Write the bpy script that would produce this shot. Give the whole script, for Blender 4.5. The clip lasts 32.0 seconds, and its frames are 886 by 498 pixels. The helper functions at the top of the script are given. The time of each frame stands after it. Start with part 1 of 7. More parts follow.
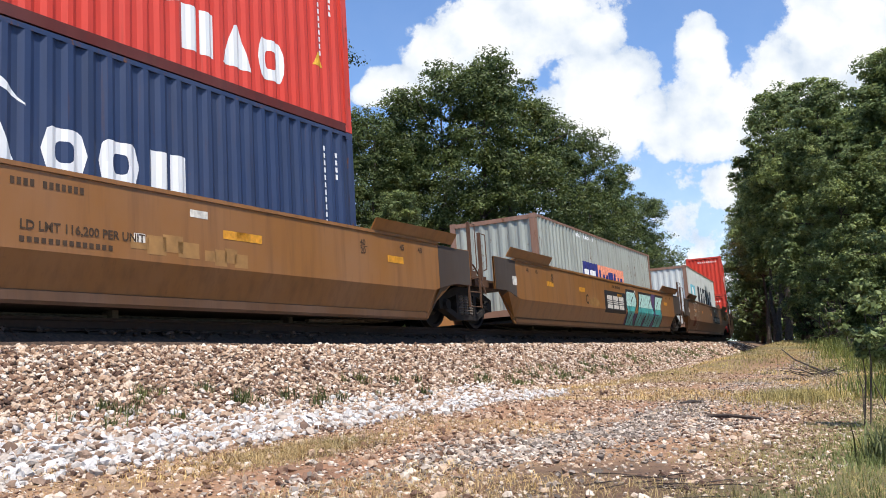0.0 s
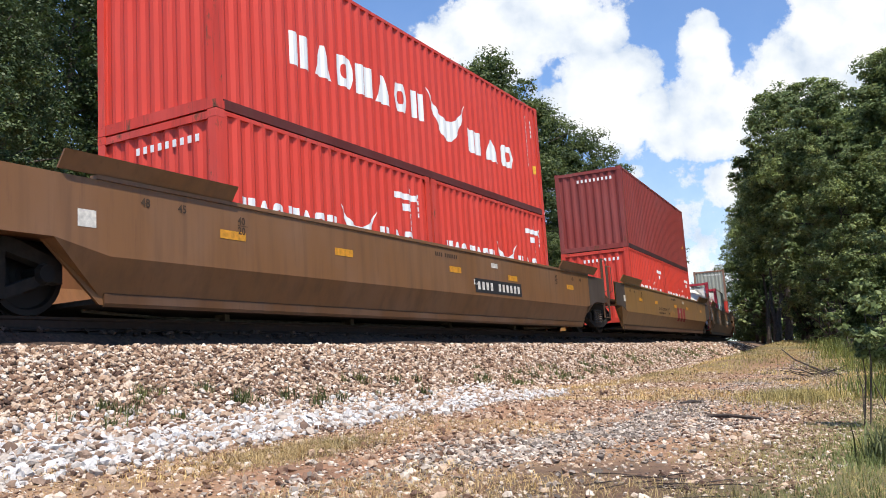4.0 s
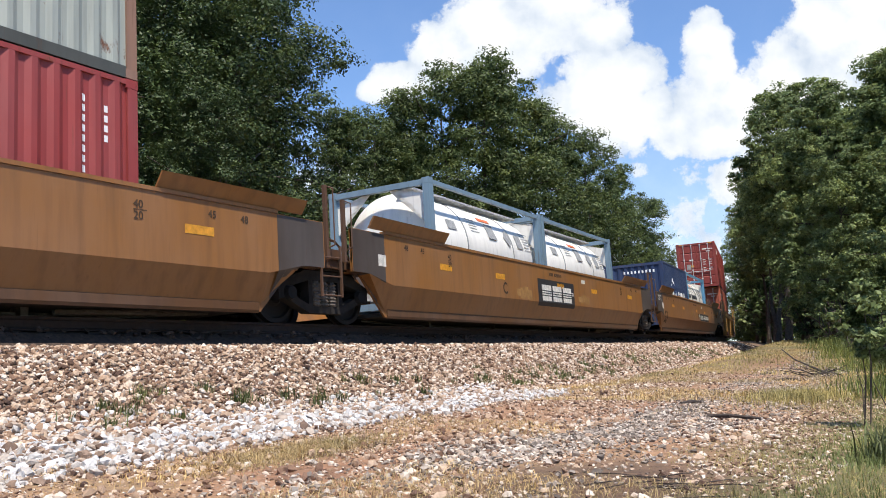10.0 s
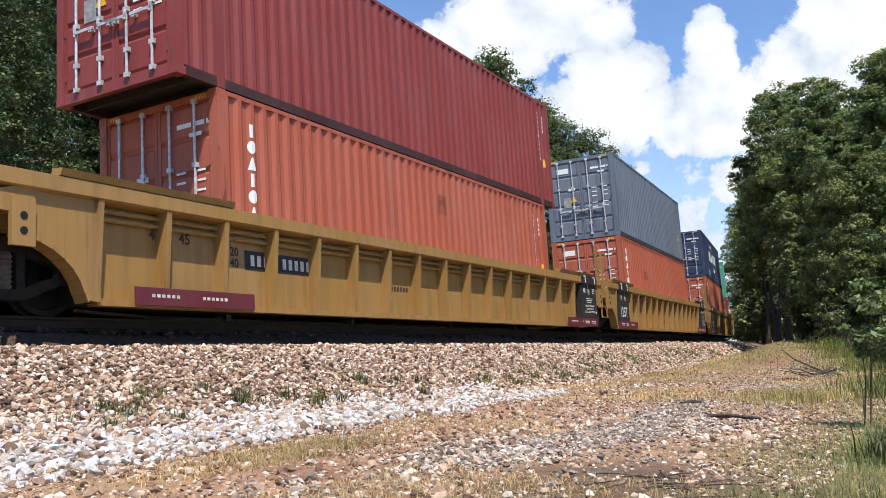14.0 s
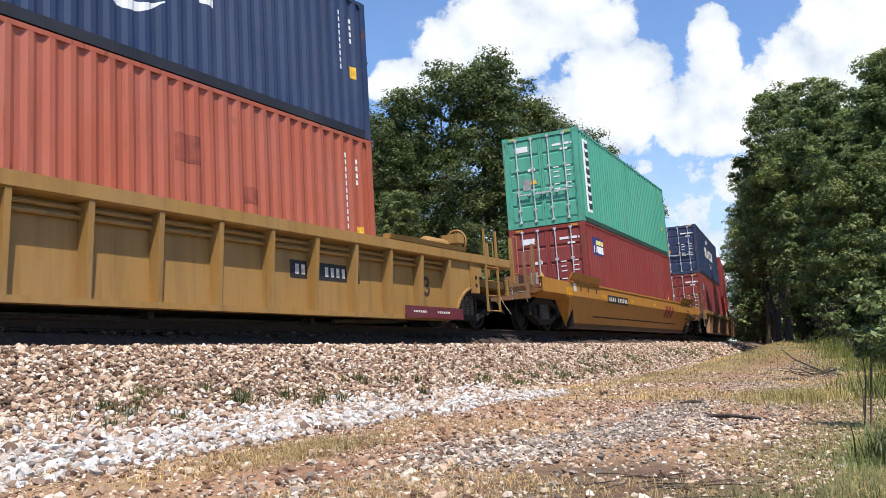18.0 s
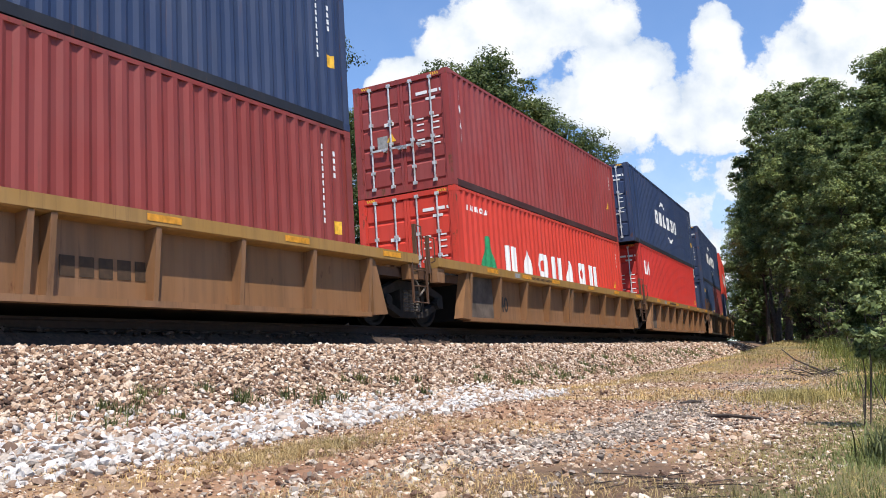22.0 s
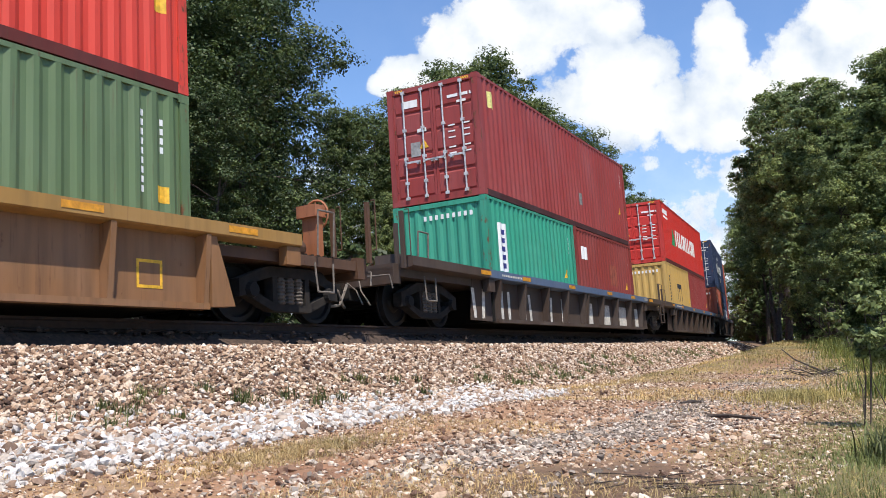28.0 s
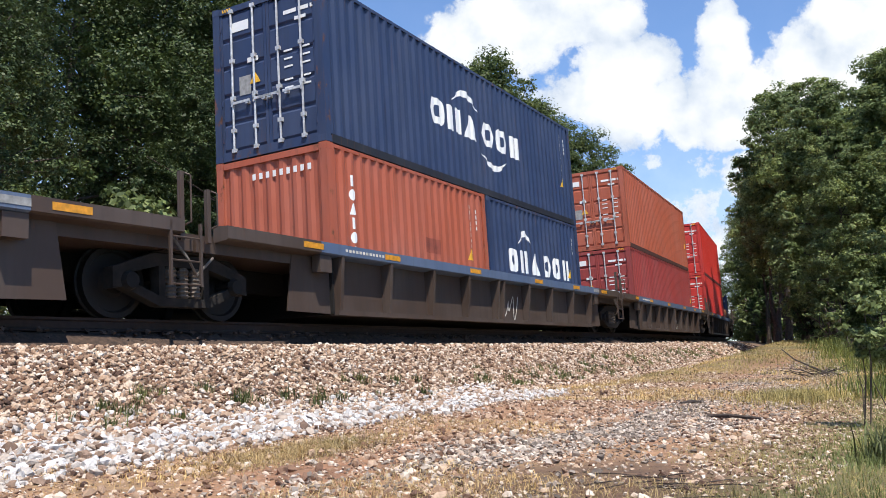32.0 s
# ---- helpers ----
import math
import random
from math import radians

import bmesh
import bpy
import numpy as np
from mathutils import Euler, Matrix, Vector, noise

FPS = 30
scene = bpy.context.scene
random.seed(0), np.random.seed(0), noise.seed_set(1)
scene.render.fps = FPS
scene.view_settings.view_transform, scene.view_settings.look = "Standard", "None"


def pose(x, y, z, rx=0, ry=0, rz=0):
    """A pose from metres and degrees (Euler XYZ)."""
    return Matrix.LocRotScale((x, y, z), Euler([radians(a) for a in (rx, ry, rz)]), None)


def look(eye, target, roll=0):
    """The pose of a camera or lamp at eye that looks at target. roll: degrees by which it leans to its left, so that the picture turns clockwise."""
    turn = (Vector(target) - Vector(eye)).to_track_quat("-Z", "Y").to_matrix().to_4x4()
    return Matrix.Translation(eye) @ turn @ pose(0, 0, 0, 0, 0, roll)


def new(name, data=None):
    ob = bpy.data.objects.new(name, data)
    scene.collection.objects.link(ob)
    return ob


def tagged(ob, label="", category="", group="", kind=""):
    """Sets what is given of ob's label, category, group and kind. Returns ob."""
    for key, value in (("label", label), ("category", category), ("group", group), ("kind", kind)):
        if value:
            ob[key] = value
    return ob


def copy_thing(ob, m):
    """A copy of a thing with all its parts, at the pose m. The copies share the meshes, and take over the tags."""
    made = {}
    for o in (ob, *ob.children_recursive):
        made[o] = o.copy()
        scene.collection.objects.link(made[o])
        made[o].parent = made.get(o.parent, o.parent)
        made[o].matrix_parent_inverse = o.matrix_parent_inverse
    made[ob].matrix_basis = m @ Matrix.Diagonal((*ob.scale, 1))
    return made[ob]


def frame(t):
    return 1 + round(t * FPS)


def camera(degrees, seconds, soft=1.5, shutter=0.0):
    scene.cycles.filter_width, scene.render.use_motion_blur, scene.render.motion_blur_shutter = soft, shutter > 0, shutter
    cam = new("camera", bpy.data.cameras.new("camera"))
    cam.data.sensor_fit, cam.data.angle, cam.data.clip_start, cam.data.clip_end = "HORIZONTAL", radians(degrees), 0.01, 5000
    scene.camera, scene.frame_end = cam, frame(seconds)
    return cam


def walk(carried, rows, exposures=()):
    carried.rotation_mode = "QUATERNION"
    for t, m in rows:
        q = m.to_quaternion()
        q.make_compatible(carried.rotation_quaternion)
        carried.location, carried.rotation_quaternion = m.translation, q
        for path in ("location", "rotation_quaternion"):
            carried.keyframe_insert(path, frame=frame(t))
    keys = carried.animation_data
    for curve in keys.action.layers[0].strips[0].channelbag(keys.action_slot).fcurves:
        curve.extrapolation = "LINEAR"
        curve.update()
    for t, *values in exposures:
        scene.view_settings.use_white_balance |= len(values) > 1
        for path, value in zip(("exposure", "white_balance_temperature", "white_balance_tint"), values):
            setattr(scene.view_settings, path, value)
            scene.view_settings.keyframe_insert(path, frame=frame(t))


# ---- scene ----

# ================= camera =================
EYE = (0.0, 0.0, 0.72)
cam = camera(54.30, 32.0, soft=0.9)
VIEW = pose(*EYE, 90 + 6.625, 0, 31.584)
walk(cam, [(0.0, VIEW), (32.0, VIEW)], exposures=[(0.0, 0.29), (32.0, 0.29)])

# ================= light =================
SUN_AZ, SUN_EL = radians(-46.0), radians(64.0)     # azimuth from +x towards +y
world = bpy.data.worlds.new("sky")
scene.world = world
world.use_nodes = True
wn = world.node_tree
sky = wn.nodes.new("ShaderNodeTexSky")
sky.sky_type, sky.sun_disc = "NISHITA", False
sky.sun_elevation, sky.sun_rotation = SUN_EL, radians(90.0) - SUN_AZ
sky.air_density, sky.dust_density, sky.ozone_density = 1.0, 0.25, 2.2
wn.nodes["Background"].inputs[1].default_value = 0.125
tint = wn.nodes.new("ShaderNodeMix")        # a clear, deep summer blue
tint.data_type, tint.blend_type = "RGBA", "MULTIPLY"
tint.inputs[0].default_value, tint.inputs[7].default_value = 1.0, (0.85, 1.03, 1.27, 1)
wn.links.new(sky.outputs[0], tint.inputs[6])
wn.links.new(tint.outputs[2], wn.nodes["Background"].inputs[0])
sun = new("sun", bpy.data.lights.new("sun", "SUN"))
sun.data.energy, sun.data.angle, sun.data.color = 5.0, radians(0.55), (1.0, 0.94, 0.86)
sun.matrix_world = look((0, 0, 60), (-math.cos(SUN_AZ) * math.cos(SUN_EL), -math.sin(SUN_AZ) * math.cos(SUN_EL), 60 - math.sin(SUN_EL)))

# ================= the track's line and how the train runs =================
D, KAP, BANK, GRADE, RAIL = 8.601, 0.0031382, radians(3.92), 0.0075, 0.36
RAD = 1.0 / KAP
KNOTS = (0, 2, 4, 6, 8.5, 11, 14, 17, 20, 23, 26, 29, 32)
SPEED = (14.21, 13.93, 13.49, 13.06, 12.75, 12.39, 12.10, 12.02, 11.56, 11.20, 10.95, 10.76, 10.57)


def run(t):
    """Metres that the train has gone at t seconds."""
    d = 0.0
    for a, b, u, w in zip(KNOTS, KNOTS[1:], SPEED, SPEED[1:]):
        if t <= a:
            break
        e = min(t, b)
        d += (e - a) * (u + (u + (w - u) * (e - a) / (b - a))) / 2
    return d


def on_track(s, o, z):
    """World place at s metres along the line, o to the camera's side of the containers' near face, z above the eye's level."""
    o2 = o * math.cos(BANK) - z * math.sin(BANK)
    z2 = o * math.sin(BANK) + z * math.cos(BANK) + GRADE * s
    th = KAP * s
    return Vector((-D - (1 - math.cos(th)) * RAD + o2 * math.cos(th), math.sin(th) * RAD + o2 * math.sin(th), z2 + EYE[2]))


def off_track(x, y):
    """s and o of a place on the ground."""
    return math.atan2(y, x + D + RAD) * RAD, math.hypot(x + D + RAD, y) - RAD


def car_pose(s, half):
    """Pose on the rails of a body carried at s - half and s + half: x away along the line, -y to the camera's side, z up."""
    a, b = on_track(s - half, -1.22, RAIL), on_track(s + half, -1.22, RAIL)
    x = (b - a).normalized()
    up = on_track(s, -1.22, RAIL + 1) - on_track(s, -1.22, RAIL)
    y = up.cross(x).normalized()
    z = x.cross(y)
    m = Matrix((x, y, z)).transposed().to_4x4()
    m.translation = (a + b) / 2
    return m


MOVING = []     # thing, s at the start, half its wheel base, place on the car


def aboard(ob, s, half, local=None):
    MOVING.append((ob, s, half, local or Matrix()))
    ob.matrix_world = car_pose(s, half) @ (local or Matrix())
    return ob


# ================= materials =================
def material(name):
    m = bpy.data.materials.new(name)
    m.use_nodes = True
    return m, m.node_tree.nodes, m.node_tree.links, m.node_tree.nodes["Principled BSDF"]


def ramp(nodes, links, fac, stops):
    r = nodes.new("ShaderNodeValToRGB")
    while len(r.color_ramp.elements) < len(stops):
        r.color_ramp.elements.new(0.5)
    for e, (p, c) in zip(r.color_ramp.elements, stops):
        e.position, e.color = p, (*c, 1)
    links.new(fac, r.inputs[0])
    return r.outputs[0]


def tex(nodes, links, scale, detail=4, stretch=(1, 1, 1), rough=0.55, random_shift=False):
    co = nodes.new("ShaderNodeTexCoord")
    mp = nodes.new("ShaderNodeMapping")
    mp.inputs["Scale"].default_value = stretch
    links.new(co.outputs["Object"], mp.inputs[0])
    if random_shift:
        oi = nodes.new("ShaderNodeObjectInfo")
        mul = nodes.new("ShaderNodeMath")
        mul.operation = "MULTIPLY"
        mul.inputs[1].default_value = 37.0
        links.new(oi.outputs["Random"], mul.inputs[0])
        links.new(mul.outputs[0], mp.inputs["Location"])
    n = nodes.new("ShaderNodeTexNoise")
    n.inputs["Scale"].default_value, n.inputs["Detail"].default_value, n.inputs["Roughness"].default_value = scale, detail, rough
    links.new(mp.outputs[0], n.inputs[0])
    return n.outputs["Fac"]


def mixc(nodes, links, fac, a, b, mode="MIX"):
    n = nodes.new("ShaderNodeMix")
    n.data_type, n.blend_type = "RGBA", mode
    for i, v in ((0, fac), (6, a), (7, b)):
        if isinstance(v, (int, float)):
            n.inputs[i].default_value = v
        elif isinstance(v, tuple):
            n.inputs[i].default_value = (*v, 1)
        else:
            links.new(v, n.inputs[i])
    return n.outputs[2]


def bump(nodes, links, bsdf, height, strength=0.3, dist=0.01):
    b = nodes.new("ShaderNodeBump")
    b.inputs["Strength"].default_value, b.inputs["Distance"].default_value = strength, dist
    links.new(height, b.inputs["Height"])
    links.new(b.outputs[0], bsdf.inputs["Normal"])


PAINTS, COLOUR = {}, {}


def paint(name, rgb, rust=0.3, dirt=0.35, fade=0.25, rough=0.55):
    """Weathered enamel on steel: faded patches, grime running down, rust blots."""
    if name in PAINTS:
        return PAINTS[name]
    m, n, l, b = material(name)
    COLOUR[m] = rgb
    pale = tuple(min(1, c * 0.75 + 0.12) for c in rgb)
    dark = tuple(c * 0.45 + 0.012 for c in rgb)
    f1 = ramp(n, l, tex(n, l, 0.9, 5, (1, 1, 0.6), random_shift=True), ((0.40, (0, 0, 0)), (0.75, (1, 1, 1))))
    sc = n.new("ShaderNodeMath"); sc.operation = "MULTIPLY"; sc.inputs[1].default_value = fade
    l.new(f1, sc.inputs[0])
    c = mixc(n, l, sc.outputs[0], rgb, pale)
    f2 = ramp(n, l, tex(n, l, 2.2, 6, (2.6, 2.6, 0.22), random_shift=True), ((0.46, (0, 0, 0)), (0.72, (1, 1, 1))))
    s2 = n.new("ShaderNodeMath"); s2.operation = "MULTIPLY"; s2.inputs[1].default_value = dirt
    l.new(f2, s2.inputs[0])
    c = mixc(n, l, s2.outputs[0], c, dark)
    f3 = ramp(n, l, tex(n, l, 3.1, 8, (1.6, 1.6, 0.7), 0.68, True), ((0.70 - 0.12 * rust, (0, 0, 0)), (0.76 - 0.10 * rust, (1, 1, 1))))
    s3 = n.new("ShaderNodeMath"); s3.operation = "MULTIPLY"; s3.inputs[1].default_value = min(1, rust * 1.6)
    l.new(f3, s3.inputs[0])
    rustc = ramp(n, l, tex(n, l, 22, 4), ((0.3, (0.075, 0.03, 0.016)), (0.7, (0.21, 0.085, 0.035))))
    c = mixc(n, l, s3.outputs[0], c, rustc)
    f4 = ramp(n, l, tex(n, l, 2.0, 5, (8.0, 8.0, 0.42), 0.6, True), ((0.60, (0, 0, 0)), (0.70, (1, 1, 1))))
    s4 = n.new("ShaderNodeMath"); s4.operation = "MULTIPLY"; s4.inputs[1].default_value = min(0.75, 0.15 + rust)
    l.new(f4, s4.inputs[0])
    c = mixc(n, l, s4.outputs[0], c, mixc(n, l, 0.45, dark, rustc))
    l.new(c, b.inputs["Base Color"])
    b.inputs["Roughness"].default_value = rough
    b.inputs["Specular IOR Level"].default_value = 0.35
    bump(n, l, b, tex(n, l, 40, 3), 0.12, 0.004)
    PAINTS[name] = m
    return m


def plain(name, rgb, rough=0.7, metal=0.0, scale=12, vary=0.3):
    if name in PAINTS:
        return PAINTS[name]
    m, n, l, b = material(name)
    a = tuple(c * (1 - vary) for c in rgb)
    z = tuple(min(1, c * (1 + vary)) for c in rgb)
    l.new(ramp(n, l, tex(n, l, scale, 6, random_shift=True), ((0.3, a), (0.7, z))), b.inputs["Base Color"])
    b.inputs["Roughness"].default_value, b.inputs["Metallic"].default_value = rough, metal
    bump(n, l, b, tex(n, l, scale * 4, 3), 0.15, 0.004)
    PAINTS[name] = m
    return m


# ================= mesh building =================
class Geo:
    """Points and faces of one part."""

    def __init__(self):
        self.v, self.f = [], []

    def box(self, x0, x1, y0, y1, z0, z1):
        b = len(self.v)
        self.v += [(x, y, z) for x in (x0, x1) for y in (y0, y1) for z in (z0, z1)]
        self.f += [tuple(b + i for i in q) for q in ((0, 1, 3, 2), (4, 6, 7, 5), (0, 4, 5, 1), (2, 3, 7, 6), (0, 2, 6, 4), (1, 5, 7, 3))]
        return self

    def prism(self, pts, lo, hi, axis="x"):
        """A closed outline, swept from lo to hi. axis x: outline in (y, z); y: in (x, z); z: in (x, y)."""
        b, n = len(self.v), len(pts)
        for w in (lo, hi):
            for p, q in pts:
                self.v.append({"x": (w, p, q), "y": (p, w, q), "z": (p, q, w)}[axis])
        self.f.append(tuple(range(b, b + n)))
        self.f.append(tuple(range(b + 2 * n - 1, b + n - 1, -1)))
        self.f += [(b + i, b + n + i, b + n + (i + 1) % n, b + (i + 1) % n) for i in range(n)]
        return self

    def tube(self, a, c, r, seg=8):
        a, c = Vector(a), Vector(c)
        d = (c - a).normalized()
        u = d.orthogonal().normalized()
        w = d.cross(u)
        b = len(self.v)
        for p in (a, c):
            for i in range(seg):
                g = 2 * math.pi * i / seg
                self.v.append(tuple(p + r * (math.cos(g) * u + math.sin(g) * w)))
        self.f += [(b + i, b + (i + 1) % seg, b + seg + (i + 1) % seg, b + seg + i) for i in range(seg)]
        self.f += [tuple(range(b + seg - 1, b - 1, -1)), tuple(range(b + seg, b + 2 * seg))]
        return self

    def lathe(self, prof, centre, axis="y", seg=20):
        """Profile of (along, radius) turned round an axis through centre."""
        b, n = len(self.v), len(prof)
        for i in range(seg):
            g = 2 * math.pi * i / seg
            for h, r in prof:
                p, q = r * math.cos(g), r * math.sin(g)
                o = {"y": (p, h, q), "x": (h, p, q), "z": (p, q, h)}[axis]
                self.v.append(tuple(o[k] + centre[k] for k in range(3)))
        for i in range(seg):
            j = (i + 1) % seg
            self.f += [(b + i * n + k, b + i * n + k + 1, b + j * n + k + 1, b + j * n + k) for k in range(n - 1)]
        return self

    def grid(self, rows):
        b, w = len(self.v), len(rows[0])
        for r in rows:
            self.v += r
        for i in range(len(rows) - 1):
            self.f += [(b + i * w + k, b + i * w + k + 1, b + (i + 1) * w + k + 1, b + (i + 1) * w + k) for k in range(w - 1)]
        return self

    def mesh(self, name):
        me = bpy.data.meshes.new(name)
        me.from_pydata(self.v, [], self.f)
        bm = bmesh.new()
        bm.from_mesh(me)
        bmesh.ops.recalc_face_normals(bm, faces=bm.faces)
        bm.to_mesh(me)
        bm.free()
        return me


SHARED = {}


def shared(key, make):
    """A mesh made once and used by all alike parts."""
    if key not in SHARED:
        g = Geo()
        make(g)
        SHARED[key] = g.mesh(str(key[0]))
        SHARED[key].materials.append(None)
    return SHARED[key]


def put(name, me, mat, parent, m=None, label=""):
    ob = new(name, me)
    ob.material_slots[0].link = "OBJECT"
    ob.material_slots[0].material = mat
    ob.parent = parent
    if m is not None:
        ob.matrix_basis = m
    return tagged(ob, label)


def part(name, geo, mat, parent, label="", m=None):
    me = geo.mesh(name)
    me.materials.append(None)
    return put(name, me, mat, parent, m, label)


# ================= ground =================
def smooth(a, b, x):
    x = min(1, max(0, (x - a) / (b - a)))
    return x * x * (3 - 2 * x)


def ground_z(x, y):
    s, o = off_track(x, y)
    lift = GRADE * max(-60, min(s, 160))
    base = lift + 0.05 * noise.noise((x * 0.35, y * 0.35, 0)) + 0.10 * noise.noise((x * 0.07, y * 0.07, 3))
    base += 0.80 * smooth(7, 46, y) * smooth(2.2, 4, o)
    top = lift + EYE[2] - 0.05 + 0.215 * smooth(-0.12, -0.34, o) - 0.03 * max(0.0, min(2.5, -o - 0.3))
    w = smooth(2.9, 0.55, o) * smooth(-6.0, -3.2, o)
    return base * (1 - w) + top * w


def ground_mesh():
    def axis(fine, lo, hi, far):
        a, v = [], lo
        while v < hi:
            a.append(v)
            v += fine
        step, left, right = fine, [lo], [hi]
        while right[-1] < far:
            step *= 1.35
            left.append(left[-1] - step)
            right.append(right[-1] + step)
        return left[:0:-1] + a + right
    xs, ys = axis(0.22, -14, 6, 2500), axis(0.22, -2, 40, 2500)
    g = Geo()
    g.grid([[(x, y, ground_z(x, y)) for x in xs] for y in ys])
    return g


def ground_material():
    m, n, l, b = material("dry_earth_and_grass")
    big = tex(n, l, 0.55, 6, rough=0.6)
    fine = tex(n, l, 9, 8, rough=0.7)
    c = ramp(n, l, big, ((0.34, (0.19, 0.095, 0.055)), (0.48, (0.32, 0.18, 0.10)), (0.64, (0.29, 0.19, 0.10))))
    c2 = ramp(n, l, fine, ((0.3, (0.5, 0.48, 0.46)), (0.7, (1.45, 1.4, 1.35))))
    c = mixc(n, l, 1.0, c, c2, "MULTIPLY")
    vor = n.new("ShaderNodeTexVoronoi")
    vor.inputs["Scale"].default_value = 42
    co = n.new("ShaderNodeTexCoord")
    l.new(co.outputs["Object"], vor.inputs[0])
    chips = ramp(n, l, vor.outputs["Distance"], ((0.15, (1, 1, 1)), (0.32, (0, 0, 0))))
    some = ramp(n, l, tex(n, l, 2.4, 5), ((0.38, (0, 0, 0)), (0.55, (0.9, 0.9, 0.9))))
    chip = mixc(n, l, 1.0, chips, some, "MULTIPLY")
    tone = ramp(n, l, vor.outputs["Color"], ((0.2, (0.12, 0.085, 0.065)), (0.5, (0.34, 0.25, 0.18)), (0.9, (0.52, 0.45, 0.38))))
    c = mixc(n, l, chip, c, tone)
    # turf; one dark soil serves as damp leaf mould and painted train shade
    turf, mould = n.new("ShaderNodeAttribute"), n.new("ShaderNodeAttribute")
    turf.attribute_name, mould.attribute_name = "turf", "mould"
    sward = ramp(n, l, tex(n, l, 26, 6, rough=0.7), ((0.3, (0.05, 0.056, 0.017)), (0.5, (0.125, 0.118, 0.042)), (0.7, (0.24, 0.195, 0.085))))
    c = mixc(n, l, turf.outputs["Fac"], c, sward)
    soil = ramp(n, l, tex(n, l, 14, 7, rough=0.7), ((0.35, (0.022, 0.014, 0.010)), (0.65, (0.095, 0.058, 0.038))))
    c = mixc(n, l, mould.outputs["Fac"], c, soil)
    # dark brown stands for the shade in the gaps between ballast stones
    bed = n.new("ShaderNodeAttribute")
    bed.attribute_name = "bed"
    gap_shade = ramp(n, l, tex(n, l, 30, 5, rough=0.7), ((0.35, (0.085, 0.055, 0.038)), (0.65, (0.25, 0.165, 0.115))))
    c = mixc(n, l, bed.outputs["Fac"], c, gap_shade)
    l.new(c, b.inputs["Base Color"])
    b.inputs["Roughness"].default_value = 0.95
    bump(n, l, b, mixc(n, l, 0.5, fine, chips), 0.6, 0.03)
    return m


EARTH = ground_material()
g = ground_mesh()
ground = part("ground", g, EARTH, None)
for p in ground.data.polygons:
    p.use_smooth = True
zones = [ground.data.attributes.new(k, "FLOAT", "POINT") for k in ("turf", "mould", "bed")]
for v in ground.data.vertices:
    s, o = off_track(v.co.x, v.co.y)
    wav = noise.noise((s * 0.5, o * 0.8, 21)) * 0.6
    edge = smooth(6.9 - 0.07 * max(0, min(s - 6, 22)), 8.0 - 0.07 * max(0, min(s - 6, 22)), o + wav)
    lane = smooth(9, 16, s) * smooth(3.0, 3.6, o) * max(smooth(5.4, 4.4, o), smooth(20, 30, s)) * (0.5 + 0.4 * wav + 0.25 * smooth(20, 40, s))
    zones[0].data[v.index].value = max(0.0, min(1.0, max(0.9 * edge, lane)))
    # shade between the stones, laid along the ballast slope
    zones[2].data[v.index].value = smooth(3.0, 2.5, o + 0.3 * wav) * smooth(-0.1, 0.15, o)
    # dark soil: shade under the train, and the damp patch beside the path
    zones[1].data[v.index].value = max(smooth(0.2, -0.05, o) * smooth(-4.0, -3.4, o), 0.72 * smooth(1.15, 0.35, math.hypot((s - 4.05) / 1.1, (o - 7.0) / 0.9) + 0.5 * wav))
tagged(ground, "dry sandy earth with gravel and thin grass", "ground", kind="structure")

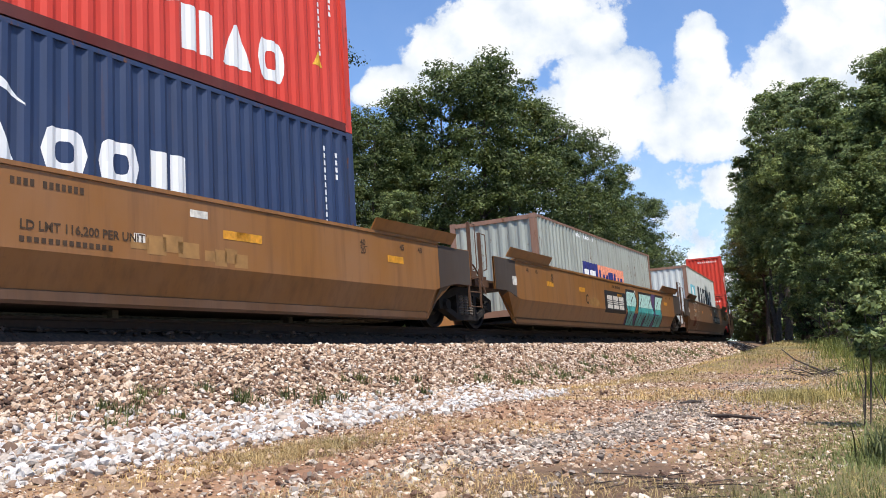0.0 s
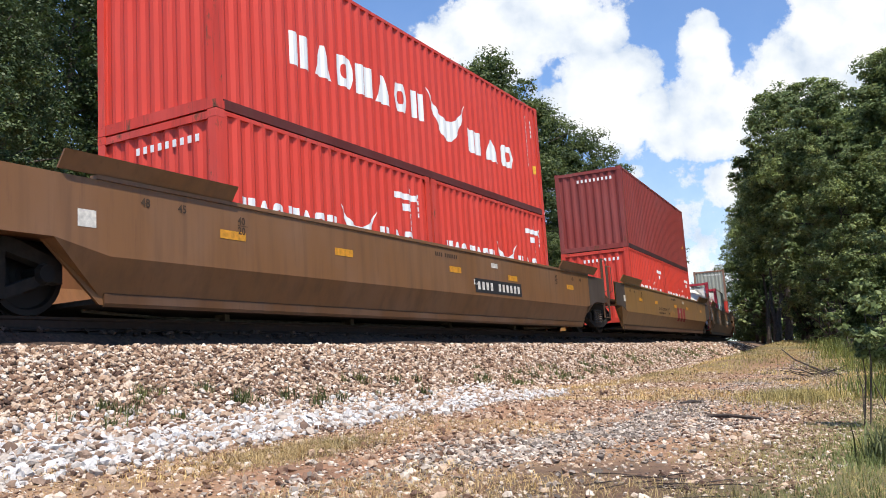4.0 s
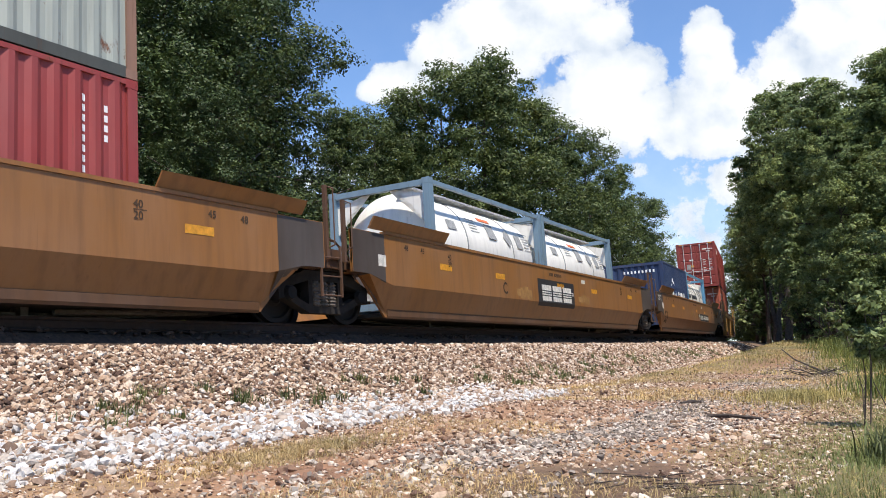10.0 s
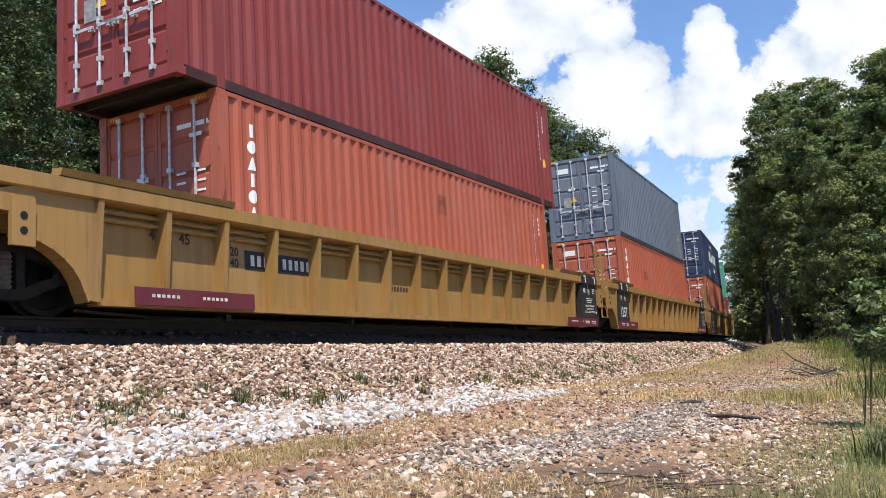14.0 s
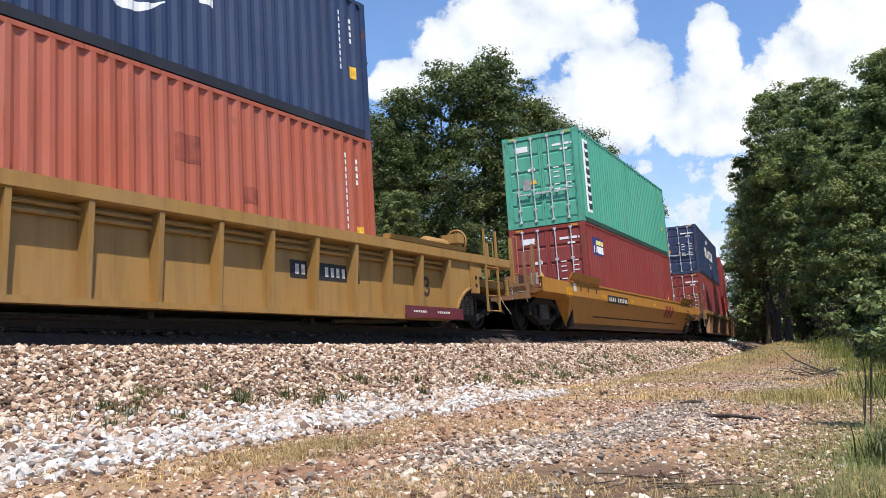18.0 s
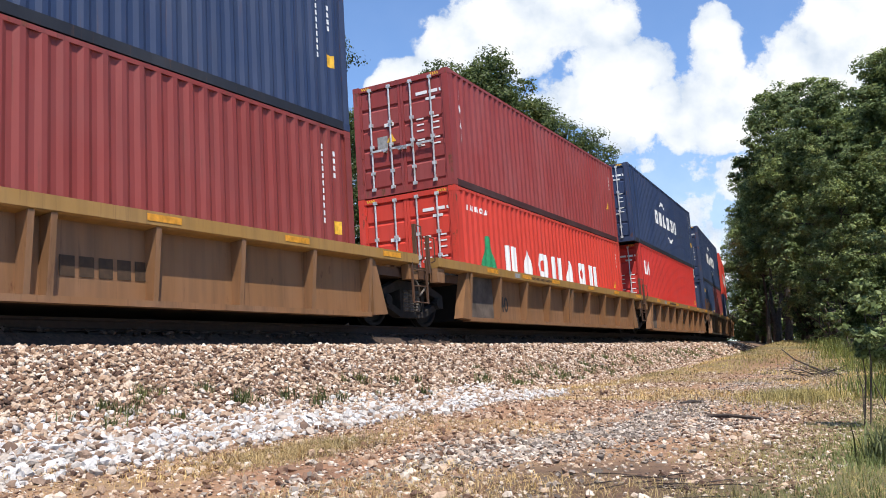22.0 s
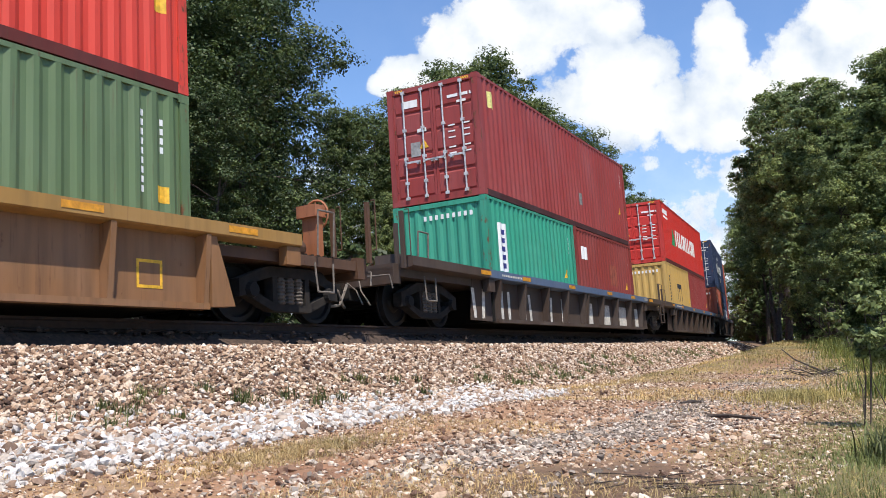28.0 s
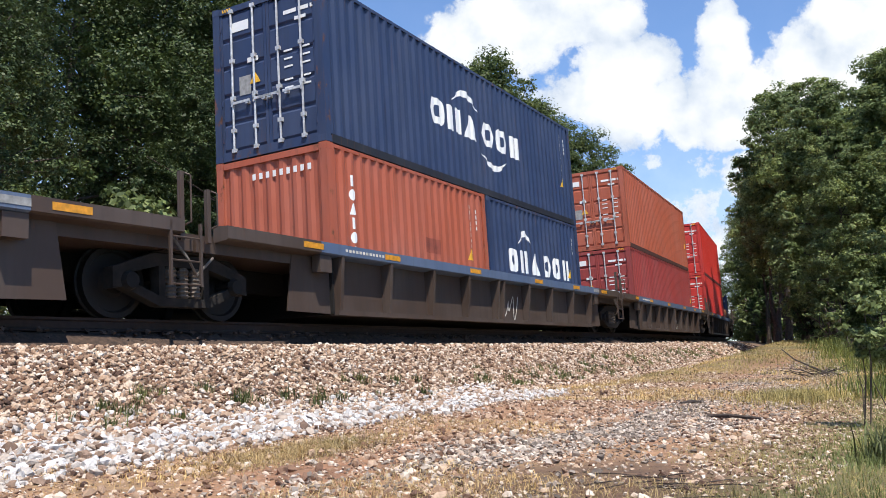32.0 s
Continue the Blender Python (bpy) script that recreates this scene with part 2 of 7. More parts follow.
# ================= clouds =================
def cloud_material():
    """Sunlit cumulus: soft heaps set by place, broken up by noise; clear air between."""
    m, n, l, b = material("cumulus")
    n.remove(b)
    co = n.new("ShaderNodeTexCoord")
    fwd = (VIEW.to_3x3() @ Vector((0, 0, -1)))
    rgt = (VIEW.to_3x3() @ Vector((1, 0, 0)))
    upw = (VIEW.to_3x3() @ Vector((0, 1, 0)))

    def vmath(op, a, v):
        q = n.new("ShaderNodeVectorMath")
        q.operation = op
        l.new(a, q.inputs[0])
        q.inputs[1].default_value = v
        return q.outputs["Value"]

    def math_(op, a, c):
        q = n.new("ShaderNodeMath")
        q.operation = op
        for i, v in enumerate((a, c)):
            if isinstance(v, (int, float)):
                q.inputs[i].default_value = v
            else:
                l.new(v, q.inputs[i])
        return q.outputs[0]
    df = vmath("DOT_PRODUCT", co.outputs["Object"], fwd)
    u = math_("DIVIDE", vmath("DOT_PRODUCT", co.outputs["Object"], rgt), df)
    v = math_("DIVIDE", vmath("DOT_PRODUCT", co.outputs["Object"], upw), df)
    cx = n.new("ShaderNodeCombineXYZ")
    l.new(u, cx.inputs[0])
    l.new(v, cx.inputs[1])
    # heaps: across, up, half width, half height (tangents from the view's axis)
    heaps = ((0.063, 0.249, 0.085, 0.062), (0.128, 0.269, 0.072, 0.056), (-0.003, 0.223, 0.052, 0.041), (-0.052, 0.190, 0.041, 0.027), (-0.086, 0.179, 0.021, 0.014), (0.174, 0.249, 0.041, 0.034), (0.174, 0.190, 0.062, 0.047), (0.215, 0.200, 0.036, 0.036), (0.148, 0.167, 0.056, 0.041), (0.200, 0.148, 0.060, 0.047), (0.239, 0.161, 0.027, 0.027), (0.298, 0.236, 0.033, 0.033), (0.302, 0.200, 0.036, 0.041), (0.292, 0.164, 0.043, 0.046), (0.344, 0.158, 0.073, 0.051), (0.262, 0.131, 0.046, 0.031), (0.315, 0.124, 0.073, 0.025), (0.403, 0.190, 0.067, 0.055), (0.449, 0.243, 0.073, 0.082), (0.498, 0.249, 0.075, 0.088), (0.331, 0.073, 0.035, 0.030), (0.360, 0.092, 0.029, 0.022), (0.383, 0.073, 0.039, 0.039), (0.076, 0.367, 0.131, 0.059), (-0.317, 0.387, 0.105, 0.052), (0.599, 0.210, 0.098, 0.085))
    total = None
    for a, c, w, h in heaps:
        p = n.new("ShaderNodeMapping")
        p.inputs["Location"].default_value = (-a / w, -c / h, 0)
        p.inputs["Scale"].default_value = (1 / w, 1 / h, 0)
        l.new(cx.outputs[0], p.inputs[0])
        d = n.new("ShaderNodeVectorMath")
        d.operation = "LENGTH"
        l.new(p.outputs[0], d.inputs[0])
        f = math_("SUBTRACT", 1.06, d.outputs["Value"])
        total = f if total is None else math_("MAXIMUM", total, f)

    total = math_("MAXIMUM", total, math_("SUBTRACT", 0.10, math_("MULTIPLY", v, 1.3)))

    def noise_at(scale, detail, rough, shift=None):
        t = n.new("ShaderNodeTexNoise")
        t.inputs["Scale"].default_value, t.inputs["Detail"].default_value, t.inputs["Roughness"].default_value = scale, detail, rough
        at = cx.outputs[0]
        if shift:
            mv = n.new("ShaderNodeVectorMath")
            mv.inputs[1].default_value = shift
            l.new(at, mv.inputs[0])
            at = mv.outputs[0]
        l.new(at, t.inputs[0])
        return t.outputs["Fac"]
    puff = noise_at(19, 9, 0.6)
    dens = math_("ADD", total, math_("MULTIPLY", math_("SUBTRACT", puff, 0.5), 1.7))
    alpha = ramp(n, l, dens, ((0.0, (0, 0, 0)), (0.06, (0.22, 0.22, 0.22)), (0.15, (0.80, 0.80, 0.80)), (0.30, (1, 1, 1))))
    haze = math_("MAXIMUM", math_("SUBTRACT", 0.50, math_("MULTIPLY", v, 3.0)), 0.05)
    alpha = math_("MAXIMUM", alpha, math_("MULTIPLY", haze, 0.9))
    # billows: the side towards the sun is the bright one
    relief = math_("SUBTRACT", noise_at(11, 6, 0.5), noise_at(11, 6, 0.5, (0.012, 0.022, 0)))
    tone = math_("ADD", math_("MULTIPLY", noise_at(6, 4, 0.5), 0.55), math_("MULTIPLY", dens, 0.22))
    tone = math_("ADD", tone, math_("MULTIPLY", relief, 1.1))
    col = ramp(n, l, tone, ((0.16, (0.56, 0.635, 0.74)), (0.34, (0.74, 0.785, 0.84)), (0.50, (0.88, 0.88, 0.88))))
    em = n.new("ShaderNodeEmission")
    em.inputs[1].default_value = 1.0
    l.new(col, em.inputs[0])
    tr = n.new("ShaderNodeBsdfTransparent")
    mx = n.new("ShaderNodeMixShader")
    l.new(alpha, mx.inputs[0])
    l.new(tr.outputs[0], mx.inputs[1])
    l.new(em.outputs[0], mx.inputs[2])
    l.new(mx.outputs[0], n["Material Output"].inputs[0])
    return m


rows = []
for i in range(13):
    el = radians(1 + i * 3.6)
    rows.append([(2600 * math.cos(el) * math.cos(radians(az)), 2600 * math.cos(el) * math.sin(radians(az)), 2600 * math.sin(el)) for az in range(72, 178, 5)])
clouds = part("backdrop_clouds", Geo().grid(rows), cloud_material(), None)
tagged(clouds, "white heaped summer clouds over the woods", "clouds", kind="structure")
clouds.location = EYE


# ================= stones =================
def scatter_mesh(name, pts, sizes, seed, flat=0.7, chips=False):
    """Broken stones, one island each, at pts (n, 3)."""
    rng = np.random.default_rng(seed)
    bm = bmesh.new()
    if chips:
        bmesh.ops.create_cube(bm, size=1.3)
        bmesh.ops.triangulate(bm, faces=bm.faces)
    else:
        bmesh.ops.create_icosphere(bm, subdivisions=1, radius=1)
    v0 = np.array([v.co for v in bm.verts])
    f0 = np.array([[v.index for v in f.verts] for f in bm.faces])
    bm.free()
    n, k = len(pts), len(v0)
    kinds = []
    for i in range(12):
        w = v0 * rng.uniform(0.74, 1.28, (k, 1)) * rng.uniform(0.6, 1.35, (1, 3))
        for j in range(2):
            cut = rng.normal(size=3)
            cut /= np.linalg.norm(cut)
            w = w - np.maximum(w @ cut - rng.uniform(0.32, 0.68), 0)[:, None] * cut
        kinds.append(w)
    kinds = np.array(kinds)
    w = kinds[rng.integers(0, 12, n)]
    q = rng.normal(size=(n, 4))
    q /= np.linalg.norm(q, axis=1)[:, None]
    a, b, c, d = q.T
    R = np.stack([1 - 2 * (c * c + d * d), 2 * (b * c - a * d), 2 * (b * d + a * c), 2 * (b * c + a * d), 1 - 2 * (b * b + d * d), 2 * (c * d - a * b), 2 * (b * d - a * c), 2 * (c * d + a * b), 1 - 2 * (b * b + c * c)], 1).reshape(-1, 3, 3)
    w = np.einsum("nij,nkj->nki", R, w) * np.asarray(sizes)[:, None, None] * (1, 1, flat)
    w = (w + np.asarray(pts)[:, None, :]).reshape(-1, 3)
    f = (f0[None] + (np.arange(n) * k)[:, None, None]).reshape(-1)
    me = bpy.data.meshes.new(name)
    me.vertices.add(len(w))
    me.vertices.foreach_set("co", w.ravel())
    me.loops.add(len(f))
    me.loops.foreach_set("vertex_index", f.astype(np.int32))
    me.polygons.add(len(f) // 3)
    me.polygons.foreach_set("loop_start", np.arange(0, len(f), 3, dtype=np.int32))
    me.update(calc_edges=True)
    me.shade_flat()
    me.materials.append(None)
    return me


def stone_material(name, stops, rough=0.9, single=False):
    m, n, l, b = material(name)
    if single:
        tone = n.new("ShaderNodeObjectInfo").outputs["Random"]
    else:
        tone = n.new("ShaderNodeNewGeometry").outputs["Random Per Island"]
    c = ramp(n, l, tone, stops)
    f = ramp(n, l, tex(n, l, 30, 5, rough=0.65), ((0.3, (0.7, 0.7, 0.7)), (0.7, (1.2, 1.18, 1.15))))
    l.new(mixc(n, l, 1.0, c, f, "MULTIPLY"), b.inputs["Base Color"])
    b.inputs["Roughness"].default_value = rough
    bump(n, l, b, tex(n, l, 70, 4), 0.4, 0.006)
    return m


BALLAST = stone_material("ballast_stone", ((0.0, (0.06, 0.032, 0.022)), (0.2, (0.20, 0.115, 0.072)), (0.45, (0.36, 0.235, 0.15)), (0.72, (0.52, 0.385, 0.275)), (1.0, (0.72, 0.64, 0.54))))
# between the rails: oil stain, plus train shade put into the colour
OILY_SHADED = stone_material("oily_shaded_ballast", ((0.0, (0.02, 0.013, 0.009)), (0.5, (0.05, 0.032, 0.023)), (1.0, (0.12, 0.08, 0.06))))
LIME = ((0.0, (0.16, 0.10, 0.07)), (0.2, (0.38, 0.27, 0.19)), (0.42, (0.43, 0.38, 0.33)), (0.7, (0.52, 0.50, 0.48)), (1.0, (0.70, 0.68, 0.66)))
WHITE_ROCK = stone_material("white_limestone", LIME)
WHITE_BLOCK = stone_material("white_limestone_block", LIME, single=True)
TAN_BLOCK = stone_material("tan_field_stone", ((0.0, (0.20, 0.11, 0.07)), (0.35, (0.36, 0.235, 0.15)), (0.75, (0.52, 0.385, 0.275)), (1.0, (0.68, 0.60, 0.50))), single=True)
GREY_CHIP = stone_material("grey_gravel", ((0.0, (0.10, 0.078, 0.062)), (0.4, (0.26, 0.215, 0.175)), (0.8, (0.43, 0.36, 0.295)), (1.0, (0.66, 0.585, 0.50))))


def place_so(s, o):
    th = KAP * s
    return -D - (1 - math.cos(th)) * RAD + o * math.cos(th), math.sin(th) * RAD + o * math.sin(th)


def strew(name, label, mat, seed, n, s_range, o_range, size, keep=None, power=1.0, flat=0.7, chips=False, rise=0.6):
    rng = np.random.default_rng(seed)
    pts, sizes = [], []
    while len(pts) < n:
        s = s_range[0] + (s_range[1] - s_range[0]) * rng.uniform() ** power
        o = rng.uniform(*o_range)
        if keep and rng.uniform() > keep(s, o):
            continue
        x, y = place_so(s, o)
        r = rng.uniform(*size) * (0.7 + 0.6 * rng.uniform() ** 2)
        pts.append((x, y, ground_z(x, y) + r * rng.uniform(-0.15, rise)))
        sizes.append(r)
    ob = put(name, scatter_mesh(name, pts, sizes, seed, flat, chips), mat, None)
    return tagged(ob, label, "stones", kind="stuff")


def damp(s, o):
    """1 away from the dark damp patch, falling to 0 on it."""
    return smooth(0.55, 1.1, math.hypot((s - 4.05) / 1.0, (o - 7.0) / 0.8) + 0.3 * noise.noise((s * 1.7, o * 1.7, 33)))


strew("ballast", "tan and brown crushed stone ballast", BALLAST, 21, 76000, (1.0, 42.0), (-0.10, 3.1), (0.019, 0.037), lambda s, o: 1.0 if o < 2.7 else 0.6, 1.7, 0.9, rise=0.9)
strew("ballast", "tan crushed stone ballast along the curve", BALLAST, 22, 9000, (32.0, 110.0), (-0.2, 3.0), (0.05, 0.09), None, 1.3, chips=True)
strew("ballast", "oily crushed stone ballast between the rails, darkened for shade", OILY_SHADED, 23, 9000, (0.0, 44.0), (-3.6, 0.12), (0.03, 0.05), None, 1.2, chips=True)
strew("limestone_rocks", "heap of broken white limestone rocks", WHITE_ROCK, 24, 12500, (2.2, 12.4), (2.0, 4.9), (0.018, 0.039), lambda s, o: (0.10 + 0.90 * smooth(-0.15, 0.2, noise.noise((s * 0.7, o * 1.1, 3)) + 0.60 - abs(o - 3.2) * 0.5)) * smooth(0, 0.35, o - 2.05 - 0.01 * s) * smooth(4.75 - 0.08 * s, 4.35 - 0.075 * s, o) * smooth(12.4, 11.4, s), 0.9, 0.85, rise=1.1)
strew("loose_stones", "loose tan stones strewn over dry earth", BALLAST, 25, 5200, (2.3, 20.0), (3.2, 7.6), (0.010, 0.031), lambda s, o: (0.12 + 0.88 * smooth(0.05, 0.25, noise.noise((s * 0.6, o * 0.8, 5)))) * (0.1 + 0.9 * damp(s, o)), 1.5, 0.8)
strew("grit", "fine gravel grit on the dry earth", BALLAST, 27, 30000, (2.3, 17.0), (3.8, 8.0), (0.006, 0.016), lambda s, o: (0.25 + 0.75 * smooth(-0.1, 0.3, noise.noise((s * 0.9, o * 1.1, 15)))) * (0.5 + 0.5 * damp(s, o)), 1.5, chips=True)
strew("gravel", "grey gravel strip along the path", GREY_CHIP, 26, 17000, (2.5, 28.0), (5.0, 7.4), (0.009, 0.026), lambda s, o: smooth(0, 0.5, o - 5.2) * smooth(7.3, 6.7, o) * (0.15 + 0.85 * smooth(-0.1, 0.3, noise.noise((s * 0.5, o * 1.2, 9)))) * (0.1 + 0.9 * damp(s, o)), 1.5, chips=True)


def single_stones(name, label, mat, seed, n, s_range, o_at, o_wide, size):
    """A strip of stones that lie apart enough to be picked up one by one."""
    rng = np.random.default_rng(seed)
    kinds = [scatter_mesh("stone", [(0, 0, 0)], [1.0], seed + k, 0.85) for k in range(14)]
    root = new(name)
    tagged(root, label, "stones")
    x, y = place_so((s_range[0] + s_range[1]) / 2, o_at)
    root.location = (x, y, ground_z(x, y))
    for i in range(n):
        s = rng.uniform(*s_range)
        px, py = place_so(s, o_at - 0.075 * (s - s_range[0]) + o_wide * rng.normal())
        r = rng.uniform(*size)
        m = pose(px - x, py - y, ground_z(px, py) - root.location.z + r * 0.35, *rng.uniform(0, 360, 3)) @ Matrix.Diagonal((r, r * rng.uniform(0.7, 1.0), r * rng.uniform(0.55, 0.85), 1))
        put("rock", kinds[i % 14], mat, root, m)
    return root


single_stones("rock_strip", "white limestone rocks lying loose on the heap", WHITE_BLOCK, 301, 260, (2.4, 9.5), 3.55, 0.42, (0.026, 0.048))
single_stones("rock_strip", "tan stones strewn in a loose row on dry earth", TAN_BLOCK, 331, 150, (2.6, 9.0), 5.6, 0.55, (0.022, 0.045))


# ================= grass, weeds, brush =================
def blades(name, label, mat, seed, spots, height, width, lean, category="grass"):
    """Blades of grass: two bent segments each. spots: (x, y, scale)."""
    rng = np.random.default_rng(seed)
    n = len(spots)
    p = np.array([(x, y, ground_z(x, y) - 0.01) for x, y, _ in spots])
    h = height * np.array([q[2] for q in spots]) * rng.uniform(0.45, 1.15, n)
    a = rng.uniform(0, 2 * np.pi, n)
    d = np.stack([np.cos(a), np.sin(a), np.zeros(n)], 1)
    sd = np.stack([-np.sin(a), np.cos(a), np.zeros(n)], 1) * (width * rng.uniform(0.6, 1.3, n))[:, None]
    b = rng.uniform(0.1, 1.0, n) * lean
    up = np.array((0, 0, 1.0))
    m1 = p + up * (h * 0.55)[:, None] + d * (b * h * 0.25)[:, None]
    m2 = p + up * (h * (1 - 0.35 * b))[:, None] + d * (b * h * 0.85)[:, None]
    v = np.stack([p - sd, p + sd, m1 + sd * 0.8, m1 - sd * 0.8, m2 + sd * 0.15, m2 - sd * 0.15], 1).reshape(-1, 3)
    f = (np.array([0, 1, 2, 3, 3, 2, 4, 5])[None] + (np.arange(n) * 6)[:, None]).reshape(-1)
    me = bpy.data.meshes.new(name)
    me.vertices.add(len(v))
    me.vertices.foreach_set("co", v.ravel())
    me.loops.add(len(f))
    me.loops.foreach_set("vertex_index", f.astype(np.int32))
    me.polygons.add(len(f) // 4)
    me.polygons.foreach_set("loop_start", np.arange(0, len(f), 4, dtype=np.int32))
    me.update(calc_edges=True)
    me.materials.append(None)
    return tagged(put(name, me, mat, None), label, category, kind="stuff")


def leaf_material(name, dark, light, thin=0.25):
    m, n, l, b = material(name)
    gi = n.new("ShaderNodeNewGeometry")
    c = ramp(n, l, gi.outputs["Random Per Island"], ((0.0, dark), (0.55, light), (1.0, tuple(min(1, q * 1.35) for q in light))))
    tone = ramp(n, l, tex(n, l, 0.55, 4, rough=0.6), ((0.34, (0.60, 0.66, 0.62)), (0.5, (1, 1, 1)), (0.66, (1.5, 1.38, 1.15))))
    c = mixc(n, l, 1.0, c, tone, "MULTIPLY")
    l.new(c, b.inputs["Base Color"])
    b.inputs["Roughness"].default_value = 0.55
    b.inputs["Specular IOR Level"].default_value = 0.35
    tr = n.new("ShaderNodeBsdfTranslucent")
    l.new(c, tr.inputs[0])
    mx = n.new("ShaderNodeMixShader")
    mx.inputs[0].default_value = thin
    l.new(b.outputs[0], mx.inputs[1])
    l.new(tr.outputs[0], mx.inputs[2])
    l.new(mx.outputs[0], n["Material Output"].inputs[0])
    return m


STRAW = leaf_material("dry_straw", (0.24, 0.16, 0.07), (0.46, 0.34, 0.16), 0.2)
GREEN_GRASS = leaf_material("green_grass", (0.05, 0.075, 0.017), (0.16, 0.185, 0.052), 0.35)
GOLD_GRASS = leaf_material("yellowing_grass", (0.17, 0.145, 0.048), (0.37, 0.31, 0.125), 0.3)
FRESH = leaf_material("fresh_grass", (0.11, 0.14, 0.04), (0.24, 0.27, 0.095), 0.35)
WEED = leaf_material("dark_weed_leaves", (0.045, 0.055, 0.017), (0.12, 0.135, 0.045))


def spots(seed, n, s_range, o_range, keep, power=1.0):
    rng = np.random.default_rng(seed)
    out = []
    while len(out) < n:
        s, o = s_range[0] + (s_range[1] - s_range[0]) * rng.uniform() ** power, rng.uniform(*o_range)
        k = keep(s, o)
        if rng.uniform() < k:
            out.append((*place_so(s, o), 0.6 + 0.5 * k))
    return out


def patch(s, o, f=0.8, z=0.0):
    return noise.noise((s * f, o * f * 1.3, z))


blades("straw", "dry straw-coloured grass lying on bare earth", STRAW, 31, spots(31, 16000, (2.3, 20.0), (4.0, 8.3), lambda s, o: smooth(0.05, 0.35, patch(s, o, 0.7, 2.0)) * 0.9 + 0.04 + 0.9 * smooth(1.0, 0.3, math.hypot((s - 4.4) / 1.5, (o - 4.75) / 0.5)), 1.5), 0.075, 0.0017, 2.6)
blades("straw", "thin dry grass along the path", STRAW, 32, spots(32, 30000, (10.0, 75.0), (2.7, 8.0), lambda s, o: smooth(-0.1, 0.25, patch(s, o, 0.35, 4.0)), 1.3), 0.095, 0.004, 2.0)
blades("grass", "yellowing grass beside the path", GOLD_GRASS, 33, spots(33, 42000, (3.2, 28.0), (5.2, 9.6), lambda s, o: smooth(6.75 - 0.07 * max(0, s - 6) + 0.35 * patch(s, 0, 0.6, 6), 7.8 - 0.06 * max(0, s - 6), o) * (0.2 + 0.8 * smooth(-0.25, 0.2, patch(s, o, 0.9, 7.0))), 1.5), 0.062, 0.0016, 2.2)
blades("grass", "green grass at the foot of the brush", GREEN_GRASS, 34, spots(34, 36000, (3.4, 34.0), (5.6, 10.5), lambda s, o: smooth(7.3 - 0.06 * max(0, s - 6), 8.5 - 0.06 * max(0, s - 6), o) * (0.2 + 0.8 * smooth(-0.3, 0.2, patch(s, o, 0.8, 8.0))), 1.5), 0.10, 0.0020, 1.9)
blades("tall_grass", "tall green grass under the wood's edge", GREEN_GRASS, 35, spots(35, 42000, (11.0, 60.0), (4.6, 11.0), lambda s, o: smooth(max(4.6, 7.0 - 0.12 * (s - 11)), max(6.4, 8.4 - 0.12 * (s - 11)), o) * (0.15 + 0.85 * smooth(-0.2, 0.25, patch(s, o, 0.5, 11))), 1.0), 0.42, 0.005, 1.3)
wd = []
rng = np.random.default_rng(36)
for i in range(140):
    s = 4.4 + 30 * rng.uniform() ** 1.35
    o = 2.0 + 0.75 * rng.uniform() - 0.02 * s
    for j in range(int(rng.integers(14, 62))):
        x, y = place_so(s + rng.normal() * 0.055, o + rng.normal() * 0.04)
        wd.append((x, y, rng.uniform(0.5, 1.2)))
blades("weeds", "dark green weeds growing in the ballast", WEED, 36, wd, 0.165, 0.005, 0.8, "weeds")
tuft = np.random.default_rng(38)
blades("straw", "matted patch of dry yellow grass", STRAW, 38, [(*place_so(4.45 + 0.55 * tuft.normal(), 4.72 + 0.17 * tuft.normal()), tuft.uniform(0.5, 1.1)) for i in range(5200)], 0.10, 0.0016, 2.4)
blades("grass", "tuft of tall yellow grass beside the gravel", GOLD_GRASS, 40, [(-1.89 + 0.30 * tuft.normal(), 11.4 + 0.65 * tuft.normal(), tuft.uniform(0.5, 1.1)) for i in range(3200)], 0.20, 0.0030, 1.5)
blades("grass", "fresh light green grass tufts near the brush", FRESH, 41, [(-0.54 + 0.16 * tuft.normal(), 6.1 + 0.6 * tuft.normal(), tuft.uniform(0.4, 1.1)) for i in range(2600)], 0.11, 0.0022, 2.0)
blades("weeds", "dark broad-bladed weeds under the sapling", WEED, 42, [(-0.47 + 0.06 * tuft.normal(), 5.85 + 0.22 * tuft.normal(), tuft.uniform(0.5, 1.1)) for i in range(420)], 0.26, 0.006, 1.0, "weeds")
blades("grass", "thin yellowing grass where the path meets the woods", GOLD_GRASS, 39, spots(39, 16000, (17.0, 75.0), (3.0, 8.5), lambda s, o: 0.25 + 0.75 * smooth(-0.2, 0.2, patch(s, o, 0.4, 14)), 1.2), 0.12, 0.006, 1.7)


# ================= fallen wood =================
TWIG = plain("dead_grey_wood", (0.055, 0.042, 0.034), 0.95, 0.0, 20, 0.4)


def stick(name, label, pts, r0, r1):
    g = Geo()
    n = len(pts) - 1
    for i in range(n):
        g.tube(pts[i], pts[i + 1], r0 + (r1 - r0) * i / n, 6)
    ob = part(name, g, TWIG, None)
    return tagged(ob, label, "dead wood", "fallen wood beside the path")


def on_ground(s, o, h=0.0):
    x, y = place_so(s, o)
    return (x, y, ground_z(x, y) + h)


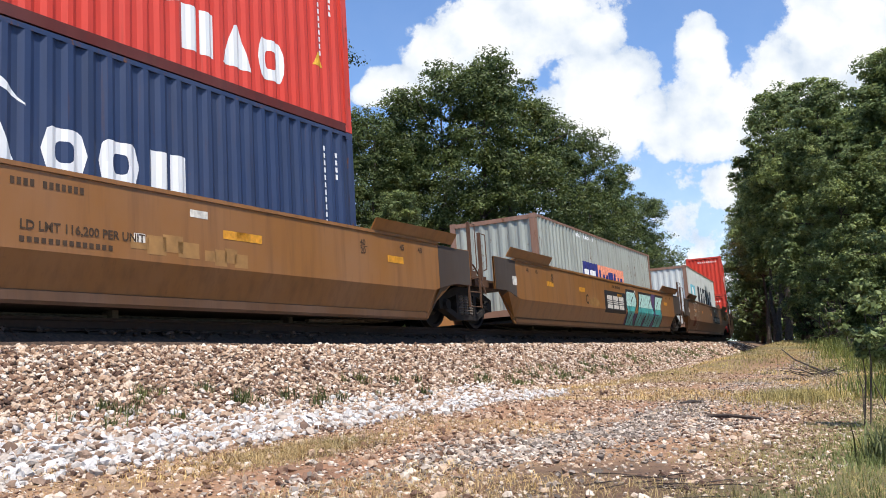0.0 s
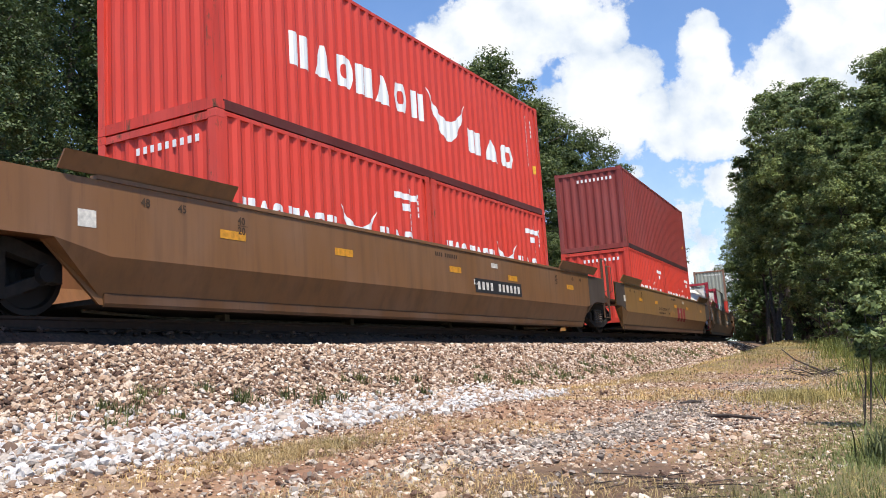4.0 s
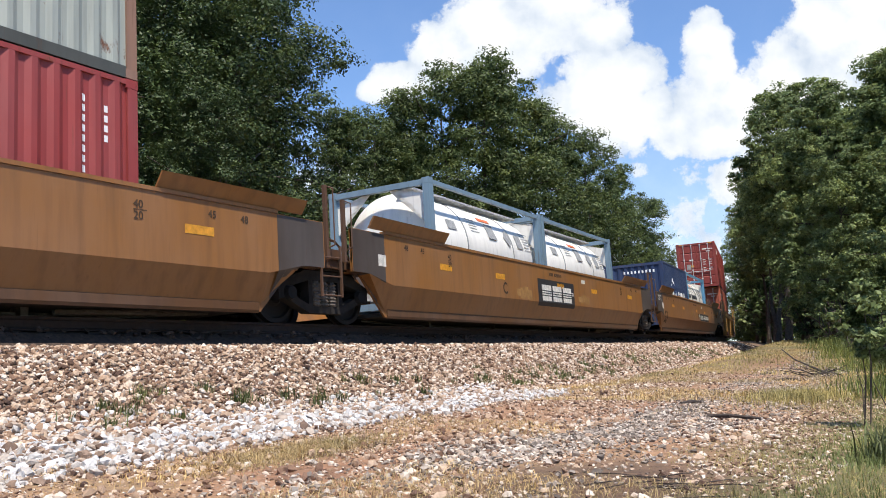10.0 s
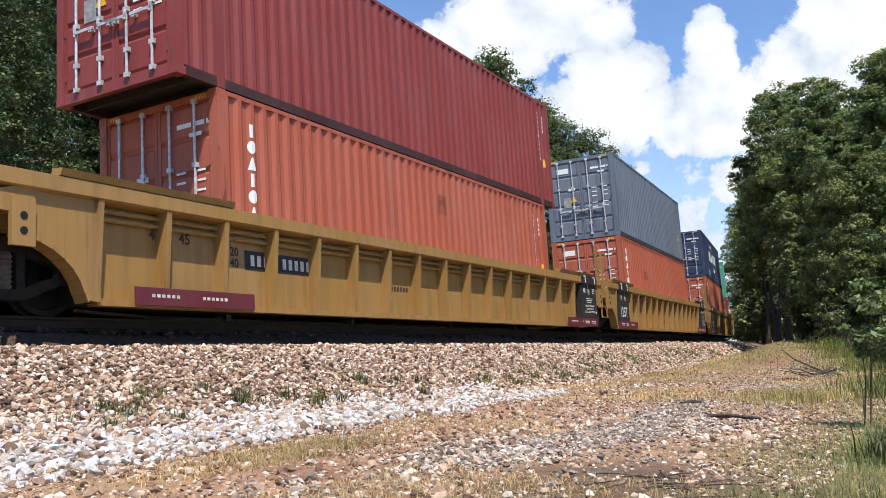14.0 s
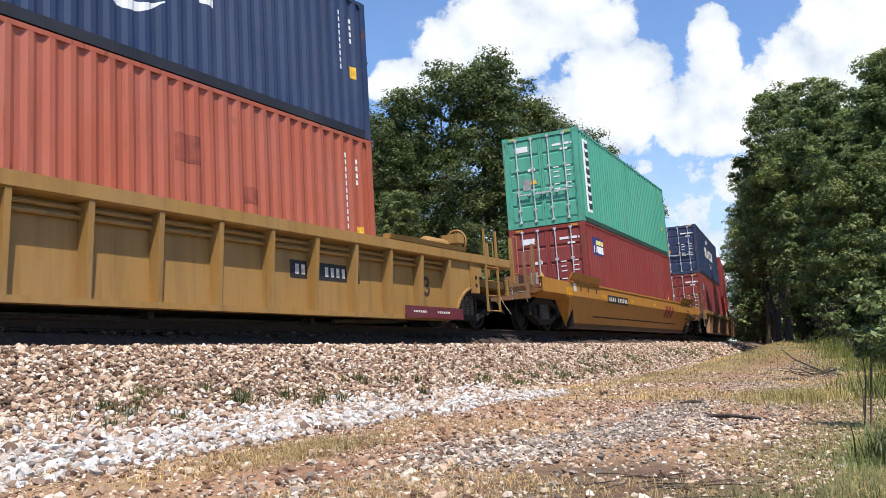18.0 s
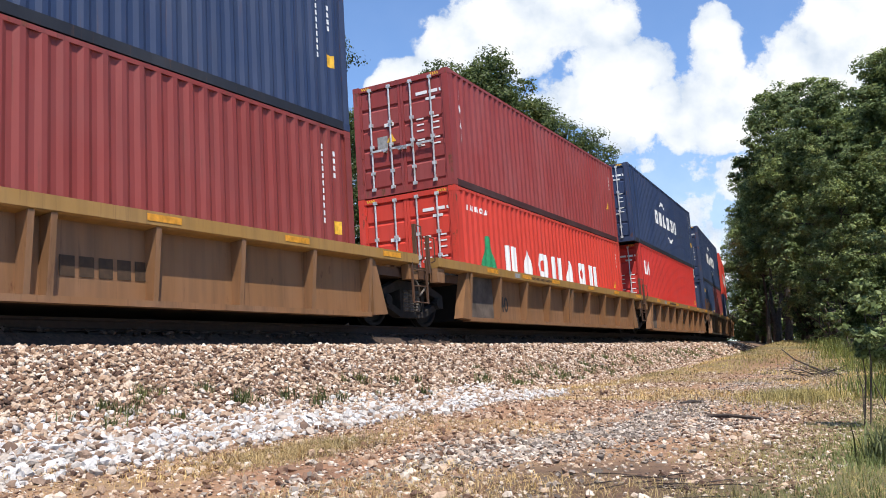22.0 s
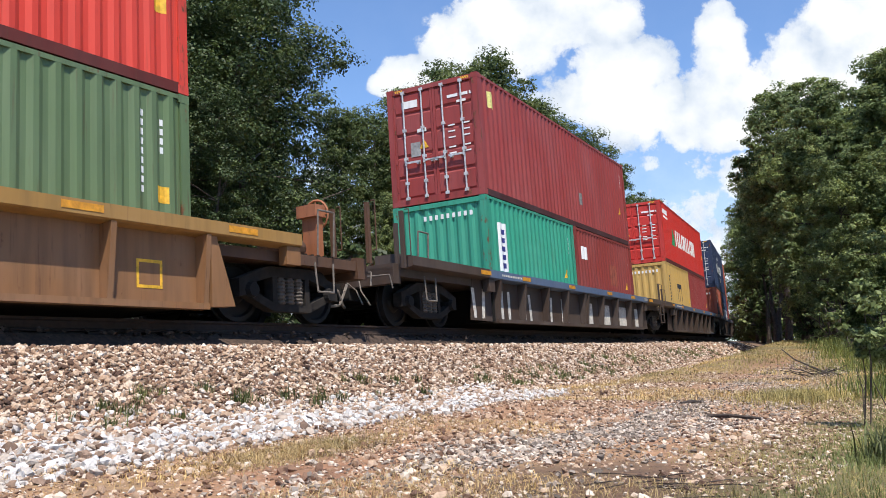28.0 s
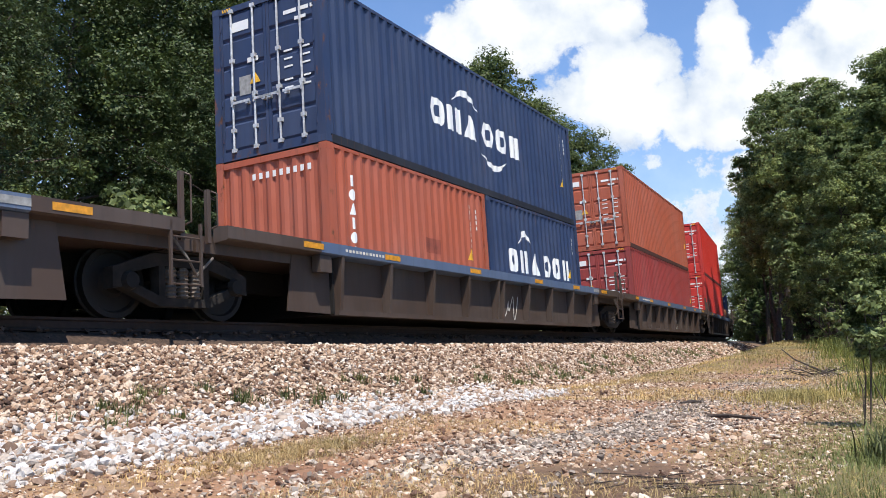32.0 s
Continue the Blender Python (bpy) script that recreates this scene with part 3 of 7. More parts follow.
rng = np.random.default_rng(51)
stick("fallen_branch", "long dead branch leaning over the grass", [on_ground(17.0, 6.75, 0.02), on_ground(18.2, 6.35, 0.06), on_ground(19.6, 5.85, 0.18), on_ground(20.8, 5.45, 0.36)], 0.022, 0.009)
for i in range(16):
    s, o = 17.0 + rng.normal() * 0.45, 6.5 + rng.normal() * 0.2
    a = rng.uniform(0, 6.28)
    stick("twig", "thin dead twig on a brush pile", [on_ground(s, o, 0.03), on_ground(s + 0.3 * math.sin(a), o + 0.2 * math.cos(a), 0.05 + 0.08 * rng.uniform()), on_ground(s + 0.7 * math.sin(a + 0.2), o + 0.4 * math.cos(a + 0.2), 0.03 + 0.14 * rng.uniform())], 0.009, 0.004)
for i in range(14):
    s, o = 4.0 + rng.normal() * 0.15, 7.2 + rng.normal() * 0.2
    a = rng.uniform(-0.5, 0.9)
    stick("twig", "thin dark twig lying on the earth", [on_ground(s, o, 0.008), on_ground(s + 0.12 * math.sin(a), o + 0.14 * math.cos(a), 0.022), on_ground(s + 0.22 * math.sin(a + 0.4), o + 0.26 * math.cos(a + 0.4), 0.01)], 0.0032, 0.0014)
for s, o, a in ((9.5, 5.9, 0.3), (11.8, 6.2, 1.2), (15.5, 6.0, 0.6), (8.2, 6.5, 2.0)):
    stick("fallen_branch", "short dark branch lying on gravel", [on_ground(s, o, 0.015), on_ground(s + 0.2 * math.cos(a), o + 0.25 * math.sin(a), 0.035), on_ground(s + 0.35 * math.cos(a), o + 0.55 * math.sin(a), 0.02)], 0.022, 0.010)
for s, o in ((52.0, 5.2),):
    stick("log", "weathered log lying beside the ballast", [on_ground(s, o, 0.12), on_ground(s + 0.3, o + 1.1, 0.16), on_ground(s + 0.5, o + 2.0, 0.08)], 0.08, 0.06)
for x, y, h, l in ((-0.70, 6.9, 0.50, 0.06), (-0.46, 5.6, 0.62, -0.05), (-0.40, 5.3, 0.45, 0.1), (-0.55, 8.6, 0.9, 0.12), (-0.42, 7.4, 0.8, -0.05)):
    z = ground_z(x, y)
    stick("sapling", "bare dark sapling stem standing in the grass", [(x, y, z - 0.02), (x - l * 0.3, y, z + h * 0.35), (x - l * 0.4, y + 0.05, z + h * 0.7), (x - l, y + 0.05, z + h)], 0.005, 0.002)

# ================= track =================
# rust and tar, both darkened to stand for shade under the train
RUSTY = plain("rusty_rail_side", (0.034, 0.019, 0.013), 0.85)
TIMBER = plain("tarred_shaded_tie", (0.016, 0.012, 0.010), 0.95, scale=6)


def rail(o):
    prof = [(-0.07, -0.165), (0.07, -0.165), (0.07, -0.15), (0.012, -0.125), (0.012, -0.045), (0.036, -0.03), (0.036, 0), (-0.036, 0), (-0.036, -0.03), (-0.012, -0.045), (-0.012, -0.125), (-0.07, -0.15)]
    rows = [[tuple(on_track(s, o + p, RAIL + q)) for p, q in prof + prof[:1]] for s in range(-90, 170, 4)]
    return Geo().grid(rows)


track = new("railway_track")
tagged(track, "curved railway track with rusty steel rails on ballast", "track", kind="structure")
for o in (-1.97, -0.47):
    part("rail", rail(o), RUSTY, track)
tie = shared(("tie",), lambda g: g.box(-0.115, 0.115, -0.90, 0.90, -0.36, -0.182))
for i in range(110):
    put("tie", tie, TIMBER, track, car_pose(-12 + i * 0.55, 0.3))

# ================= containers =================
PITCH, DEPTH = 0.278, 0.036
SILVER = plain("galvanised_bar", (0.55, 0.55, 0.54), 0.45, 0.3)
WHITE = paint("white_marking_paint", (0.80, 0.80, 0.78), 0.05, 0.15, 0.1)
BLACK = plain("black_marking_paint", (0.02, 0.02, 0.022), 0.6)
YELLOW = plain("yellow_marking_paint", (0.75, 0.42, 0.03), 0.6)
UNDER = plain("dark_underframe", (0.035, 0.032, 0.03), 0.85)


def wave(u):
    """Depth of the corrugation u metres along a panel."""
    k = (u % PITCH) / PITCH
    if k < 0.26:
        return 0.0
    if k < 0.5:
        return DEPTH * (k - 0.26) / 0.24
    if k < 0.76:
        return DEPTH
    return DEPTH * (1 - k) / 0.24


def wave_stops(u0, u1):
    s = {u0, u1}
    for i in range(int(u0 / PITCH) - 1, int(u1 / PITCH) + 2):
        for k in (0, 0.26, 0.5, 0.76):
            u = (i + k) * PITCH
            if u0 < u < u1:
                s.add(u)
    return sorted(s)


def side_geo(L, H):
    def make(g):
        x0, x1 = -L / 2 + 0.15, L / 2 - 0.15
        st = wave_stops(0, x1 - x0)
        for back in (0.0, 0.006):
            g.grid([[(x0 + u, -1.216 + wave(u) + back, z) for u in st] for z in (0.15, H * 0.36, H * 0.7, H - 0.07)])
    return make


def wall_geo(H):
    def make(g):
        st = wave_stops(0, 2.2)
        for back in (0.0, 0.006):
            g.grid([[(wave(u) + back, -1.1 + u, z) for u in st] for z in (0.15, H / 2, H - 0.1)])
    return make


def roof_geo(L, H):
    def make(g):
        st = wave_stops(0, L - 0.3)
        g.grid([[(-L / 2 + 0.15 + u, y, H - 0.02 - wave(u) * 0.5) for u in st] for y in (-1.17, 1.17)])
    return make


def under_geo(L):
    """The floor from below: cross members standing down from one sheet."""
    def make(g):
        st = [(-L / 2 + 0.2, 0.13)]
        x = -L / 2 + 0.4
        while x < L / 2 - 0.4:
            st += [(x, 0.13), (x, 0.02), (x + 0.05, 0.02), (x + 0.05, 0.13)]
            x += 0.6
        st.append((L / 2 - 0.2, 0.13))
        g.grid([[(x, y, z) for x, z in st] for y in (-1.16, 1.16)])
    return make


def door_geo(H):
    """One leaf, hinge at y = 0, leaf towards +y, outer face at x = 0: a tray with raised rims."""
    def make(g):
        h0, h1 = 0.17, H - 0.13
        g.prism([(0.06, 0.0), (0.0, 0.0), (0.0, 0.055), (0.034, 0.06), (0.034, 1.005), (0.0, 1.01), (0.0, 1.07), (0.06, 1.07)], h0, h1, "z")
    return make


def panel_geo(H):
    def make(g):
        t = (H - 0.30) / 5
        g.prism([(0.036, 0.012), (0.006, 0.055), (0.006, t - 0.055), (0.036, t - 0.012)], 0.065, 1.0, "y")
    return make


def hinge_geo(g):
    g.box(-0.012, 0.02, -0.06, 0.05, 0, 0.10)


def bar_geo(H):
    def make(g):
        g.tube((-0.035, 0, 0.13), (-0.035, 0, H - 0.1), 0.021, 6)
        for z in (0.13, 0.5, 1.1, H * 0.62, H - 0.16):
            g.box(-0.055, 0.0, -0.045, 0.045, z, z + 0.07)
    return make


def handle_geo(g):
    g.box(-0.075, -0.05, -0.02, 0.40, 1.0, 1.045).box(-0.07, 0.0, 0.30, 0.37, 0.97, 1.02)
    g.box(-0.075, -0.05, -0.02, 0.02, 0.97, 1.10)


def casting_geo(g):
    g.box(-0.089, 0.089, -0.081, -0.065, -0.059, 0.059).box(-0.089, -0.075, -0.065, 0.081, -0.059, 0.059)
    g.box(-0.075, 0.089, -0.065, 0.081, 0.045, 0.059).box(-0.075, 0.089, -0.065, 0.081, -0.059, -0.045)
    g.box(0.05, 0.089, -0.065, 0.081, -0.045, 0.045)


RUST_POST = paint("rust_eaten_post", (0.27, 0.15, 0.10), 0.95, 0.4, 0.3)


def worn(mat):
    """The same paint where it is chipped to rust, for posts and castings."""
    return paint(mat.name + "_worn_edge", COLOUR[mat], 0.95, 0.5, 0.3)


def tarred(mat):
    """Bottom side rail: box colour under a dark protective coat, plus painted shadow gap."""
    return paint(mat.name + "_coated_shaded_rail", tuple(0.16 * c + 0.008 for c in COLOUR[mat]), 0.5, 0.5, 0.2, 0.75)


def container(name, label, L, H, mat, doors=True, trim=None, category="container", wide=False):
    """A steel box; its door end (or plain end) towards -x, its base at z = 0."""
    root = new(name)
    tagged(root, label, category, "containers on the train")
    tr = trim or worn(mat)
    for sgn in (1, -1):
        flip = pose(0, 0, 0, 0, 0, 0 if sgn > 0 else 180)
        put("side_panel", shared(("side_panel", L, H), side_geo(L, H)), mat, root, flip)
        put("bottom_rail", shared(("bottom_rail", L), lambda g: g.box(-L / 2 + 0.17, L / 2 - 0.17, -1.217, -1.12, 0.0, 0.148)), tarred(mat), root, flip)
        put("top_rail", shared(("top_rail", L, H), lambda g: g.box(-L / 2 + 0.17, L / 2 - 0.17, -1.217, -1.15, H - 0.075, H - 0.012)), tr, root, flip)
    put("roof", shared(("roof", L, H), roof_geo(L, H)), mat, root)
    put("underframe", shared(("underframe", L), under_geo(L)), UNDER, root)
    put("end_wall", shared(("end_wall", H), wall_geo(H)), mat, root, pose(L / 2 - 0.03, 0, 0, 0, 0, 180))
    for sx in (1, -1):
        for sy in (1, -1):
            turn = {(-1, -1): 0, (1, -1): 90, (1, 1): 180, (-1, 1): 270}[(sx, sy)]
            put("corner_post", shared(("corner_post", H), lambda g: g.prism([(-0.075, -0.075), (0.075, -0.075), (0.075, -0.045), (-0.045, -0.045), (-0.045, 0.075), (-0.075, 0.075)], 0.118, H - 0.118, "z")), tr, root, pose(sx * (L / 2 - 0.078), sy * 1.141, 0, 0, 0, turn))
            for zc in (0.059, H - 0.059):
                q = shared(("corner_casting",), casting_geo) if turn in (0, 180) else shared(("corner_casting", 1), lambda g: g.box(-0.081, 0.081, -0.089, -0.07, -0.059, 0.059).box(-0.081, -0.06, -0.07, 0.089, -0.059, 0.059).box(-0.06, 0.081, -0.07, 0.089, 0.045, 0.059).box(-0.06, 0.081, -0.07, 0.089, -0.059, -0.045))
                put("corner_casting", q, tr, root, pose(sx * (L / 2 - 0.089), sy * 1.138, zc, 0, 0, turn))
    put("end_header", shared(("end_header", H), lambda g: g.box(0.0, 0.09, -1.07, 1.07, H - 0.13, H - 0.02)), tr, root, pose(-L / 2 + 0.012, 0, 0))
    put("end_sill", shared(("end_sill",), lambda g: g.box(0.0, 0.09, -1.07, 1.07, 0.0, 0.165)), tr, root, pose(-L / 2 + 0.012, 0, 0))
    if doors:
        for sgn in (1, -1):
            leaf = put("door", shared(("door", H), door_geo(H)), mat, root, pose(-L / 2 + 0.03, -1.075 * sgn, 0) @ Matrix.Diagonal((1, sgn, 1, 1)))
            for i in range(5):
                put("door_panel", shared(("door_panel", H), panel_geo(H)), mat, leaf, pose(0, 0, 0.17 + i * (H - 0.30) / 5))
            for z in (0.35, H * 0.36, H * 0.62, H - 0.45):
                put("hinge", shared(("hinge",), hinge_geo), tr, leaf, pose(0, 0, z))
            for y in (0.30, 0.80):
                bar = put("locking_bar", shared(("locking_bar", H), bar_geo(H)), SILVER, leaf, pose(0, y, 0), "galvanised locking bar")
                bar_h = shared(("bar_handle",), handle_geo)
                put("bar_handle", bar_h, SILVER, leaf, pose(0, y, 0), "galvanised bar handle")
    else:
        put("end_wall", shared(("end_wall", H), wall_geo(H)), mat, root, pose(-L / 2 + 0.03, 0, 0))
    if wide:
        for sx in (1, -1):
            for sgn in (0, 180):
                put("middle_post", shared(("middle_post", H), lambda g: g.box(-0.08, 0.08, -1.2195, -1.15, 0.0, H - 0.01)), mat, root, pose(0, 0, 0, 0, 0, sgn) @ pose(sx * 6.0, 0, 0))
    return root


def side_mark(root, L, x0, x1, z0, z1, mat, name="lettering", label="", shape="bar"):
    """A painted mark that lies on the corrugated near side; x from the near end."""
    a, b = x0 - 0.15, x1 - 0.15
    st = wave_stops(a, b)
    g = Geo()

    def zs(u):
        k = (u - a) / max(1e-6, b - a)
        if shape == "peak":
            return z0, z0 + (z1 - z0) * min(1.0, max(0.03, 1.22 - 1.22 * abs(2 * k - 1)))
        if shape in ("over", "under"):      # half of a thick ring
            c, e = abs(2 * k - 1), 0.40
            outer = min(1.0, 1.25 * (max(0.0, 1 - c ** 3)) ** 0.5)
            inner = 0.46 * (max(0.0, 1 - (c / e) ** 4)) ** 0.5 if c < e else 0.0
            if shape == "over":
                return z0 + (z1 - z0) * inner, z0 + (z1 - z0) * max(outer, 0.04)
            return z1 - (z1 - z0) * max(outer, 0.04), z1 - (z1 - z0) * inner
        if shape == "arc":
            c = (z1 - z0) * (1 - (2 * k - 1) ** 2)
            return z0 + c * 0.55, z0 + max(c, 0.03)
        if shape == "dip":
            c = (z1 - z0) * (1 - (2 * k - 1) ** 2)
            return z1 - max(c, 0.03), z1 - c * 0.55
        if shape == "disc":
            c = (z1 - z0) / 2 * math.sqrt(max(0.03, 1 - (2 * k - 1) ** 2))
            return (z0 + z1) / 2 - c, (z0 + z1) / 2 + c
        if shape == "up":
            return z0 + (z1 - z0) * k * 0.5, z0 + (z1 - z0) * (0.5 + k * 0.5)
        return z0, z1
    if shape in ("arc", "dip", "disc", "peak", "over", "under"):
        st = sorted(set(st) | {a + (b - a) * i / 10 for i in range(11)} | ({a + (b - a) * q for q in (0.31, 0.34, 0.66, 0.69)} if shape in ("over", "under") else set()))
    g.grid([[(-L / 2 + 0.15 + u, -1.219 + wave(u), zs(u)[i]) for u in st] for i in (0, 1)])
    return part(name, g, mat, root, label)


def letters(root, L, x0, x1, z0, z1, mat, n, gap=0.28, label="", name="lettering"):
    w = (x1 - x0) / (n + (n - 1) * gap)
    for i in range(n):
        a = x0 + i * w * (1 + gap)
        glyph(root, L, a, a + w, z0, z1, mat, i, name, label)


def glyph(root, L, a, b, z0, z1, mat, i, name="lettering", label=""):
    """One letter's place, filled by a plain shape."""
    w = b - a
    if i % 3 == 0:
        side_mark(root, L, a, a + w * 0.44, z0, z1, mat, name, label)
        side_mark(root, L, b - w * 0.44, b, z0, z1, mat, name, label)
    elif i % 3 == 1:
        side_mark(root, L, a, b, z0, z1, mat, name, label, "peak")
    else:
        side_mark(root, L, a, b, (z0 + z1) / 2, z1, mat, name, label, "over")
        side_mark(root, L, a, b, z0, (z0 + z1) / 2, mat, name, label, "under")


def end_mark(root, L, y0, y1, z0, z1, mat, name="lettering", proud=0.0, label=""):
    """A mark on the near end; y from the near edge towards the far side."""
    g = Geo().box(-L / 2 + 0.03 - 0.004 + proud, -L / 2 + 0.03 + 0.003 + proud, -1.219 + y0, -1.219 + y1, z0, z1)
    return part(name, g, mat, root, label)


def column(root, L, x, z1, n, mat, size=0.09, gap=0.045, name="lettering"):
    """A column of characters down the near side; small ones as one part."""
    if size > 0.15:
        for i in range(n):
            z = z1 - i * (size + gap)
            side_mark(root, L, x + (size * 0.2 if i % 3 == 0 else 0), x + size * (0.5 if i % 3 == 0 else 0.75), z - size, z, mat, name, "", ("bar", "disc", "peak")[i % 3])
        return
    a, b = x - 0.15, x - 0.15 + size * 0.62
    st = wave_stops(a, b)
    me = shared(("character", L, x, size), lambda g: g.grid([[(-L / 2 + 0.15 + u, -1.219 + wave(u), q) for u in st] for q in (-size, 0)]))
    for i in range(n):
        put("character", me, mat, root, pose(0, 0, z1 - i * (size + gap)))


def door_marks(root, L, H, ink, tag=None, square=None):
    """Numbers, weights and stickers on the near end's two leaves."""
    for a, b in ((0.66, 0.94), (0.40, 0.62), (0.30, 0.36)):
        end_mark(root, L, a - 0.12, b - 0.12, H - 0.48, H - 0.41, ink)
    end_mark(root, L, 0.34, 0.58, H - 0.63, H - 0.57, ink)
    for k, z in enumerate((H * 0.60, H * 0.55, H * 0.50, H * 0.42, H * 0.37)):
        end_mark(root, L, 0.66, 0.84, z, z + 0.032, ink)
        end_mark(root, L, 0.28, 0.48 - 0.05 * (k % 2), z, z + 0.032, ink)
    end_mark(root, L, 1.42, 1.66, H * 0.60, H * 0.63, ink)
    if tag is CYAN:
        part("sticker", Geo().lathe([(0.0, 0.0), (0.0, 0.17), (0.006, 0.17), (0.006, 0.0)], (-L / 2 + 0.022, -1.219 + 1.84, H - 0.62), "x", 18), tag, root, "round pale blue sticker")
    elif tag:
        end_mark(root, L, 1.62, 2.05, H - 0.52, H - 0.34, tag, "sticker")
    if square:
        end_mark(root, L, 1.60, 1.86, H * 0.40, H * 0.52, square, "sticker")
    g = Geo().prism([(-1.219 + 1.38, H * 0.46), (-1.219 + 1.62, H * 0.46), (-1.219 + 1.50, H * 0.46 + 0.21)], -L / 2 + 0.024, -L / 2 + 0.033, "x")
    part("warning_triangle", g, YELLOW, root, "yellow warning triangle sticker")
    for y in (0.22, 2.0):
        g = Geo()
        for i in range(4):
            k = -1.219 + y + i * 0.055
            g.prism([(k, H - 0.10), (k + 0.03, H - 0.10), (k + 0.05, H - 0.04), (k + 0.02, H - 0.04)], -L / 2 + 0.008, -L / 2 + 0.013, "x")
        part("hazard_stripe", g, YELLOW, root, "yellow hazard stripe")


def end_digits(root, L, H, ink, n=9):
    """A row of characters across a plain corrugated end."""
    me = shared(("end_character", L, H), lambda g: g.box(-L / 2 + 0.027, -L / 2 + 0.034, 0, 0.07, H - 0.42, H - 0.31))
    for i in range(n):
        put("character", me, ink, root, pose(0, -1.219 + 0.36 + i * 0.15, 0))


def wave_mark(root, L, H, ink):
    """The double-word mark with an arc above and below, as plain blocks."""
    m = 1.0 if L > 8 else 0.62
    x0 = 3.75 if L > 8 else 1.1
    if L > 13:
        x0 = 4.45
    z = 1.20 if L > 8 else 0.92
    for i in range(6):
        a = x0 + (i * 0.78 + (0.12 if i > 2 else 0)) * m * (1.0 if L > 8 else 1.42)
        glyph(root, L, a, a + 0.60 * m * (1.0 if L > 8 else 1.3), z, z + 0.56, ink, (2, 0, 1, 2, 2, 0)[i])
    side_mark(root, L, x0 + 1.05 * m, x0 + 2.25 * m, z + 0.72, z + 1.08, ink, "lettering", "", "arc")
    side_mark(root, L, x0 + 2.40 * m, x0 + 3.70 * m, z - 0.55, z - 0.22, ink, "lettering", "", "dip")


def tank_container(label, frame_paint, skin_paint, band, rails=True):
    """A twenty-foot frame round a lying tank; base at z = 0."""
    L, H = 6.058, 2.591
    root = new("tank_container")
    tagged(root, label, "tank container", "containers on the train")
    for sx in (1, -1):
        for sy in (1, -1):
            part("corner_post", Geo().box(sx * (L / 2) - 0.09 * (sx + 1), sx * (L / 2) - 0.09 * (sx - 1), sy * 1.219 - 0.075 * (sy + 1), sy * 1.219 - 0.075 * (sy - 1), 0.0, H), frame_paint, root)
            for z in (0.0, H - 0.118):
                part("corner_casting", Geo().box(sx * (L / 2 - 0.088) - 0.09, sx * (L / 2 - 0.088) + 0.09, sy * 1.14 - 0.083, sy * 1.14 + 0.083, z, z + 0.12), frame_paint, root)
            part("end_brace", Geo().prism([(sy * 1.10, 0.3), (sy * 1.10, 0.9), (sy * 0.35, 0.22), (sy * 0.20, 0.22)], sx * (L / 2 - 0.10), sx * (L / 2 - 0.16)), skin_paint, root)
            part("end_brace", Geo().prism([(sy * 1.10, H - 0.3), (sy * 1.10, H - 0.95), (sy * 0.42, H - 0.12), (sy * 0.20, H - 0.12)], sx * (L / 2 - 0.10), sx * (L / 2 - 0.16)), skin_paint, root)
        part("end_beam", Geo().box(sx * (L / 2 - 0.09) - 0.06, sx * (L / 2 - 0.09) + 0.06, -1.08, 1.08, H - 0.14, H - 0.02), frame_paint, root)
        part("end_beam", Geo().box(sx * (L / 2 - 0.09) - 0.06, sx * (L / 2 - 0.09) + 0.06, -1.08, 1.08, 0.02, 0.16), frame_paint, root)
    for sy in (1, -1):
        if rails:
            part("side_rail", Geo().box(-L / 2 + 0.18, L / 2 - 0.18, sy * 1.17 - 0.04, sy * 1.17 + 0.04, H - 0.12, H - 0.03), frame_paint, root)
        part("side_rail", Geo().box(-L / 2 + 0.18, L / 2 - 0.18, sy * 1.17 - 0.04, sy * 1.17 + 0.04, 0.04, 0.16), frame_paint, root)
    R, zc = 1.15, 1.36
    prof = [(-2.82, 0.0)] + [(-2.82 + 0.40 * (1 - math.cos(a)), R * math.sin(a)) for a in (0.35, 0.7, 1.05, 1.35)] + [(-2.40, R)]
    prof = prof + [(-h, r) for h, r in prof[::-1]]
    t = part("tank", Geo().lathe(prof, (0, 0, zc), "x", 40), skin_paint, root, "white cladded tank shell")
    for p in t.data.polygons:
        p.use_smooth = True
    for x in (-1.25, 1.25):
        part("band", Geo().lathe([(-0.02, R), (-0.02, R + 0.012), (0.02, R + 0.012), (0.02, R)], (x, 0, zc), "x", 40), band, root)
    part("walkway", Geo().box(-L / 2 + 0.3, L / 2 - 0.3, -0.62, -0.30, H - 0.10, H - 0.06), SILVER, root)
    part("manhole", Geo().lathe([(0.0, 0.28), (0.14, 0.28), (0.18, 0.0)], (0.4, 0, zc + R - 0.03), "z", 14), SILVER, root)
    for x in (-2.0, 2.0):
        part("saddle", Geo().box(x - 0.1, x + 0.1, -0.9, 0.9, 0.08, 0.6), skin_paint, root)
    def at(x, a):
        return pose(x, -(R + 0.008) * math.cos(a), zc + (R + 0.008) * math.sin(a), -math.degrees(a))
    for x, a, w, h, mt in ((0.15, 0.42, 0.42, 0.40, GREYTAG), (0.15, 0.72, 0.62, 0.11, ORANGETAG), (1.72, 0.34, 0.34, 0.36, GREYTAG), (-1.9, 0.36, 0.40, 0.22, GREYTAG)):
        part("label_plate", Geo().box(-w / 2, w / 2, -0.003, 0.003, -h / 2, h / 2), mt, root, "", at(x, a))
    part("hazard_diamond", Geo().prism([(-0.23, 0), (0, -0.23), (0.23, 0), (0, 0.23)], -0.003, 0.003, "y"), GREYTAG if rails else REDTAG, root, "faded hazard diamond sticker", at(1.05, 0.36))
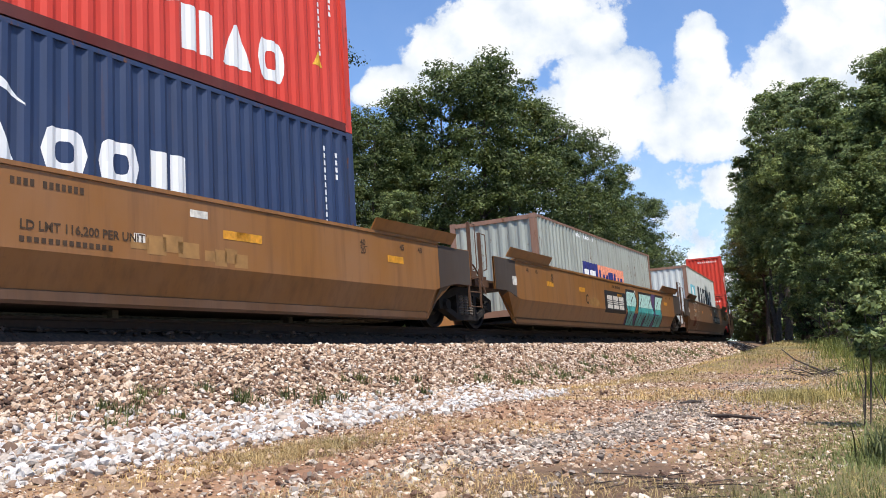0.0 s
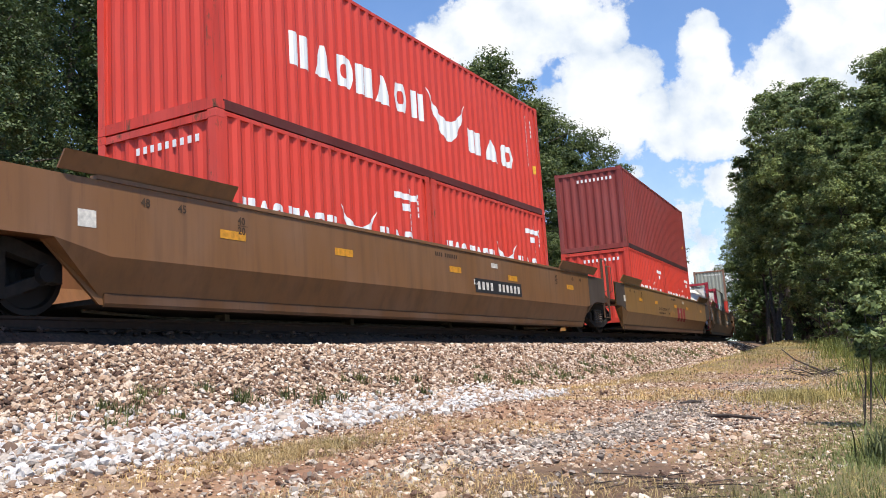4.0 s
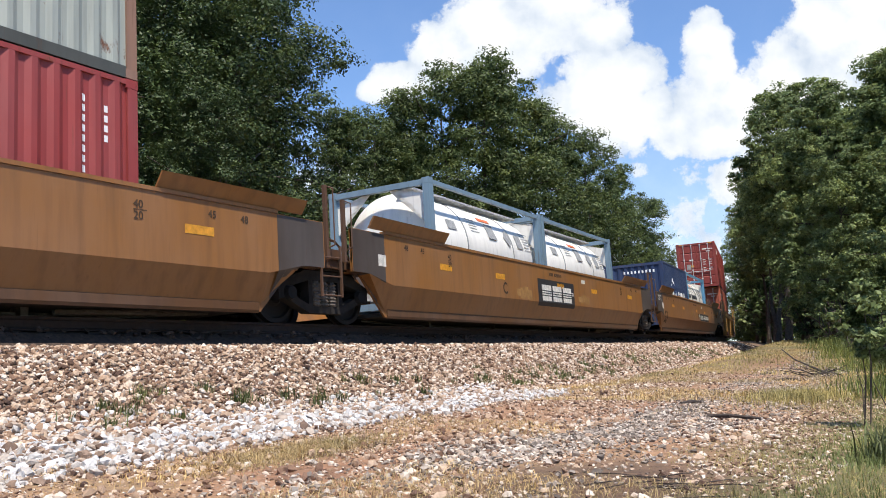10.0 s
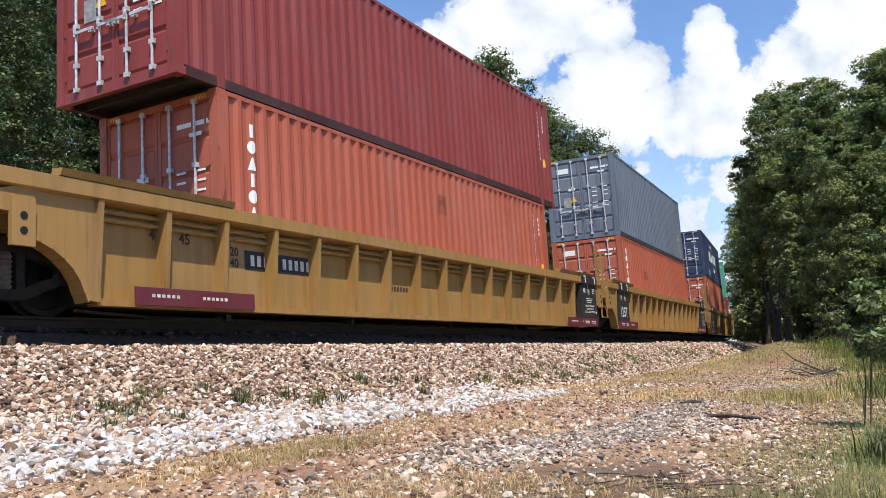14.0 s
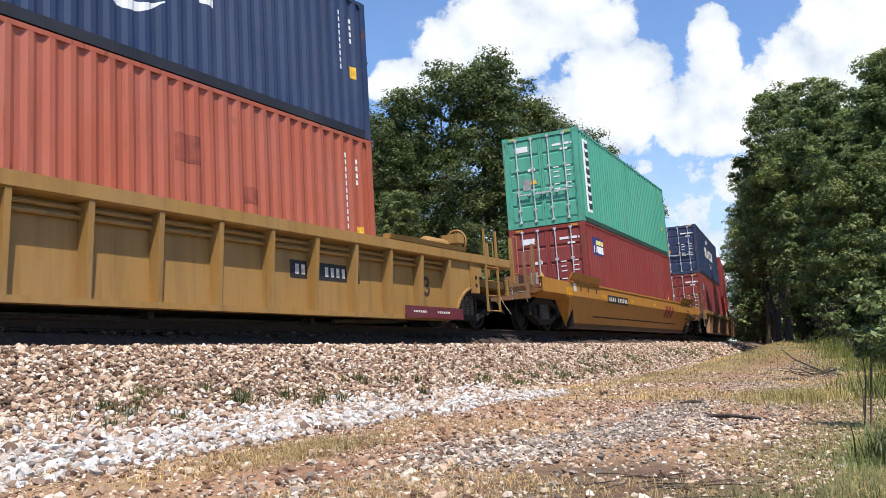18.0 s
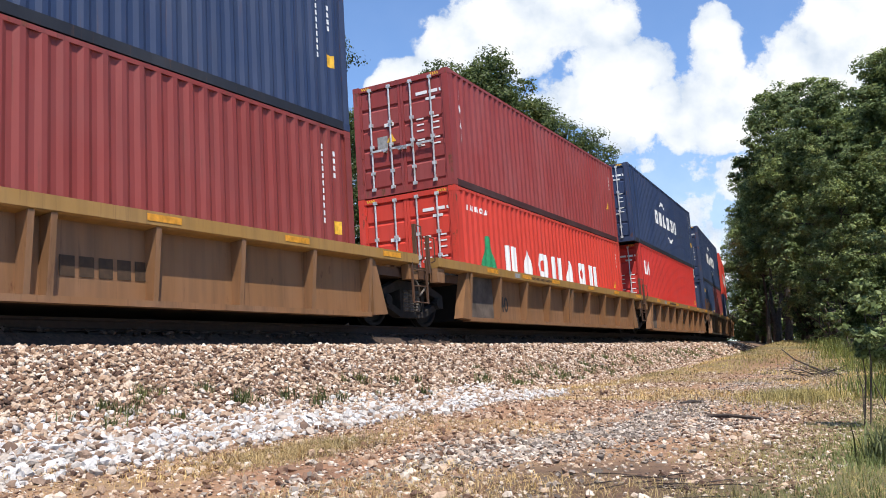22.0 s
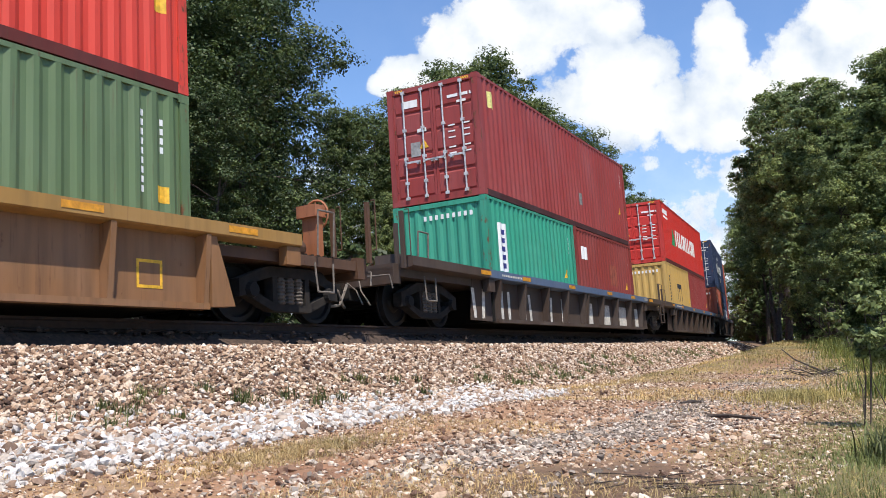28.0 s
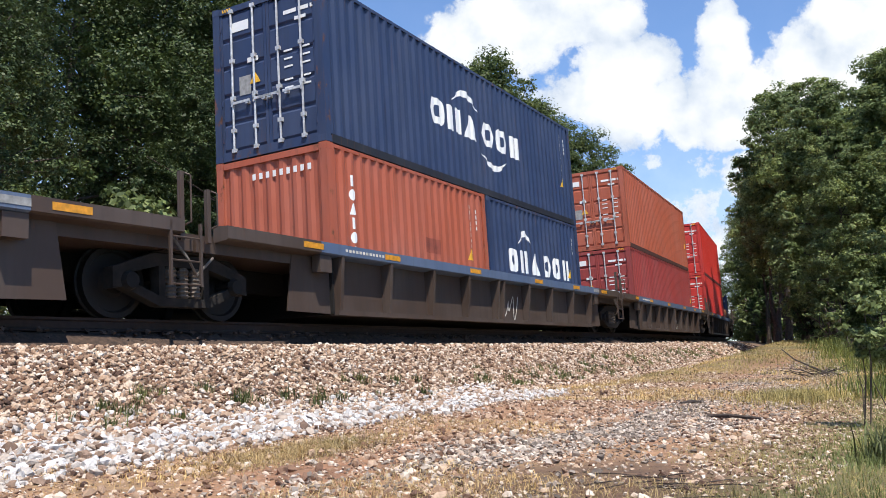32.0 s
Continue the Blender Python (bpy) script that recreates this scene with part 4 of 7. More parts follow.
    for j in range(7):
        w = (0.55, 0.34, 0.50, 0.42, 0.52, 0.30, 0.46)[j]
        part("text_line", Geo().box(0, w, -0.002, 0.002, -0.014, 0.014), STENCIL, root, "", at(2.02, 0.60 - j * 0.07))
    for j in range(5):
        part("text_line", Geo().box(0, 0.44 - 0.05 * (j % 2), -0.002, 0.002, -0.012, 0.012), STENCIL, root, "", at(-0.95, 0.62 - j * 0.07))
    return root


GREYTAG = plain("grey_label", (0.28, 0.28, 0.27), 0.7)
ORANGETAG = plain("orange_label", (0.62, 0.14, 0.04), 0.6)
STENCIL = plain("faded_grey_stencil", (0.36, 0.35, 0.33), 0.8)
REDTAG = plain("red_label", (0.55, 0.05, 0.04), 0.6)
PINK = plain("magenta_lettering", (0.55, 0.03, 0.10), 0.6)


# ================= well cars =================
BROWN = paint("brown_car_paint", (0.265, 0.112, 0.029), 0.15, 0.5, 0.25, 0.42)
OCHRE = paint("ochre_car_paint", (0.335, 0.185, 0.05), 0.25, 0.5, 0.25)
TAN = paint("tan_car_paint", (0.25, 0.122, 0.05), 0.5, 0.55, 0.3)
SOOT = paint("sooty_brown_car_paint", (0.070, 0.046, 0.034), 0.35, 0.5, 0.3)
MAROON = paint("maroon_sill_paint", (0.13, 0.018, 0.025), 0.1, 0.4, 0.2)
BLUE_EDGE = paint("faded_blue_edge_paint", (0.088, 0.13, 0.215), 0.3, 0.35, 0.3)
# running gear: grease and dust, blackened to stand for shade under the cars
GRIME_SHADE = plain("greasy_shaded_gear", (0.007, 0.0055, 0.0045), 0.9, 0.0)
GEAR = plain("dusty_shaded_steel", (0.017, 0.013, 0.010), 1.0, 0.0, 8, 0.5)
DUSTY = plain("dusty_pale_rod", (0.16, 0.135, 0.11), 0.8)
BRIGHT_RUST = paint("bright_rust_iron", (0.33, 0.115, 0.045), 0.6, 0.4, 0.3)
AMBER_PAINT = paint("orange_yellow_car_paint", (0.46, 0.205, 0.03), 0.2, 0.4, 0.25)
RUSTED = paint("rust_brown_ironwork", (0.10, 0.05, 0.027), 0.5, 0.5, 0.2)
# spring dust made paler to show the sun falling on it
SPRING = plain("dusty_sunlit_steel", (0.10, 0.080, 0.062), 0.85, 0.0, 10, 0.4)
# wheel steel, with the shade under the car put into its colour
WHEEL = plain("worn_shaded_wheel", (0.006, 0.0045, 0.0035), 0.7, 0.1)


def side_frame_geo(g):
    """Cast side frame: top chord with the two jaw arms, tension member below, columns round the spring nest."""
    g.prism([(-1.12, 0.34), (-1.12, 0.60), (-0.50, 0.82), (0.50, 0.82), (1.12, 0.60), (1.12, 0.34), (0.97, 0.36), (0.94, 0.52), (0.42, 0.66), (-0.42, 0.66), (-0.94, 0.52), (-0.97, 0.36)], -0.09, 0.09, "y")
    g.prism([(-0.97, 0.36), (-0.42, 0.14), (0.42, 0.14), (0.97, 0.36), (0.86, 0.44), (0.36, 0.25), (-0.36, 0.25), (-0.86, 0.44)], -0.09, 0.09, "y")
    for x in (-0.42, 0.32):
        g.box(x, x + 0.10, -0.085, 0.085, 0.20, 0.68)


def bearing_geo(g):
    g.lathe([(-0.04, 0.0), (-0.04, 0.10), (0.03, 0.125), (0.03, 0.0)], (0, 0, 0), "y", 12)


def bolster_geo(g):
    g.box(-0.22, 0.22, -1.0, 1.0, 0.52, 0.74)
    g.lathe([(0.70, 0.0), (0.70, 0.3), (0.84, 0.3), (0.84, 0.0)], (0, 0, 0), "z", 12)


def spring_geo(g):
    prof = [(0.25, 0.06)]
    for i in range(7):
        prof += [(0.26 + i * 0.055, 0.075), (0.28 + i * 0.055, 0.092), (0.30 + i * 0.055, 0.075)]
    g.lathe(prof + [(0.66, 0.06)], (0, 0, 0), "z", 10)


def wheelset_geo(g):
    g.tube((0, -1.15, 0), (0, 1.15, 0), 0.075, 8)
    for sgn in (1, -1):
        g.lathe([(sgn * 0.70, 0.08), (sgn * 0.70, 0.16), (sgn * 0.725, 0.20), (sgn * 0.725, 0.36), (sgn * 0.69, 0.385), (sgn * 0.665, 0.485), (sgn * 0.695, 0.485), (sgn * 0.70, 0.46), (sgn * 0.80, 0.455), (sgn * 0.80, 0.39), (sgn * 0.755, 0.365), (sgn * 0.755, 0.20), (sgn * 0.80, 0.15), (sgn * 0.80, 0.08)], (0, 0, 0), "y", 28)


WHEELS = []


def truck(root, x):
    """A two-axle truck under the car at x."""
    bol = put("bolster", shared(("bolster",), bolster_geo), GRIME_SHADE, root, pose(x, 0, 0), "greasy truck bolster coloured dark for shade")
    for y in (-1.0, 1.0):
        put("side_frame", shared(("side_frame",), side_frame_geo), GEAR, bol, pose(0, y, 0), "dusty cast side frame coloured dark for shade")
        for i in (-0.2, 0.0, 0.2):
            put("spring", shared(("spring",), spring_geo), SPRING, bol, pose(i, y * 1.03, 0), "dusty coil spring coloured pale as if sunlit")
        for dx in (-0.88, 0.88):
            put("bearing_cap", shared(("bearing_cap",), bearing_geo), GRIME_SHADE, bol, pose(dx, y * 1.12, 0.44))
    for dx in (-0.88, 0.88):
        put("brake_beam", shared(("brake_beam",), lambda g: g.box(-0.05, 0.05, -0.8, 0.8, 0.36, 0.44)), GRIME_SHADE, bol, pose(dx * 0.42, 0, 0))
        w = put("wheelset", shared(("wheelset",), wheelset_geo), WHEEL, root, pose(x + dx, 0, 0.455), "worn steel wheelset coloured dark for shade")
        WHEELS.append((w, x + dx))


IRON = {"short": RUSTED, "smooth": RUSTED, "sloped": TAN}
DARK_BROWN = paint("dark_reddish_car_paint", (0.20, 0.092, 0.034), 0.2, 0.5, 0.25, 0.45)
CHORD_BROWN = paint("dark_brown_chord", (0.105, 0.047, 0.017), 0.4, 0.5, 0.3)
PALE_BROWN = paint("pale_ochre_brown_car_paint", (0.26, 0.135, 0.038), 0.15, 0.5, 0.25, 0.42)
COAT = {2: DARK_BROWN, 3: DARK_BROWN, 4: PALE_BROWN}
KIND = {   # half well, top and bottom of the side, where its lower edge turns up
    "smooth": dict(top=1.52, low=0.10, well=8.15, mat=BROWN),
    "ribbed": dict(top=1.45, low=0.11, well=8.29, mat=OCHRE),
    "sloped": dict(top=1.25, low=0.07, well=8.15, mat=AMBER_PAINT),
    "short": dict(top=1.24, low=0.12, well=6.22, mat=TAN),
    "dark": dict(top=1.19, low=0.12, well=6.22, mat=SOOT),
}


def skin(kind, z):
    """Outer face of a car's near side at height z."""
    if kind == "smooth":
        return -1.50 if z >= 0.64 else -1.50 + (0.64 - z) / 0.47 * 0.20
    if kind == "sloped":
        return -1.50 if z >= 0.90 else -1.50 + (0.90 - z) / 0.73 * 0.38
    return -1.26


def car_mark(root, kind, x0, x1, z0, z1, mat, name="lettering", label="", out=0.004, slant=0.0):
    """A painted patch on the near side of a car."""
    zs = sorted({z0, z1} | {k for k in (0.64, 0.90) if z0 < k < z1})
    g = Geo()
    g.grid([[(x + slant * (z - z0), skin(kind, z) - out, z) for x in (x0, x1)] for z in zs])
    return part(name, g, mat, root, label)


def bars(root, kind, x0, x1, z0, z1, n, mat, gap=0.35, skip=(), out=0.008):
    w = (x1 - x0) / (n + (n - 1) * gap)
    for i in range(n):
        if i not in skip:
            a = x0 + i * w * (1 + gap)
            car_mark(root, kind, a, a + w, z0, z1, mat, out=out)


FONT = {}


def words(root, kind, text, x, z, height, mat, label="", out=0.006):
    """Stencilled characters on the near side, reading from x onwards."""
    if text not in FONT:
        cu = bpy.data.curves.new("text", "FONT")
        cu.body, cu.resolution_u, cu.offset = text, 3, 0.022
        tmp = bpy.data.objects.new("text", cu)
        me = bpy.data.meshes.new_from_object(tmp)
        FONT[text] = ([tuple(v.co) for v in me.vertices], [tuple(p.vertices) for p in me.polygons])
        bpy.data.objects.remove(tmp)
        bpy.data.curves.remove(cu)
        bpy.data.meshes.remove(me)
    vs, fs = FONT[text]
    k = height / 0.69
    g = Geo()
    g.v = [(x + p[0] * k, skin(kind, z + p[1] * k) - out, z + p[1] * k) for p in vs]
    g.f = list(fs)
    return part("lettering", g, mat, root, label)


def ribbon(root, kind, pts, width, mat, out=0.007):
    """A brushed line through pts (x, z) on the near side."""
    g = Geo()
    left, right = [], []
    for i, (x, z) in enumerate(pts):
        a, b = pts[max(0, i - 1)], pts[min(len(pts) - 1, i + 1)]
        dx, dz = b[0] - a[0], b[1] - a[1]
        q = math.hypot(dx, dz) or 1
        nx, nz = -dz / q * width / 2, dx / q * width / 2
        left.append((x + nx, skin(kind, z + nz) - out, z + nz))
        right.append((x - nx, skin(kind, z - nz) - out, z - nz))
    g.grid([left, right])
    return part("scrawl", g, mat, root)


def bent(g, pts, r, seg=6):
    for a, b in zip(pts, pts[1:]):
        g.tube(a, b, r, seg)


def end_gear(root, kind, e, sx, end, mat, top):
    """What stands on the platform at the end e of a car (sx: which way it looks)."""
    d = -sx
    if end == "coupler":
        g = Geo().prism([(-0.14, 0.66), (0.14, 0.66), (0.14, 0.94), (-0.14, 0.94)], e - 0.1 * sx, e + 0.22 * sx)
        part("coupler_shank", g, GRIME_SHADE, root)
        g = Geo().prism([(e + 0.20 * sx, -0.16), (e + 0.55 * sx, -0.20), (e + 0.55 * sx, -0.06), (e + 0.40 * sx, -0.02), (e + 0.45 * sx, 0.10), (e + 0.52 * sx, 0.18), (e + 0.30 * sx, 0.20), (e + 0.20 * sx, 0.14)], 0.64, 0.95, "z")
        part("coupler_head", g, GEAR, root)
        part("end_sill", Geo().box(min(e, e + 0.25 * d), max(e, e + 0.25 * d), -1.28, 1.28, 0.72, 1.08), mat, root)
        for i, y in enumerate((-1.44, -1.05)):
            x = e + d * (0.12 + 0.45 * i)
            part("grab_post", Geo().box(x - 0.035, x + 0.035, y - 0.035, y + 0.035, 0.98, 2.02 - 0.12 * i), mat, root)
            g = Geo()
            bent(g, [(x + 0.05, y - 0.05, 1.2), (x + 0.05, y - 0.13, 1.2), (x + 0.05, y - 0.13, 2.05 - 0.12 * i), (x + 0.05, y - 0.05, 2.05 - 0.12 * i)], 0.012)
            part("hand_loop", g, mat, root)
        l0, l1, lt = (0.95, 1.50, 2.08) if kind == "ribbed" else (0.12, 0.62, 1.30)
        for xx in (l0, l1) if kind in ("smooth", "ribbed") else ():
            x = e + d * xx
            part("ladder_stile", Geo().box(x - 0.02, x + 0.02, -1.50, -1.46, 0.30, lt), mat, root)
        for z in (0.32, 0.64, 0.96, 1.26) if kind in ("smooth", "ribbed") else ():
            part("ladder_rung", Geo().tube((e + d * l0, -1.48, z), (e + d * l1, -1.48, z), 0.014, 6), mat, root)
        g = Geo()
        bent(g, [(e + 0.1 * sx, -0.35, 0.78), (e + 0.3 * sx, -0.42, 0.62), (e + 0.45 * sx, -0.40, 0.38), (e + 0.62 * sx, -0.30, 0.36)], 0.028)
        part("air_hose", g, DUSTY if kind in ("short", "dark") else GRIME_SHADE, root, "sagging rubber air hose")
        g = Geo()
        bent(g, [(e + 0.08 * sx, -1.30, 0.62), (e + 0.14 * sx, -1.28, 0.86), (e + 0.14 * sx, -0.3, 0.88)], 0.014)
        part("cut_lever", g, DUSTY, root, "bent uncoupling lever")
        g = Geo()
        bent(g, [(e + 0.12 * sx, -0.62, 0.84), (e + 0.34 * sx, -0.80, 0.60), (e + 0.30 * sx, -0.95, 0.34)], 0.013)
        part("hose_pipe", g, DUSTY, root, "dusty brake pipe end")
        if kind in ("short", "dark"):
            g = Geo()
            bent(g, [(e + d * 1.0, -1.36, 0.90), (e + d * 1.03, -1.38, 0.44), (e + d * 1.42, -1.38, 0.44), (e + d * 1.45, -1.36, 0.90)], 0.016)
            part("sill_step", g, DUSTY, root, "hanging stirrup step")
            g = Geo()
            bent(g, [(e + d * 0.9, -1.30, 1.03), (e + d * 0.9, -1.34, 1.75), (e + d * 1.3, -1.34, 1.75), (e + d * 1.3, -1.30, 1.03)], 0.016)
            part("hand_loop", g, DUSTY, root)
        g = Geo()
        for i in range(9):
            x = e + d * (0.35 + i * 0.16)
            g.box(x, x + 0.04, -1.2, 1.2, 1.022, 1.055)
        part("platform_grating", g, GEAR, root, "open steel grating")
        if sx > 0 and kind != "sloped":
            bx, by, bz, tone = (e - 1.6, -0.85, 1.86, mat) if kind in ("smooth", "ribbed") else (e - 0.75, -0.85, 1.80, BRIGHT_RUST)
            w = part("brake_wheel", Geo().lathe([(-0.015, 0.25), (0.0, 0.275), (0.015, 0.25), (0.0, 0.235), (-0.015, 0.25)], (0, 0, 0), "x", 18), tone, root, "spoked hand brake wheel", pose(bx, by, bz))
            for i in range(4):
                a = math.pi / 4 * i
                part("spoke", Geo().tube((0, -0.24 * math.cos(a), -0.24 * math.sin(a)), (0, 0.24 * math.cos(a), 0.24 * math.sin(a)), 0.012, 5), tone, w)
            part("brake_stand", Geo().box(bx - 0.18, bx - 0.02, by - 0.15, by + 0.15, 1.02, bz - 0.06).box(bx - 0.26, bx + 0.02, by - 0.2, by + 0.2, bz - 0.06, bz + 0.14), tone, root)
            part("air_reservoir", Geo().lathe([(-0.5, 0.0), (-0.45, 0.12), (-0.36, 0.17), (0.36, 0.17), (0.45, 0.12), (0.5, 0.0)], (bx - 0.75, -0.75, 1.72 if kind in ("smooth", "ribbed") else 1.22), "x", 14), mat, root)
        else:
            part("valve_box", Geo().box(e + 0.75, e + 1.25, -0.95, -0.45, 1.03, 1.36).box(e + 0.8, e + 1.0, -1.05, -0.95, 1.1, 1.3), mat, root)
    else:
        part("connector", Geo().prism([(e + d * 0.9, 0.62), (e + d * 0.15, 0.66), (e, 0.80), (e, 0.96), (e + d * 0.9, 1.0)], -0.42, 0.42, "y"), GEAR, root, "cast articulated connector")
        if sx > 0:
            tall = {"smooth": 2.15, "ribbed": 2.50}.get(kind, 1.85)
            for i, x in enumerate((e - 0.57, e - 0.08) if kind == "ribbed" else (e - 0.35, e + 0.10)):
                part("grab_post", Geo().box(x - 0.03, x + 0.03, -1.46, -1.40, 0.95, tall - 0.18 * i), mat, root)
                g = Geo()
                bent(g, [(x + 0.04, -1.46, 1.15), (x + 0.07, -1.54, 1.18), (x + 0.07, -1.54, tall - 0.06 - 0.18 * i), (x + 0.04, -1.46, tall - 0.02 - 0.18 * i)], 0.012)
                part("hand_loop", g, mat, root)
            for xx in (-0.57, -0.08):
                part("ladder_stile", Geo().box(e + xx - 0.018, e + xx + 0.018, -1.50, -1.465, 0.36, 1.18), mat, root)
            for z in (0.38, 0.68, 0.98):
                part("ladder_rung", Geo().tube((e - 0.55, -1.482, z), (e - 0.10, -1.482, z), 0.013, 6), mat, root)
            part("side_bearing", Geo().box(e - 0.45, e + 0.45, -1.18, -0.92, 0.84, 1.0), GEAR, root)
        else:
            part("side_bearing", Geo().box(e - 0.2, e + 0.9, -1.12, -0.86, 1.0, 1.12), mat, root)
        if kind in ("short", "dark") and sx > 0:
            drum = OCHRE if kind == "short" else RUSTED
            part("air_reservoir", Geo().lathe([(-0.42, 0.0), (-0.38, 0.11), (-0.30, 0.16), (0.30, 0.16), (0.38, 0.11), (0.42, 0.0)], (e - 0.95, -0.85, 1.20), "x", 14), drum, root, "lying air reservoir drum")
            part("brake_valve", Geo().box(e - 0.50, e - 0.22, -1.05, -0.72, 1.02, 1.32).box(e - 0.44, e - 0.30, -1.15, -1.05, 1.08, 1.24), IRON.get(kind, mat), root)
            g = Geo()
            bent(g, [(e - 0.55, -1.0, 1.2), (e - 0.4, -1.28, 1.05), (e - 0.15, -1.34, 0.72), (e + 0.1, -1.2, 0.55), (e + 0.35, -1.25, 0.8)], 0.018)
            part("brake_pipe", g, DUSTY, root, "bent brake pipe")
        if kind == "smooth" and sx > 0:
            g = Geo()
            bent(g, [(e - 0.6, -1.1, 1.05), (e - 0.35, -1.3, 1.35), (e + 0.1, -1.25, 1.30), (e + 0.5, -1.2, 1.05), (e + 0.6, -1.25, 0.7)], 0.02)
            part("brake_pipe", g, RUSTED, root, "bent brake pipe")
            part("brake_valve", Geo().box(e - 1.0, e - 0.7, -1.1, -0.75, 1.02, 1.40).box(e - 0.92, e - 0.78, -1.2, -1.1, 1.1, 1.3), RUSTED, root)
            part("rubbing_block", Geo().box(e - 0.15, e + 0.15, -1.30, -0.95, 1.0, 1.16), RUSTED, root)
        if kind == "ribbed":
            x0 = e + d * 0.75
            part("step_box", Geo().prism([(x0 - 0.5, 1.02), (x0 + 0.5, 1.02), (x0 + 0.5, 1.40), (x0 - 0.5, 1.46)], -1.34, -0.50, "y"), mat, root, "ochre steel step box")
            g = Geo()
            for i in range(8):
                g.box(x0 - 0.46 + i * 0.12, x0 - 0.42 + i * 0.12, -1.30, -0.55, 1.462, 1.48)
            part("step_grating", g, GEAR, root, "open steel grating")
            part("step_hatch", Geo().box(x0 - 0.3, x0 + 0.15, -1.352, -1.34, 1.14, 1.34), GRIME_SHADE, root)


